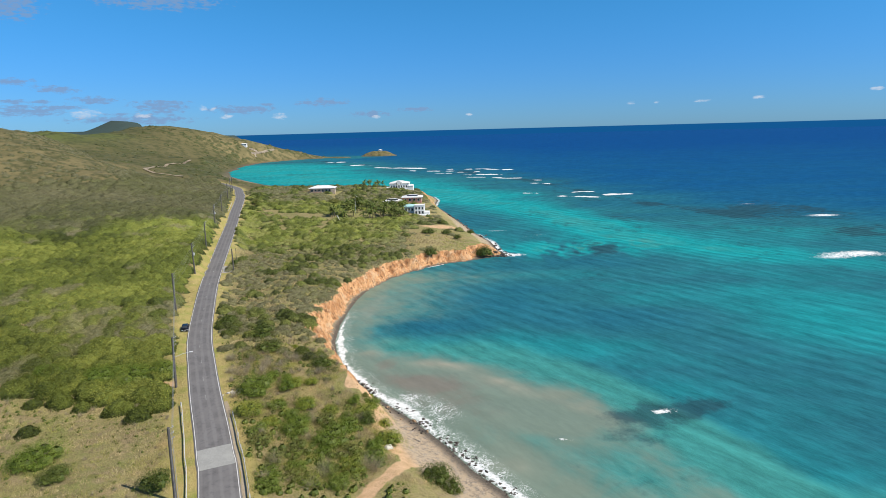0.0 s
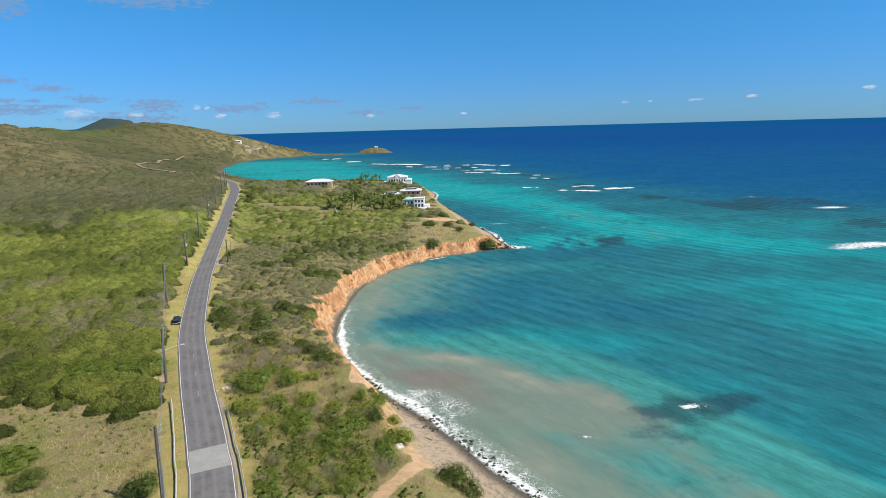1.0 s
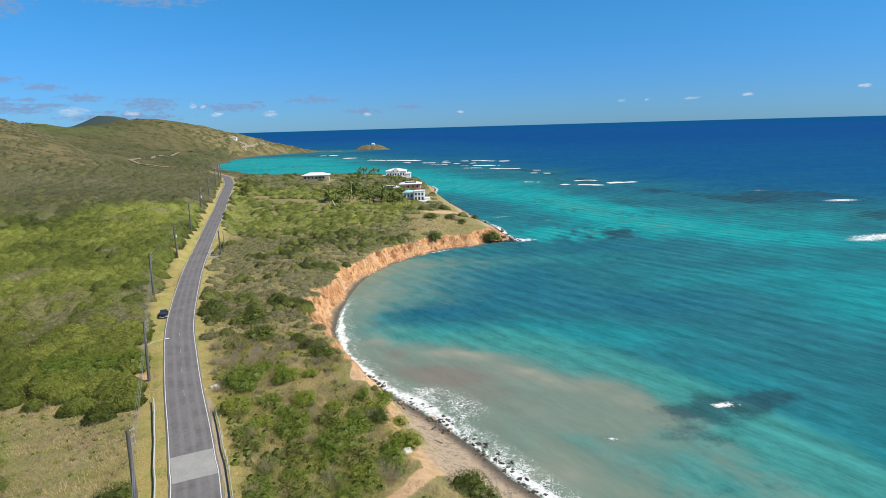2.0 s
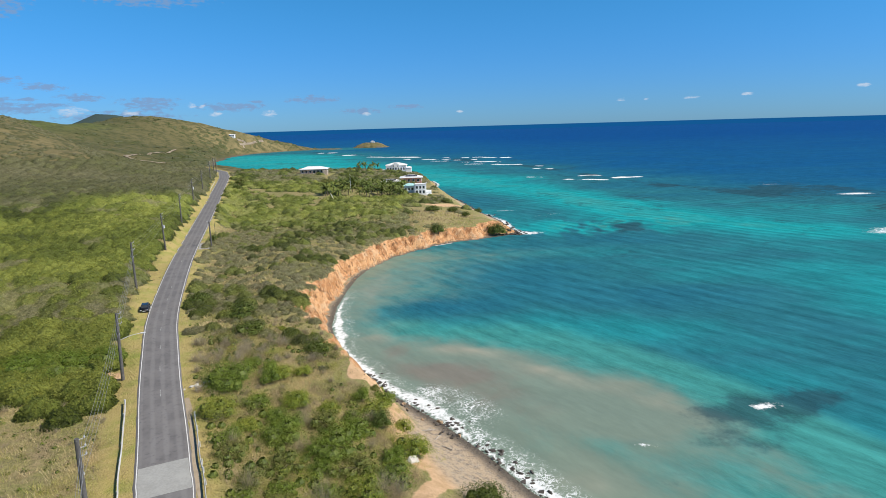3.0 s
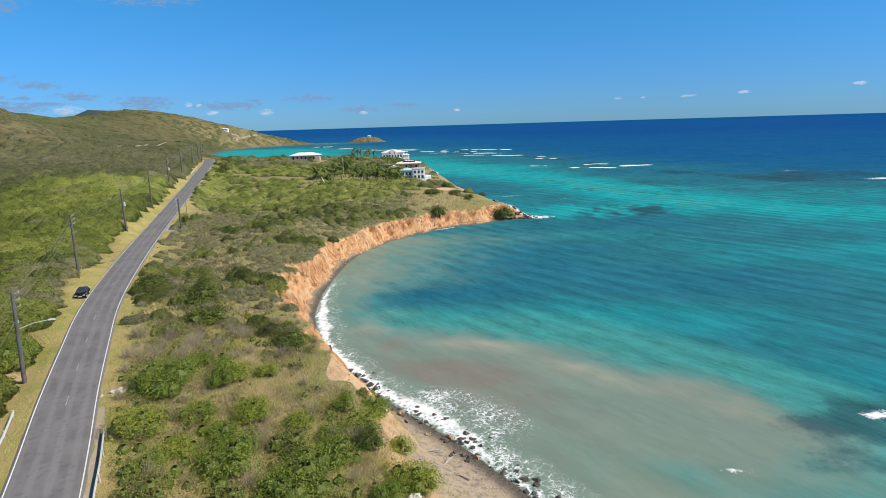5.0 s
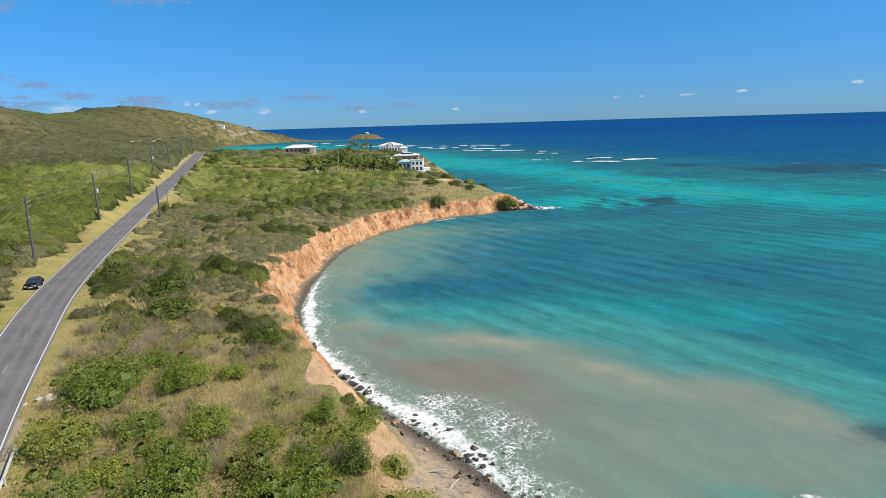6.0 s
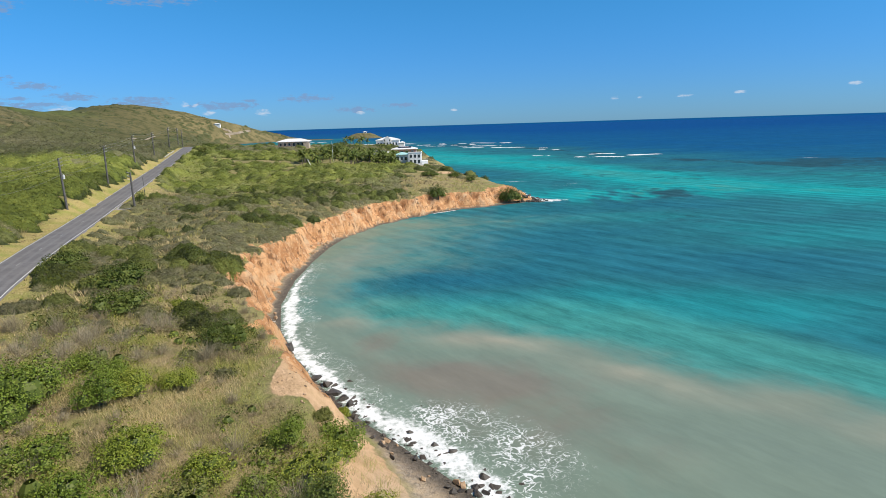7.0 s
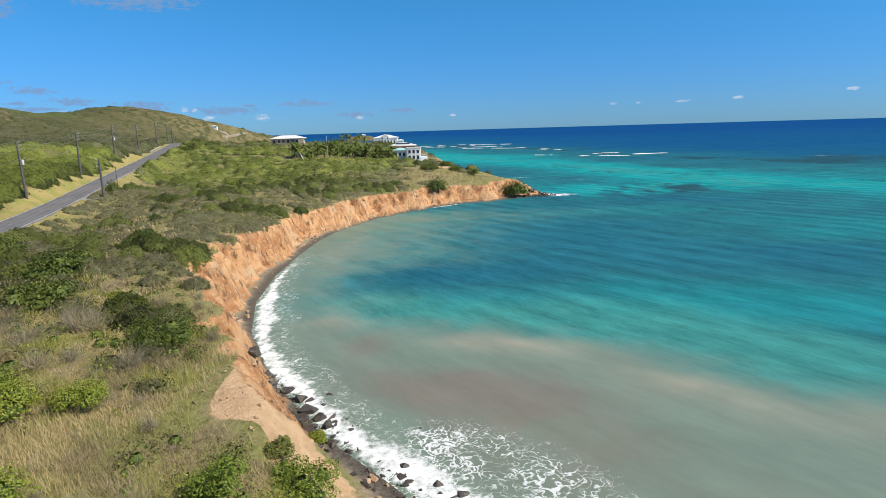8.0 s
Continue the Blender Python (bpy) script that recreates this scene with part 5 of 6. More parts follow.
grassland("dry_grass", -50, 2, 88, 138, 0.34, 13, 0.44, 0.012, 201, "tall dry grass among the bushes above the cliff")
grassland("hillside_grass", -130, 10, 138, 300, 1.3, 8, 0.6, 0.05, 203, "dry grass between the thorn bushes")
grassland("meadow_grass", -130, -38, 76, 150, 0.75, 9, 0.42, 0.026, 205, "yellow dry grass of the roadside meadow")


# ---- single bushes and trees ----
def shrub(x, y, wide, high, mat, name, label, seed, lumps=6, dense=240):
    z = float(land(np.array([x]), np.array([y]))[0])
    rng = np.random.default_rng(seed)
    top = new(name)
    top.location = (x, y, z)
    bm = bmesh.new()
    trunk = 0.07 + 0.02 * wide
    rod(bm, (0, 0, -0.3), (0, 0, high * 0.35), trunk, trunk * 0.75, 7)
    spots = []
    for k in range(lumps):
        a = 2 * np.pi * (k + rng.uniform(0, 0.6)) / lumps
        r = wide * 0.30 * (0.15 if k == 0 else rng.uniform(0.7, 1.1))
        p = (math.cos(a) * r, math.sin(a) * r, high * (0.42 if k == 0 else rng.uniform(0.12, 0.36)))
        rod(bm, (0, 0, high * 0.25), (p[0], p[1], p[2] + high * 0.2), trunk * 0.55, trunk * 0.2, 5)
        spots.append(p)
    part("trunk", bm, BARK, top, "grey-brown branching trunk")
    pos = np.array(spots)
    rad = wide * rng.uniform(0.24, 0.33, lumps)
    hei = high * rng.uniform(0.45, 0.62, lumps)
    close = y < 136
    leaves = leaf_cloud(pos, rad, hei, int(dense * 2.5) if close else dense, np.full(lumps, (0.055 + 0.006 * wide) if close else (0.085 + 0.012 * wide)), seed)
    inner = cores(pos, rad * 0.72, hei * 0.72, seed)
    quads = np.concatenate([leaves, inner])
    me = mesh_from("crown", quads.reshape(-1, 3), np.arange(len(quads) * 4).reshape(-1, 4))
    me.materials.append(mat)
    # the cores take the dark leaf colour as painted inner shade
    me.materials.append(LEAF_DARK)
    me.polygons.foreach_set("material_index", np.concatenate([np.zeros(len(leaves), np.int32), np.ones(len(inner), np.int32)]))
    crown = new("crown", me)
    crown.parent = top
    return tagged(top, label, "bush" if high < 3.2 else "tree")


# x, y, spread, height, leaf, name, label
DARK_BUSH, ROUND_BUSH = "dense dark green rounded bush at the cliff's edge", "leafy bright green bush in dry grass"
THORN_TREE = "low spreading green thorn tree among the scrub"
SHRUBS = [
    (-28.2, 131.3, 5.4, 2.5, LEAF_DARK, "sea_grape_bush", DARK_BUSH), (-18.6, 114.0, 3.0, 2.2, LEAF_MID, "leafy_bush", ROUND_BUSH), (-35.5, 154.5, 4.0, 2.2, LEAF_DARK, "sea_grape_bush", DARK_BUSH),
    (-6.0, 263.5, 8.0, 5.5, LEAF_DARK, "sea_grape_tree", "dark green tree on the cape's cliff edge"), (18.2, 274.0, 9.5, 6.4, LEAF_DARK, "sea_grape_tree", "dark green tree at the tip of the cape"),
    (-34.0, 122.0, 3.4, 2.2, LEAF_MID, "leafy_bush", ROUND_BUSH), (-47.7, 150.5, 8.0, 2.8, LEAF_DARK, "thorn_tree", THORN_TREE), (-38.8, 117.3, 8.2, 4.2, LEAF_MID, "thorn_tree", THORN_TREE),
    (-33.0, 118.0, 4.4, 3.0, LEAF_MID, "thorn_tree", THORN_TREE), (-37.4, 107.5, 5.8, 3.2, LEAF_GREEN, "leafy_bush", "bright green bush beside the guard rail"), (-27.3, 103.2, 7.2, 3.4, LEAF_MID, "thorn_tree", THORN_TREE),
    (-20.4, 100.8, 8.0, 3.4, LEAF_MID, "thorn_tree", THORN_TREE), (-10.6, 102.0, 5.6, 2.8, LEAF_GREEN, "leafy_bush", "bright green bush above the shingle beach"), (-15.0, 107.0, 4.0, 2.8, LEAF_DARK, "leafy_bush", ROUND_BUSH),
    (-59.6, 159.0, 6.3, 3.4, LEAF_DARK, "roadside_tree", "dark green tree leaning over the road's edge"), (-43.0, 141.0, 6.5, 2.6, LEAF_DARK, "thorn_tree", THORN_TREE), (-46.0, 135.0, 4.4, 2.2, LEAF_OLIVE, "thorn_tree", THORN_TREE),
    (-67.2, 91.8, 9.0, 3.6, LEAF_MID, "leafy_bush", "large dark green bush in the dry meadow"), (-60.5, 86.5, 5.0, 2.4, LEAF_DARK, "leafy_bush", "dark green bush in the dry meadow"), (-43.5, 84.0, 5.5, 3.0, LEAF_DARK, "leafy_bush", "dark green bush below the guard rail"),
    (-68.0, 124.0, 9.5, 4.0, LEAF_MID, "thorn_tree", THORN_TREE), (-74.5, 124.5, 9.0, 3.6, LEAF_MID, "thorn_tree", THORN_TREE), (-62.5, 127.0, 7.0, 4.4, LEAF_MID, "thorn_tree", THORN_TREE), (-81.0, 122.5, 6.0, 3.2, LEAF_DARK, "thorn_tree", THORN_TREE),
    (-87.0, 126.0, 7.0, 3.0, LEAF_MID, "thorn_tree", THORN_TREE), (-2.2, 92.5, 6.6, 3.0, LEAF_DARK, "leafy_bush", "dark green bush above the shingle beach"), (0.6, 89.5, 4.5, 2.4, LEAF_DARK, "leafy_bush", "dark green bush above the shingle beach"),
    (-37.5, 124.3, 3.4, 1.8, LEAF_MID, "leafy_bush", ROUND_BUSH), (-72.0, 148.6, 2.4, 1.4, LEAF_DARK, "leafy_bush", "small dark bush on the verge"), (-56.5, 386.0, 13.0, 9.0, LEAF_DARK, "shade_tree", "large dark rounded shade tree near the houses"),
    (-48.0, 384.0, 9.0, 6.0, LEAF_DARK, "shade_tree", "dark shade tree near the houses"), (-72.0, 390.0, 9.0, 4.0, LEAF_OLIVE, "shade_tree", "olive green tree near the houses"), (1.0, 300.0, 6.0, 3.0, LEAF_DARK, "leafy_bush", "dark bush on the grassy cape"),
    (6.5, 290.0, 4.5, 2.6, LEAF_DARK, "leafy_bush", "dark bush on the grassy cape"), (-8.0, 300.0, 8.0, 3.0, LEAF_DARK, "leafy_bush", "dark bush on the grassy cape"), (14.0, 320.0, 5.0, 3.0, LEAF_DARK, "leafy_bush", "dark bush above the east shore"),
    (-27.0, 392.0, 9.0, 6.0, LEAF_MID, "shade_tree", "leafy green tree in front of the solar-roofed villa"), (-20.5, 390.0, 7.0, 5.0, LEAF_MID, "shade_tree", "leafy green tree in front of the solar-roofed villa"), (-34.0, 394.0, 8.0, 5.5, LEAF_DARK, "shade_tree", "dark shade tree near the houses"),
    (-81.5, 227.5, 4.5, 3.6, LEAF_DARK, "roadside_tree", "dark green tree beside the road"), (-112.5, 350.0, 6.0, 4.5, LEAF_DARK, "roadside_tree", "dark green tree beside the road"), (-125.5, 398.0, 6.0, 4.0, LEAF_DARK, "roadside_tree", "dark green tree beside the road"),
    (-117.5, 372.0, 7.0, 4.5, LEAF_OLIVE, "roadside_tree", "olive green tree beside the road"), (-17.4, 129.0, 1.6, 0.9, LEAF_GREEN, "leafy_bush", "small green bush on the clay spur"), (-15.6, 115.6, 4.8, 1.7, LEAF_MID, "leafy_bush", "low green bush above the shingle beach"), (-17.2, 118.8, 2.0, 1.0, LEAF_OLIVE, "leafy_bush", "low olive bush beside the clay spur"), (-31.8, 120.2, 4.4, 2.2, LEAF_GREEN, "leafy_bush", ROUND_BUSH), (-28.6, 121.4, 3.2, 1.8, LEAF_GREEN, "leafy_bush", ROUND_BUSH), (-27.6, 111.5, 4.8, 2.2, LEAF_GREEN, "leafy_bush", ROUND_BUSH), (-37.3, 142.0, 1.6, 0.9, LEAF_GREEN, "leafy_bush", "small yellow-green bush in dry grass"), (-12.5, 99.5, 3.4, 1.8, LEAF_MID, "leafy_bush", ROUND_BUSH),
]
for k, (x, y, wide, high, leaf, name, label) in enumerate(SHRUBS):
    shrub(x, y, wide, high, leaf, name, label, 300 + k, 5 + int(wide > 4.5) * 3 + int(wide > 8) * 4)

# the green belt between the road and the shingle beach
belt = np.random.default_rng(77)
grown = [(q[0], q[1], q[2]) for q in SHRUBS]
while len(grown) < len(SHRUBS) + 24:
    x, y, wide = float(belt.uniform(-37, -12)), float(belt.uniform(85, 111)), float(belt.uniform(3.6, 6.6))
    if abs(x + 8.6 - (y - 92) * 0.5) < 2.0 + wide / 2 or float(road_offset(np.array([x]), np.array([y]))[0][0]) < 4.5 + wide / 2:
        continue
    if any((x - a) ** 2 + (y - b) ** 2 < (0.36 * (c + wide)) ** 2 for a, b, c in grown):
        continue
    k = len(grown)
    grown.append((x, y, wide))
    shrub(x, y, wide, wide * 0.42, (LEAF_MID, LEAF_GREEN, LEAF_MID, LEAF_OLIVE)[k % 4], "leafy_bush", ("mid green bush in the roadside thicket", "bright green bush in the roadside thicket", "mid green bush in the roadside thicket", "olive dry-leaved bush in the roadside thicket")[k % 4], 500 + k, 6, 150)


# ---- poles, wires and rails ----
WOOD = plain("weathered_pole_wood", (0.085, 0.08, 0.075), (0.145, 0.138, 0.13), 2.0, 0.85, bump=0.01)
STEEL = plain("galvanised_steel", (0.52, 0.53, 0.54), (0.68, 0.69, 0.70), 3.0, 0.6, 0.1)
CABLE = plain("aluminium_cable", (0.30, 0.30, 0.30), (0.40, 0.40, 0.40), 3.0, 0.6, 0.5)
CERAMIC = plain("insulator_ceramic", (0.42, 0.42, 0.42), (0.55, 0.55, 0.55), 6.0, 0.3)
POLES = [(-39.4, 80.6), (-57, 120.3), (-77.7, 167.4), (-90.4, 211.6), (-101.7, 251.2), (-113, 291.8), (-124.7, 333.3), (-137.7, 379.4), (-152, 425.0)]


def height(x, y):
    return float(land(np.array([float(x)]), np.array([float(y)]))[0])


def utility_pole(x, y, h, label, turn=0.0, lamp=False, can=False, lean=0.0, group="utility poles"):
    """A wooden pole with three line posts on one side, their pins and, on some, a lamp arm or a transformer."""
    top = new("utility_pole")
    top.matrix_basis = pose(x, y, height(x, y), 0, lean, turn)
    bm = bmesh.new()
    rod(bm, (0, 0, -0.5), (0, 0, h), 0.27, 0.19, 12)
    part("shaft", bm, WOOD, top)
    for k, z in enumerate((h - 0.15, h - 0.95, h - 1.75)):
        bm = bmesh.new()
        rod(bm, (0.08, 0, z), (0.62, 0, z + 0.12), 0.035, 0.03, 6)
        part("bracket", bm, STEEL, top)
        bm = bmesh.new()
        rod(bm, (0.60, 0, z + 0.10), (0.62, 0, z + 0.36), 0.07, 0.045, 8)
        rod(bm, (0.60, 0, z + 0.20), (0.61, 0, z + 0.24), 0.10, 0.10, 8)
        part("insulator", bm, CERAMIC, top, "pale ceramic insulator")
    bm = bmesh.new()
    box(bm, 0.12, 0.24, -0.06, 0.06, h - 3.6, h - 3.3, 0.01)
    part("cable_clamp", bm, STEEL, top)
    if lamp:
        bm = bmesh.new()
        rod(bm, (0.05, 0, h - 4.4), (1.6, 0.25, h - 3.9), 0.045, 0.04, 8)
        rod(bm, (1.6, 0.25, h - 3.9), (3.1, 0.5, h - 3.75), 0.04, 0.035, 8)
        part("lamp_arm", bm, STEEL, top, "long galvanised street lamp arm")
        bm = bmesh.new()
        box(bm, 3.0, 3.75, 0.38, 0.70, h - 3.86, h - 3.68, 0.05)
        part("lamp_head", bm, STEEL, top, "flat grey street lamp head")
    if can:
        bm = bmesh.new()
        rod(bm, (0.42, 0, h - 4.6), (0.42, 0, h - 3.7), 0.26, 0.26, 12)
        rod(bm, (0.42, 0, h - 3.7), (0.42, 0, h - 3.55), 0.10, 0.06, 8)
        part("transformer", bm, STEEL, top, "grey pole-mounted transformer can")
    return tagged(top, label, "pole", group)


for k, (px, py) in enumerate(POLES):
    utility_pole(px, py, 11.0 if k else 11.6, "weathered grey wooden utility pole " + ("with a street lamp arm" if k == 1 else "on the grassy road verge"), 22, k == 1, k in (3, 5), (1.2, 2.0, 0.6, -0.8, 1.0, 0.4, 0, 0.8, 0)[k])
utility_pole(-79.3, 219.6, 8.6, "shorter wooden pole across the road beside the lay-by", 200, group="service poles")
utility_pole(-158.5, 447, 10.5, "weathered wooden pole beyond the road's crest", 20, group="service poles")


def thin_post(x, y, h):
    bm = bmesh.new()
    rod(bm, (0, 0, -0.4), (0, 0, h), 0.09, 0.06, 8)
    ob = part("thin_pole", bm, WOOD)
    ob.location = (x, y, height(x, y))
    return tagged(ob, "thin leaning wooden pole in the roadside scrub", "pole", "service poles")


thin_post(-82.1, 231.3, 6.2)


def wire(a, b, sag, r=0.016):
    """A hanging cable as a square tube."""
    a, b = Vector(a), Vector(b)
    bm, rows = bmesh.new(), []
    side = (b - a).cross(Vector((0, 0, 1))).normalized() * r
    for k in range(15):
        u = k / 14
        p = a.lerp(b, u) - Vector((0, 0, sag * 4 * u * (1 - u)))
        rows.append([bm.verts.new(p + v) for v in (side, Vector((0, 0, r)), -side, Vector((0, 0, -r)))])
    for p, q in zip(rows, rows[1:]):
        for j in range(4):
            bm.faces.new((p[j], p[(j + 1) % 4], q[(j + 1) % 4], q[j]))
    return tagged(part("power_cable", bm, CABLE), "thin grey power cable hung between wooden poles", "cable", "power cables")


ends = [(30 - 50.0, 42.0)] + POLES
for (ax, ay), (bx, by) in zip(ends, ends[1:]):
    za, zb = height(ax, ay) + 11, height(bx, by) + 11
    for dz, off in ((0.2, 0.6), (-0.6, 0.6), (-1.4, 0.6), (-3.4, 0.2)):
        wire((ax + off * 0.92, ay + off * 0.38, za + dz), (bx + off * 0.92, by + off * 0.38, zb + dz), 0.7 if dz > -3 else 0.9)

RAIL_WHITE = plain("weathered_rail_paint", (0.44, 0.44, 0.42), (0.60, 0.60, 0.57), 1.4, 0.6, 0.0)


def guard_rail(off, y0, y1, label):
    """A folded steel beam on posts along the road."""
    k = np.nonzero((RC[:, 1] >= y0) & (RC[:, 1] <= y1))[0]
    top = new("guard_rail")
    top.location = (*RC[k[0], :2], RC[k[0], 2])
    base = Vector(top.location)
    section = ((0.0, 0.46), (0.05, 0.52), (0.0, 0.60), (0.05, 0.68), (0.0, 0.76), (-0.07, 0.76), (-0.02, 0.68), (-0.07, 0.60), (-0.02, 0.52), (-0.07, 0.46))
    bm, rows = bmesh.new(), []
    for i in k:
        n = np.array((RT[i, 1], -RT[i, 0]))
        wob = 0.03 * math.sin(i * 1.3) + 0.04 * math.sin(i * 0.37)
        rows.append([bm.verts.new(Vector((*(RC[i, :2] + n * (off + wob + s * math.copysign(1, -off))), RC[i, 2] + z - 0.05)) - base) for s, z in section])
    for p, q in zip(rows, rows[1:]):
        for j in range(len(section)):
            bm.faces.new((p[j], q[j], q[(j + 1) % 10], p[(j + 1) % 10]))
    bmesh.ops.recalc_face_normals(bm, faces=bm.faces)
    part("beam", bm, RAIL_WHITE, top)
    for i in k[::2]:
        n = np.array((RT[i, 1], -RT[i, 0]))
        x, y = RC[i, :2] + n * (off + math.copysign(0.12, off))
        bm = bmesh.new()
        z = height(x, y)
        rod(bm, Vector((x, y, z - 0.3)) - base, Vector((x, y, RC[i, 2] + 0.70)) - base, 0.07, 0.07, 6)
        part("post", bm, RAIL_WHITE, top)
    return tagged(top, label, "guard rail", "guard rails")


guard_rail(-4.5, 70, 114.5, "weathered white steel guard rail on the meadow side")
guard_rail(4.0, 70, 107, "weathered white steel guard rail on the seaward side")
guard_rail(-3.9, 342, 372, "pale guard rail near the crest of the road")


# ---- the parked car ----
CAR_BLACK = plain("dark_car_paint", (0.012, 0.013, 0.016), (0.02, 0.021, 0.025), 2.0, 0.18, 0.3, spec=0.6)
CAR_GLASS = plain("car_glass", (0.03, 0.035, 0.04), (0.05, 0.055, 0.06), 2.0, 0.08, spec=0.7)
RUBBER = plain("tyre_rubber", (0.02, 0.02, 0.02), (0.035, 0.035, 0.035), 8.0, 0.8)
LAMP_CLEAR = plain("lamp_lens", (0.6, 0.6, 0.6), (0.75, 0.75, 0.75), 5.0, 0.15)
LAMP_RED = plain("tail_lens", (0.35, 0.02, 0.02), (0.45, 0.03, 0.03), 5.0, 0.2)


def parked_car(x, y, turn):
    top = new("parked_car")
    top.matrix_basis = pose(x, y, height(x, y) + 0.02, 0, 0, turn)
    side = [(-2.05, 0.32), (-2.1, 0.62), (-2.0, 0.86), (-1.2, 0.96), (1.35, 0.98), (2.05, 0.92), (2.15, 0.6), (2.1, 0.32)]
    bm = bmesh.new()
    rings = []
    for s, w in ((-1, 0.80), (-0.6, 0.86), (0.6, 0.86), (1, 0.80)):
        rings.append([bm.verts.new((w * (1 if s > 0 else -1) * (1 if abs(s) == 1 else 0.97), yy, z + (0.0 if abs(s) == 1 else 0.04))) for yy, z in side])
    for p, q in zip(rings, rings[1:]):
        for j in range(len(side)):
            bm.faces.new((p[j], p[(j + 1) % 8], q[(j + 1) % 8], q[j]))
    bm.faces.new(rings[0][::-1])
    bm.faces.new(rings[-1])
    bmesh.ops.recalc_face_normals(bm, faces=bm.faces)
    bmesh.ops.bevel(bm, geom=[e for e in bm.edges if e.calc_face_angle(0) > 0.5], offset=0.06, segments=2, affect="EDGES")
    body = part("body", bm, CAR_BLACK, top, "glossy black car body", flat=False)
    bm = bmesh.new()
    lo = [(-0.76, -1.25, 0.95), (0.76, -1.25, 0.95), (0.76, 1.75, 0.97), (-0.76, 1.75, 0.97)]
    hi = [(-0.60, -0.45, 1.42), (0.60, -0.45, 1.42), (0.60, 1.25, 1.42), (-0.60, 1.25, 1.42)]
    a, b = [bm.verts.new(v) for v in lo], [bm.verts.new(v) for v in hi]
    for j in range(4):
        bm.faces.new((a[j], a[(j + 1) % 4], b[(j + 1) % 4], b[j]))
    bm.faces.new(b)
    part("windows", bm, CAR_GLASS, top, "dark reflective car windows")
    bm = bmesh.new()
    box(bm, -0.62, 0.62, -0.5, 1.3, 1.40, 1.46, 0.02)
    for sx in (-1, 1):
        rod(bm, (sx * 0.77, -1.25, 0.95), (sx * 0.61, -0.45, 1.43), 0.04, 0.04, 6)
        rod(bm, (sx * 0.77, 1.75, 0.97), (sx * 0.61, 1.25, 1.43), 0.05, 0.05, 6)
        rod(bm, (sx * 0.78, 0.3, 0.95), (sx * 0.61, 0.3, 1.43), 0.04, 0.04, 6)
    part("roof", bm, CAR_BLACK, top)
    for sx in (-1, 1):
        for yy in (-1.3, 1.3):
            bm = bmesh.new()
            rod(bm, (sx * 0.66, yy, 0.32), (sx * 0.88, yy, 0.32), 0.32, 0.32, 16)
            wheel = part("wheel", bm, RUBBER, top, "black rubber tyre")
            bm = bmesh.new()
            rod(bm, (sx * 0.87, yy, 0.32), (sx * 0.90, yy, 0.32), 0.2, 0.18, 12)
            part("rim", bm, STEEL, wheel, "silver wheel rim")
        bm = bmesh.new()
        box(bm, sx * 0.62 - 0.17, sx * 0.62 + 0.17, -2.12, -2.0, 0.62, 0.76, 0.03)
        part("headlight", bm, LAMP_CLEAR, top, "clear glass headlight")
        bm = bmesh.new()
        box(bm, sx * 0.64 - 0.14, sx * 0.64 + 0.14, 2.06, 2.16, 0.68, 0.86, 0.03)
        part("tail_light", bm, LAMP_RED, top, "red tail light")
    bm = bmesh.new()
    box(bm, -0.3, 0.3, -2.14, -2.08, 0.45, 0.56, 0.01)
    part("number_plate", bm, LAMP_CLEAR, top, "plain pale number plate")
    return tagged(top, "small black car parked on the grassy road verge", "car")


parked_car(-69.5, 154.2, 20)

# ---- houses ----
WHITE = plain("white_stucco", (0.82, 0.82, 0.80), (0.89, 0.89, 0.87), 0.8, 0.8)
ROOF_WHITE = plain("white_painted_roof", (0.72, 0.72, 0.70), (0.82, 0.82, 0.80), 0.5, 0.6)
ROOF_AQUA = plain("pale_turquoise_roof", (0.36, 0.62, 0.60), (0.45, 0.70, 0.67), 0.5, 0.6)
STONE = plain("warm_stone_wall", (0.40, 0.32, 0.24), (0.55, 0.46, 0.36), 0.9, 0.9, bump=0.04)
PINK = plain("pink_stucco", (0.55, 0.27, 0.21), (0.62, 0.33, 0.26), 0.8, 0.8)
GLASS = plain("window_glass", (0.03, 0.045, 0.055), (0.05, 0.07, 0.08), 1.5, 0.08, spec=0.6)
PANEL = plain("solar_panel_glass", (0.015, 0.02, 0.045), (0.025, 0.032, 0.065), 2.0, 0.12, spec=0.6)


def wall_block(house, name, x0, x1, y0, y1, z0, z1, mat, label=""):
    bm = bmesh.new()
    box(bm, x0, x1, y0, y1, z0, z1, 0.05)
    return part(name, bm, mat, house, label)


def window_in(house, wall_y, x, z, w, h, sill=True):
    """A window facing south in the wall at wall_y: a recess frame, glass and a sill."""
    bm = bmesh.new()
    for a, b, c, d in ((x - w / 2 - 0.09, x - w / 2, z - 0.09, z + h + 0.09), (x + w / 2, x + w / 2 + 0.09, z - 0.09, z + h + 0.09), (x - w / 2, x + w / 2, z - 0.09, z), (x - w / 2, x + w / 2, z + h, z + h + 0.09)):
        box(bm, a, b, wall_y - 0.10, wall_y + 0.05, c, d)
    win = part("window", bm, WHITE, house)
    bm = bmesh.new()
    box(bm, x - w / 2, x + w / 2, wall_y - 0.03, wall_y + 0.02, z, z + h)
    part("pane", bm, GLASS, win, "dark window pane")
    if sill:
        bm = bmesh.new()
        box(bm, x - w / 2 - 0.15, x + w / 2 + 0.15, wall_y - 0.2, wall_y - 0.1, z - 0.16, z - 0.09)
        part("sill", bm, WHITE, win)


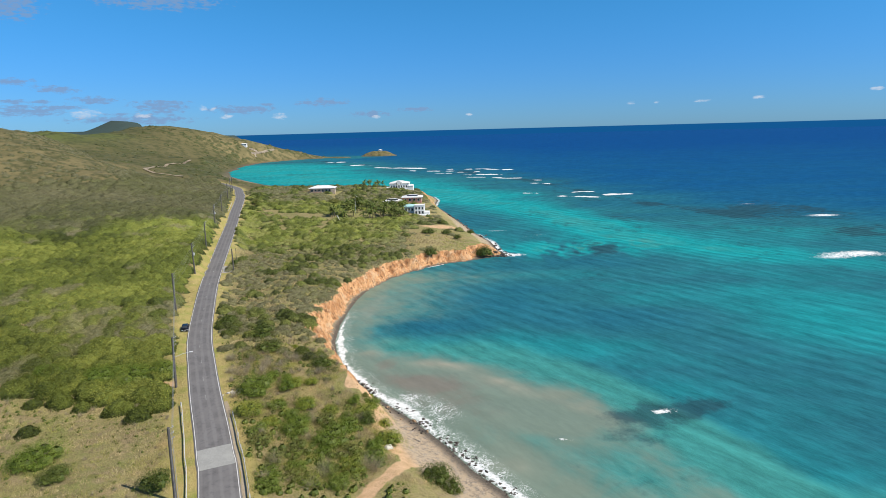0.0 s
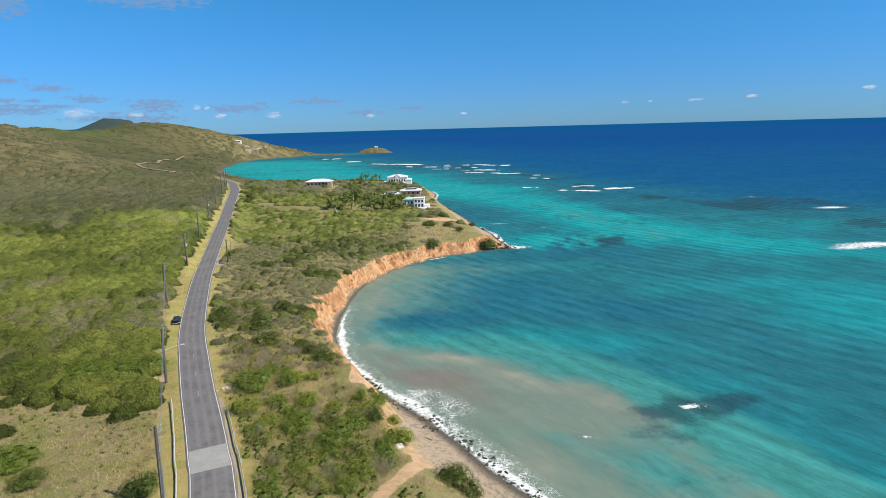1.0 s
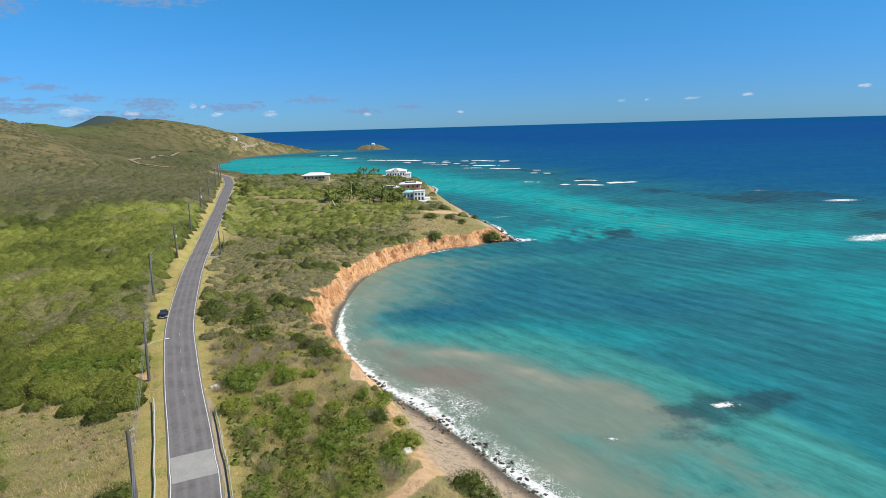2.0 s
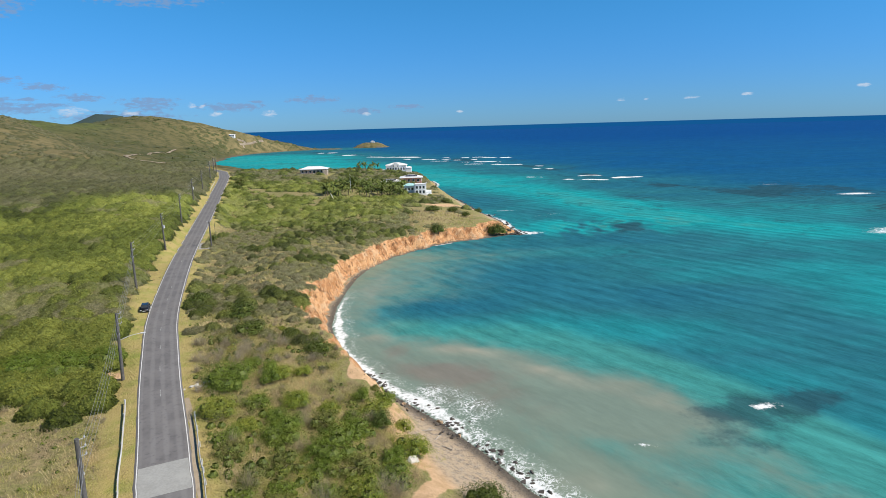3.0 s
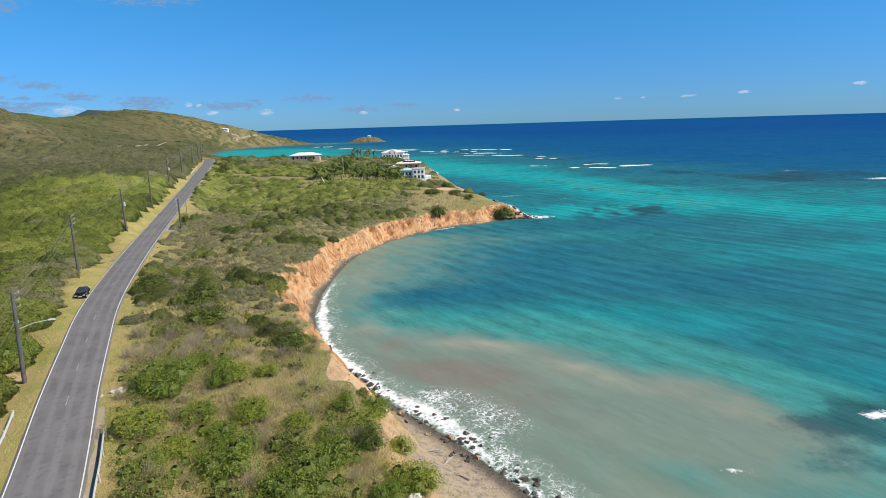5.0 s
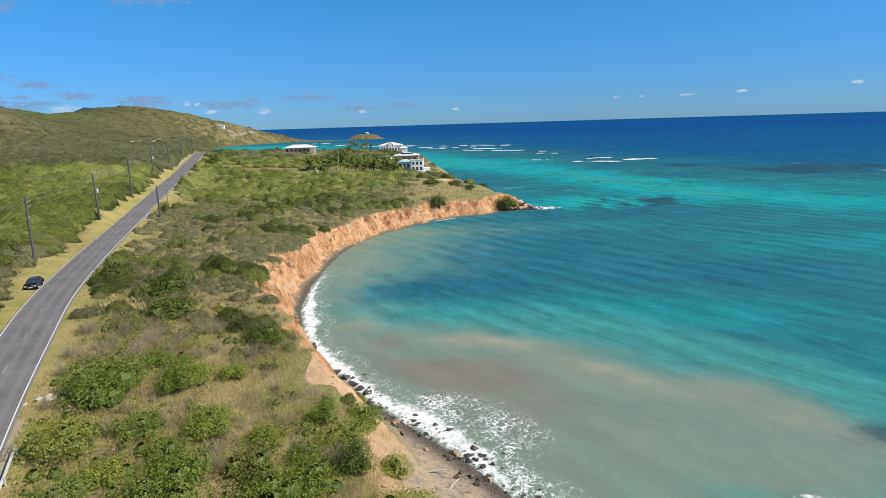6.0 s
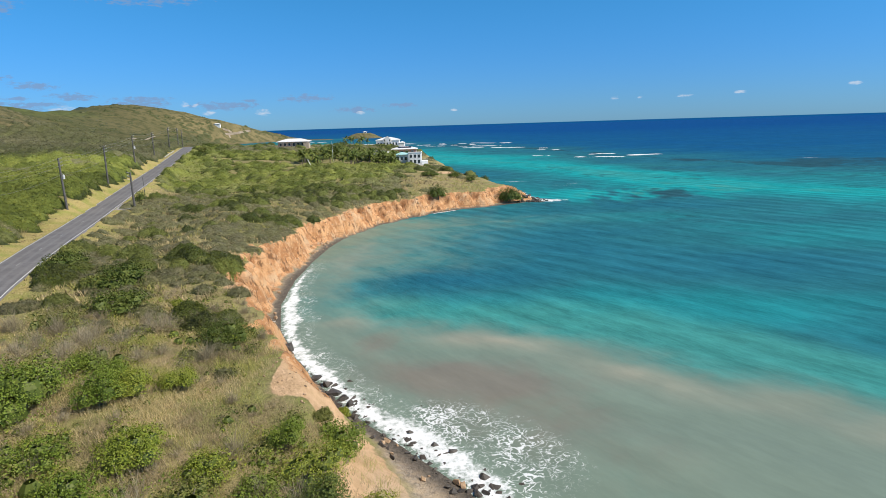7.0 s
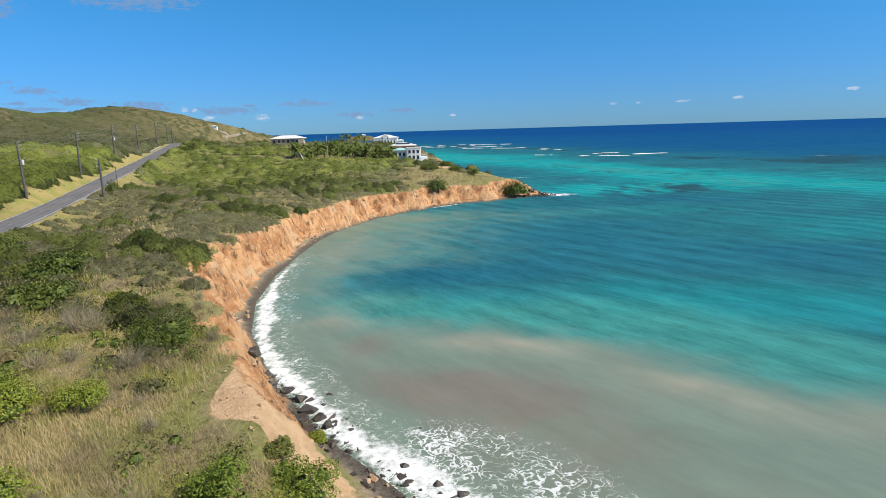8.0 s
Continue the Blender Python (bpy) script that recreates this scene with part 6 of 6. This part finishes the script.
def window_east(house, wall_x, y, z, w, h):
    bm = bmesh.new()
    for a, b, c, d in ((y - w / 2 - 0.09, y - w / 2, z - 0.09, z + h + 0.09), (y + w / 2, y + w / 2 + 0.09, z - 0.09, z + h + 0.09), (y - w / 2, y + w / 2, z - 0.09, z), (y - w / 2, y + w / 2, z + h, z + h + 0.09)):
        box(bm, wall_x - 0.05, wall_x + 0.10, a, b, c, d)
    win = part("window", bm, WHITE, house)
    bm = bmesh.new()
    box(bm, wall_x - 0.02, wall_x + 0.03, y - w / 2, y + w / 2, z, z + h)
    part("pane", bm, GLASS, win, "dark window pane")


def hip_roof(house, x0, x1, y0, y1, z, rise, mat, over=0.7, label="", ridge=None):
    """A hipped roof with a fascia."""
    x0, x1, y0, y1 = x0 - over, x1 + over, y0 - over, y1 + over
    inset = min(x1 - x0, y1 - y0) / 2 if ridge is None else ridge
    bm = bmesh.new()
    base = [bm.verts.new(v) for v in ((x0, y0, z), (x1, y0, z), (x1, y1, z), (x0, y1, z))]
    eave = [bm.verts.new(v.co + Vector((0, 0, 0.22))) for v in base]
    ym = (y0 + y1) / 2
    if x1 - x0 > y1 - y0:
        r = [bm.verts.new((x0 + inset, ym, z + rise)), bm.verts.new((x1 - inset, ym, z + rise))]
        tops = ((0, 1, r[1], r[0]), (1, 2, r[1]), (2, 3, r[0], r[1]), (3, 0, r[0]))
    else:
        xm = (x0 + x1) / 2
        r = [bm.verts.new((xm, y0 + inset, z + rise)), bm.verts.new((xm, y1 - inset, z + rise))]
        tops = ((0, 1, r[0]), (1, 2, r[1], r[0]), (2, 3, r[1]), (3, 0, r[0], r[1]))
    bm.faces.new(base[::-1])
    for j in range(4):
        bm.faces.new((base[j], base[(j + 1) % 4], eave[(j + 1) % 4], eave[j]))
    for a, b, *rest in tops:
        bm.faces.new((eave[a], eave[b], *rest))
    bmesh.ops.recalc_face_normals(bm, faces=bm.faces)
    return part("roof", bm, mat, house, label)


def panels(house, x0, y0, z, nx, slope):
    for k in range(nx):
        bm = bmesh.new()
        box(bm, -0.5, 0.5, -0.85, 0.85, 0, 0.05)
        bm.transform(Matrix.Translation((x0 + 1.06 * k, y0, z)) @ Matrix.Rotation(slope, 4, "X"))
        part("solar_panel", bm, PANEL, house, "dark blue solar panel")


def railing(house, x0, x1, y, z):
    bm = bmesh.new()
    box(bm, x0, x1, y - 0.04, y + 0.04, z + 0.92, z + 1.0)
    n = max(2, int((x1 - x0) / 0.6))
    for k in range(n + 1):
        xx = x0 + (x1 - x0) * k / n
        box(bm, xx - 0.04, xx + 0.04, y - 0.03, y + 0.03, z, z + 0.92)
    part("railing", bm, WHITE, house, "white terrace railing")


def long_house():
    z = 15.2
    h = tagged(new("long_house"), "long stone house with a white hipped roof on bare ground", "house")
    wall_block(h, "wall", -98, -80.6, 436, 445, z - 2, z + 3.4, STONE, "warm rubble stone wall")
    hip_roof(h, -98, -80.6, 436, 445, z + 3.4, 1.9, ROOF_WHITE, 0.9, "white painted hipped roof")
    for k in range(6):
        window_in(h, 436, -96.4 + 2.6 * k, z + 0.9 + (0.3 if k % 3 else 0.0), 1.3, 1.5 if k % 3 else 1.8)
    wall_block(h, "annexe", -82.6, -79.4, 434.4, 436, z - 2, z + 2.8, STONE, "sunlit stone stair block")
    wall_block(h, "terrace", -100, -79, 432.5, 434.3, z - 2.5, z + 0.1, STONE, "low stone terrace")
    for k in range(3):
        window_east(h, -80.6, 438.2 + 2.4 * k, z + 1.0, 1.2, 1.5)


def shore_villa():
    z = 7.4
    h = tagged(new("shore_villa"), "white flat-roofed two-storey villa above the east shore", "house")
    wall_block(h, "wall", -18.4, -12.0, 364, 373, z - 2, z + 5.9, WHITE)
    wall_block(h, "parapet", -18.6, -11.8, 363.8, 364.1, z + 5.9, z + 6.4, WHITE)
    wall_block(h, "parapet", -12.1, -11.8, 364.1, 373, z + 5.9, z + 6.4, WHITE)
    wall_block(h, "wing", -25.0, -18.4, 368, 376, z - 1, z + 4.9, WHITE, "white stucco side wing")
    hip_roof(h, -25.0, -18.4, 368, 376, z + 4.9, 1.3, ROOF_AQUA, 0.5, "pale turquoise hipped roof")
    wall_block(h, "terrace", -12.0, -9.0, 363.2, 369, z - 2.5, z + 2.0, WHITE, "white seaside terrace wall")
    wall_block(h, "terrace", -18.6, -9.0, 361.2, 363.2, z - 2.5, z + 0.7, WHITE, "low white terrace wall")
    railing(h, -12.0, -9.0, 363.3, z + 2.0)
    for x in (-17.1, -15.2, -13.3):
        window_in(h, 364, x, z + 3.6, 1.1, 1.5)
    for x in (-17.1, -15.2, -13.3):
        window_in(h, 364, x, z + 0.9, 1.2, 1.7)
    for x in (-23.6, -21.7, -19.8):
        window_in(h, 368, x, z + 2.4, 1.1, 1.5)
    for y in (366.0, 368.6, 371.2):
        window_east(h, -12.0, y, z + 3.6, 1.2, 1.5)


def solar_villa():
    z = 8.7
    h = tagged(new("solar_villa"), "white and pink hillside villa with solar panels on low roofs", "house")
    wall_block(h, "wall", -41, -29, 404, 412, z - 2, z + 2.9, WHITE)
    hip_roof(h, -41, -29, 404, 412, z + 2.9, 1.5, ROOF_WHITE, 0.8, "white low hipped roof")
    panels(h, -38.2, 405.6, z + 4.02, 7, radians(17))
    for x in (-39, -36, -33, -30.5):
        window_in(h, 404, x, z + 0.9, 1.3, 1.5)
    wall_block(h, "wall", -28.5, -15.5, 409, 418, z - 2, z + 4.6, PINK, "salmon pink stucco wall")
    hip_roof(h, -28.5, -15.5, 409, 418, z + 4.6, 1.7, ROOF_WHITE, 0.9, "white low hipped roof")
    panels(h, -25.0, 410.8, z + 5.85, 7, radians(17))
    for x in (-26.5, -23.5, -20.5, -17.5):
        window_in(h, 409, x, z + 2.2, 1.3, 1.6)
    for y in (411, 413.6, 416):
        window_east(h, -15.5, y, z + 2.2, 1.2, 1.6)
    wall_block(h, "garden_wall", -48, -41.5, 402.5, 403.1, z - 1.5, z + 1.0, WHITE, "white curved garden wall")


def knoll_villa():
    z = 12.6
    h = tagged(new("knoll_villa"), "large white villa with arched centre on the knoll", "house")
    wall_block(h, "wall", -43.5, -28, 480, 490, z - 3, z + 4.2, WHITE)
    hip_roof(h, -43.5, -28, 480, 490, z + 4.2, 2.0, ROOF_WHITE, 0.5, "white hipped roof", ridge=6.2)
    wall_block(h, "wing", -28, -24.5, 478, 487, z - 3, z + 2.2, WHITE, "white sloping side wing")
    hip_roof(h, -28, -24.5, 478, 487, z + 2.2, 1.0, ROOF_WHITE, 0.3, "white hipped roof")
    wall_block(h, "wing", -46, -43.5, 473, 481, z - 3, z + 1.4, WHITE, "low white front wing")
    wall_block(h, "gable", -38.6, -33.4, 478.8, 480, z + 3.2, z + 5.4, WHITE, "white arched gable front")
    bm = bmesh.new()
    rod(bm, (-36, 478.7, z + 5.0), (-36, 481.5, z + 5.0), 1.7, 1.7, 20)
    part("arch", bm, ROOF_WHITE, h, "white rounded arch top")
    for x in (-37.6, -36, -34.4):
        window_in(h, 478.8, x, z + 3.5, 1.0, 1.6)
    for x in (-42, -40, -38, -36, -34, -32, -30):
        window_in(h, 480, x, z + 0.8, 1.1, 1.8)
    railing(h, -43, -29, 477.4, z + 0.1)
    wall_block(h, "terrace", -43.4, -28.2, 477.2, 480, z - 3, z + 0.1, WHITE, "white terrace")


def hill_house():
    x, y = -408, 1233
    z = height(x, y)
    h = tagged(new("hill_house"), "small white house on the slope of the far headland", "house")
    wall_block(h, "wall", x - 5.5, x + 5.5, y - 3, y + 3, z - 4, z + 3.0, WHITE)
    hip_roof(h, x - 5.5, x + 5.5, y - 3, y + 3, z + 3.0, 1.6, ROOF_WHITE, 0.6, "white hipped roof")
    for k in range(4):
        window_in(h, y - 3, x - 4 + 2.6 * k, z + 0.8, 1.2, 1.5)


def islet_hut():
    x, y = ISLET[0] + 4, ISLET[1]
    z = height(x, y)
    h = tagged(new("islet_hut"), "small white domed hut on the islet's top", "hut")
    wall_block(h, "wall", x - 4, x + 4, y - 3, y + 3, z - 2, z + 2.4, WHITE)
    hip_roof(h, x - 4, x + 4, y - 3, y + 3, z + 2.4, 1.6, ROOF_WHITE, 0.5, "white roof")
    window_in(h, y - 3, x - 2, z + 0.6, 1.0, 1.2)
    window_in(h, y - 3, x + 2, z + 0.6, 1.0, 1.2)


for build in (long_house, shore_villa, solar_villa, knoll_villa, hill_house, islet_hut):
    build()


def mast(name, a, b, r, label):
    bm = bmesh.new()
    a, b = Vector(a), Vector(b)
    rod(bm, (0, 0, 0), b - a, r, r * 0.6, 8)
    rod(bm, (0, 0, -0.4), (0, 0, 0.25), r * 2.2, r * 2.0, 8)
    ob = part(name, bm, WHITE)
    ob.location = a
    return tagged(ob, label, "mast")


mast("leaning_mast", (-53, 398, height(-53, 398)), (-59.6, 398, height(-53, 398) + 6.4), 0.16, "white mast leaning over above the shade tree")
mast("thin_mast", (-53, 355, height(-53, 355)), (-53, 355, height(-53, 355) + 9.2), 0.07, "thin upright pale mast behind the garden")
mast("bent_post", (-57.9, 329.5, height(-57.9, 329.5)), (-59.6, 329.5, height(-57.9, 329.5) + 3.6), 0.2, "short leaning white post in the scrub")


# ---- palms ----
FROND = leaf_material("palm_leaf", (0.11, 0.15, 0.03), (0.15, 0.18, 0.04), (0.27, 0.27, 0.08))


def palm(x, y, high, seed):
    rng = random.Random(seed)
    top = new("coconut_palm")
    top.matrix_basis = pose(x, y, height(x, y), rng.uniform(-6, 6), rng.uniform(-6, 6), rng.uniform(0, 360))
    bm = bmesh.new()
    rod(bm, (0, 0, -0.3), (0.2, 0, high * 0.5), 0.2, 0.15, 7)
    rod(bm, (0.2, 0, high * 0.5), (0.55, 0, high), 0.15, 0.11, 7)
    part("trunk", bm, BARK, top, "slender grey palm trunk")
    bm = bmesh.new()
    length = 3.6
    prev = None
    for k in range(7):
        u = k / 6
        p = Vector((length * u, 0, 0.75 * math.sin(u * 2.2) - 1.35 * u * u))
        w = 0.5 * math.sin(min(1, u * 1.15 + 0.12) * math.pi) + 0.03
        row = [bm.verts.new(p + Vector((0, -w, -0.28 * w))), bm.verts.new(p), bm.verts.new(p + Vector((0, w, -0.28 * w)))]
        if prev:
            bm.faces.new((prev[0], row[0], row[1], prev[1]))
            bm.faces.new((prev[1], row[1], row[2], prev[2]))
        prev = row
    first = part("frond", bm, FROND, top, "arching green palm frond")
    first.matrix_basis = pose(0.55, 0, high - 0.05, 0, -10, 0)
    for k in range(1, 13):
        ob = new("frond", first.data)
        ob.parent = top
        ob.matrix_basis = pose(0.55, 0, high - 0.05 + rng.uniform(-0.1, 0.1), 0, rng.uniform(-40, 45), k * 360 / 13 + rng.uniform(-12, 12))
    return tagged(top, "coconut palm with drooping green fronds by the villas", "palm", "palm grove")


first_palm = [palm(-40, 345, 4.0, 1), palm(-33, 352, 3.2, 2), palm(-27, 348, 5.0, 3)]
rng = random.Random(77)
for k in range(70):
    x, y = rng.uniform(-64, -22), rng.uniform(338, 378)
    if k > 61:
        x, y = rng.uniform(-66, -50), rng.uniform(478, 496)
    src = first_palm[k % 3]
    copy_thing(src, pose(x, y, height(x, y), rng.uniform(-6, 6), rng.uniform(-6, 6), rng.uniform(0, 360)))

# ---- rocks and driftwood ----
BASALT = plain("wet_dark_rock", (0.045, 0.039, 0.033), (0.11, 0.094, 0.078), 2.0, 0.55, bump=0.05)
PALE_ROCK = plain("pale_limestone", (0.52, 0.49, 0.43), (0.68, 0.65, 0.58), 2.0, 0.85, bump=0.03)
TAN_ROCK = plain("tan_clay_rock", (0.36, 0.24, 0.14), (0.50, 0.35, 0.22), 2.0, 0.9, bump=0.04)


def rock_mesh(seed, mat):
    """An angular block: the hull of scattered points, with its edges worn."""
    r = random.Random(seed)
    bm = bmesh.new()
    for _ in range(11):
        v = Vector((r.gauss(0, 1), r.gauss(0, 1), r.gauss(0, 1))).normalized() * r.uniform(0.34, 0.6)
        bm.verts.new((v.x, v.y, v.z * 0.75))
    hull = bmesh.ops.convex_hull(bm, input=bm.verts)
    bmesh.ops.delete(bm, geom=[v for v in bm.verts if not v.link_faces], context="VERTS")
    bmesh.ops.bevel(bm, geom=list(bm.edges), offset=0.018, segments=1, affect="EDGES")
    me = bpy.data.meshes.new("boulder")
    bm.to_mesh(me)
    bm.free()
    me.materials.append(mat)
    return me


BOULDERS = [rock_mesh(k, BASALT) for k in range(5)]
PALE = [rock_mesh(k + 9, PALE_ROCK) for k in range(3)]
TAN = [rock_mesh(k + 19, TAN_ROCK) for k in range(3)]


def boulder(meshes, x, y, size, label, group, sink=0.25):
    ob = new("boulder", meshes[rng.randrange(len(meshes))])
    z = max(height(x, y), -0.15)
    ob.matrix_basis = pose(x, y, z + size * (0.36 - sink), rng.uniform(-20, 20), rng.uniform(-20, 20), rng.uniform(0, 360)) @ Matrix.Diagonal((size * rng.uniform(0.8, 1.3), size * rng.uniform(0.8, 1.2), size * rng.uniform(0.8, 1.15), 1))
    return tagged(ob, label, "boulder", group)


for x, y, s in ((-24.2, 140.4, 2.3), (-22.6, 138.6, 1.1), (-20.8, 137.8, 1.7), (-19.3, 136.2, 2.1), (-18.2, 134.2, 2.0), (-17.2, 132.6, 1.9), (-16.3, 131.4, 1.7), (-18.4, 132.2, 1.8), (-16.9, 129.9, 1.5), (-15.6, 128.8, 1.3), (-17.0, 136.9, 0.9), (-14.4, 131.4, 0.6), (-9.2, 130.5, 0.6), (-14.2, 127.8, 0.8), (-17.6, 130.4, 1.5), (-16.2, 127.2, 1.2), (-14.9, 126.2, 1.1), (-31.2, 178.0, 0.8), (-30.2, 172.8, 0.5)):
    boulder(BOULDERS, x - 0.9, y, 0.8 * s, "dark wet basalt boulder washed by the surf", "surf boulders")
for k in range(34):
    boulder(BOULDERS, -17.8 + rng.gauss(0, 1.1), 131.8 + rng.gauss(0, 3.2), rng.uniform(0.3, 0.9), "small dark wet rock washed by the surf", "surf stones")
for k in range(130):
    u = rng.random()
    y = 92 + 34 * u
    x = float(np.interp(y, COAST[4:10, 1], COAST[4:10, 0])) + rng.gauss(0.4, 1.1)
    boulder(BOULDERS, x, y, rng.uniform(0.25, 1.0) ** 1.2, "dark wet stone at the shingle's edge", "shore stones")
def rubble(name, spots, meshes, label):
    """Many small loose rocks as one mass: (x, y, size) each."""
    cos, faces, at = [], [], 0
    for x, y, size in spots:
        me = meshes[rng.randrange(len(meshes))]
        m = pose(x, y, height(x, y) + size * 0.1, rng.uniform(-30, 30), rng.uniform(-30, 30), rng.uniform(0, 360)) @ Matrix.Diagonal((size * rng.uniform(0.7, 1.3), size * rng.uniform(0.7, 1.2), size * rng.uniform(0.7, 1.1), 1))
        cos += [m @ v.co for v in me.vertices]
        faces += [[at + k for k in p.vertices] for p in me.polygons]
        at += len(me.vertices)
    me = bpy.data.meshes.new(name)
    me.from_pydata(cos, [], faces)
    me.materials.append(meshes[0].materials[0])
    return tagged(new(name, me), label, "rocks", kind="stuff")


def along_shore(y, k0, k1):
    return float(np.interp(y, COAST[k0:k1, 1], COAST[k0:k1, 0]))


rubble("cape_rocks", [(24 + rng.gauss(3.5, 3.4), 275.5 + rng.gauss(0, 1.7), rng.uniform(0.5, 2.0)) for k in range(60)] + [(float(np.interp(y, COAST[25:32, 1], COAST[25:32, 0])) - rng.gauss(0.2, 1.6), y, 0.5 + 2.0 * rng.random() ** 2) for y in sorted(rng.uniform(279, 425) for k in range(55))], BOULDERS, "dark rocks along the foot of the cape")
rubble("cliff_debris", [(along_shore(y, 10, 23) - rng.uniform(1.4, 4.2), y, rng.uniform(0.2, 0.9) * (1.4 if y > 200 else 1.0)) for y in sorted(rng.uniform(140, 262) for k in range(80))], TAN, "fallen clay blocks at the cliff's foot")
rubble("shore_gravel", [(along_shore(y, 4, 12) + rng.gauss(0.3, 1.0), y, rng.uniform(0.12, 0.5)) for y in np.linspace(92, 142, 420)], BOULDERS, "dark wet cobbles at the water's edge")
rubble("clay_clods", [(-19.8 + rng.gauss(0, 1.9), 125 + rng.gauss(0, 3.2), rng.uniform(0.10, 0.38)) for k in range(70)], TAN, "small clay clods on the bare spur")
for k in range(70):
    y = rng.uniform(112, 141)
    x = along_shore(y, 6, 12) - rng.uniform(0.8, 4.5)
    boulder(BOULDERS if k % 3 else TAN, x, y, rng.uniform(0.25, 0.95), "dark and brown rock on the eroded slope below the spur", "slope rocks")
boulder(PALE, -10.4, 99.4, 1.9, "pale limestone boulder in the green bushes", "pale stones")
boulder(PALE, -1.5, 97.5, 1.2, "pale limestone boulder above the shingle beach", "pale stones")
for k in range(14):
    boulder(PALE, -43.6 + rng.gauss(0, 0.8), 116.4 + rng.gauss(0, 0.8), rng.uniform(0.4, 0.95), "pale broken rock dumped beside the road", "roadside rubble")


def driftwood(x, y, length, turn):
    bm = bmesh.new()
    rod(bm, (-length / 2, 0, 0.1), (length * 0.1, 0.08, 0.16), 0.10, 0.09, 7)
    rod(bm, (length * 0.1, 0.08, 0.16), (length / 2, 0, 0.1), 0.09, 0.05, 7)
    rod(bm, (length * 0.1, 0.08, 0.16), (length * 0.3, 0.5, 0.4), 0.05, 0.02, 6)
    ob = part("driftwood_log", bm, plain_wood)
    ob.matrix_basis = pose(x, y, height(x, y) + 0.02, 0, 0, turn)
    return tagged(ob, "bleached driftwood log lying on the beach", "driftwood", "driftwood")


plain_wood = plain("bleached_driftwood", (0.36, 0.31, 0.25), (0.52, 0.47, 0.40), 3.0, 0.9)
for x, y, l, a in ((-9.4, 113.2, 3.6, 10), (-7.6, 111.2, 2.6, 60), (-28.6, 146.5, 2.4, 70), (-29.6, 150.2, 3.0, 95), (-29.8, 148.6, 1.8, 30), (-6.2, 108.5, 2.0, 140)):
    driftwood(x, y, l, a)
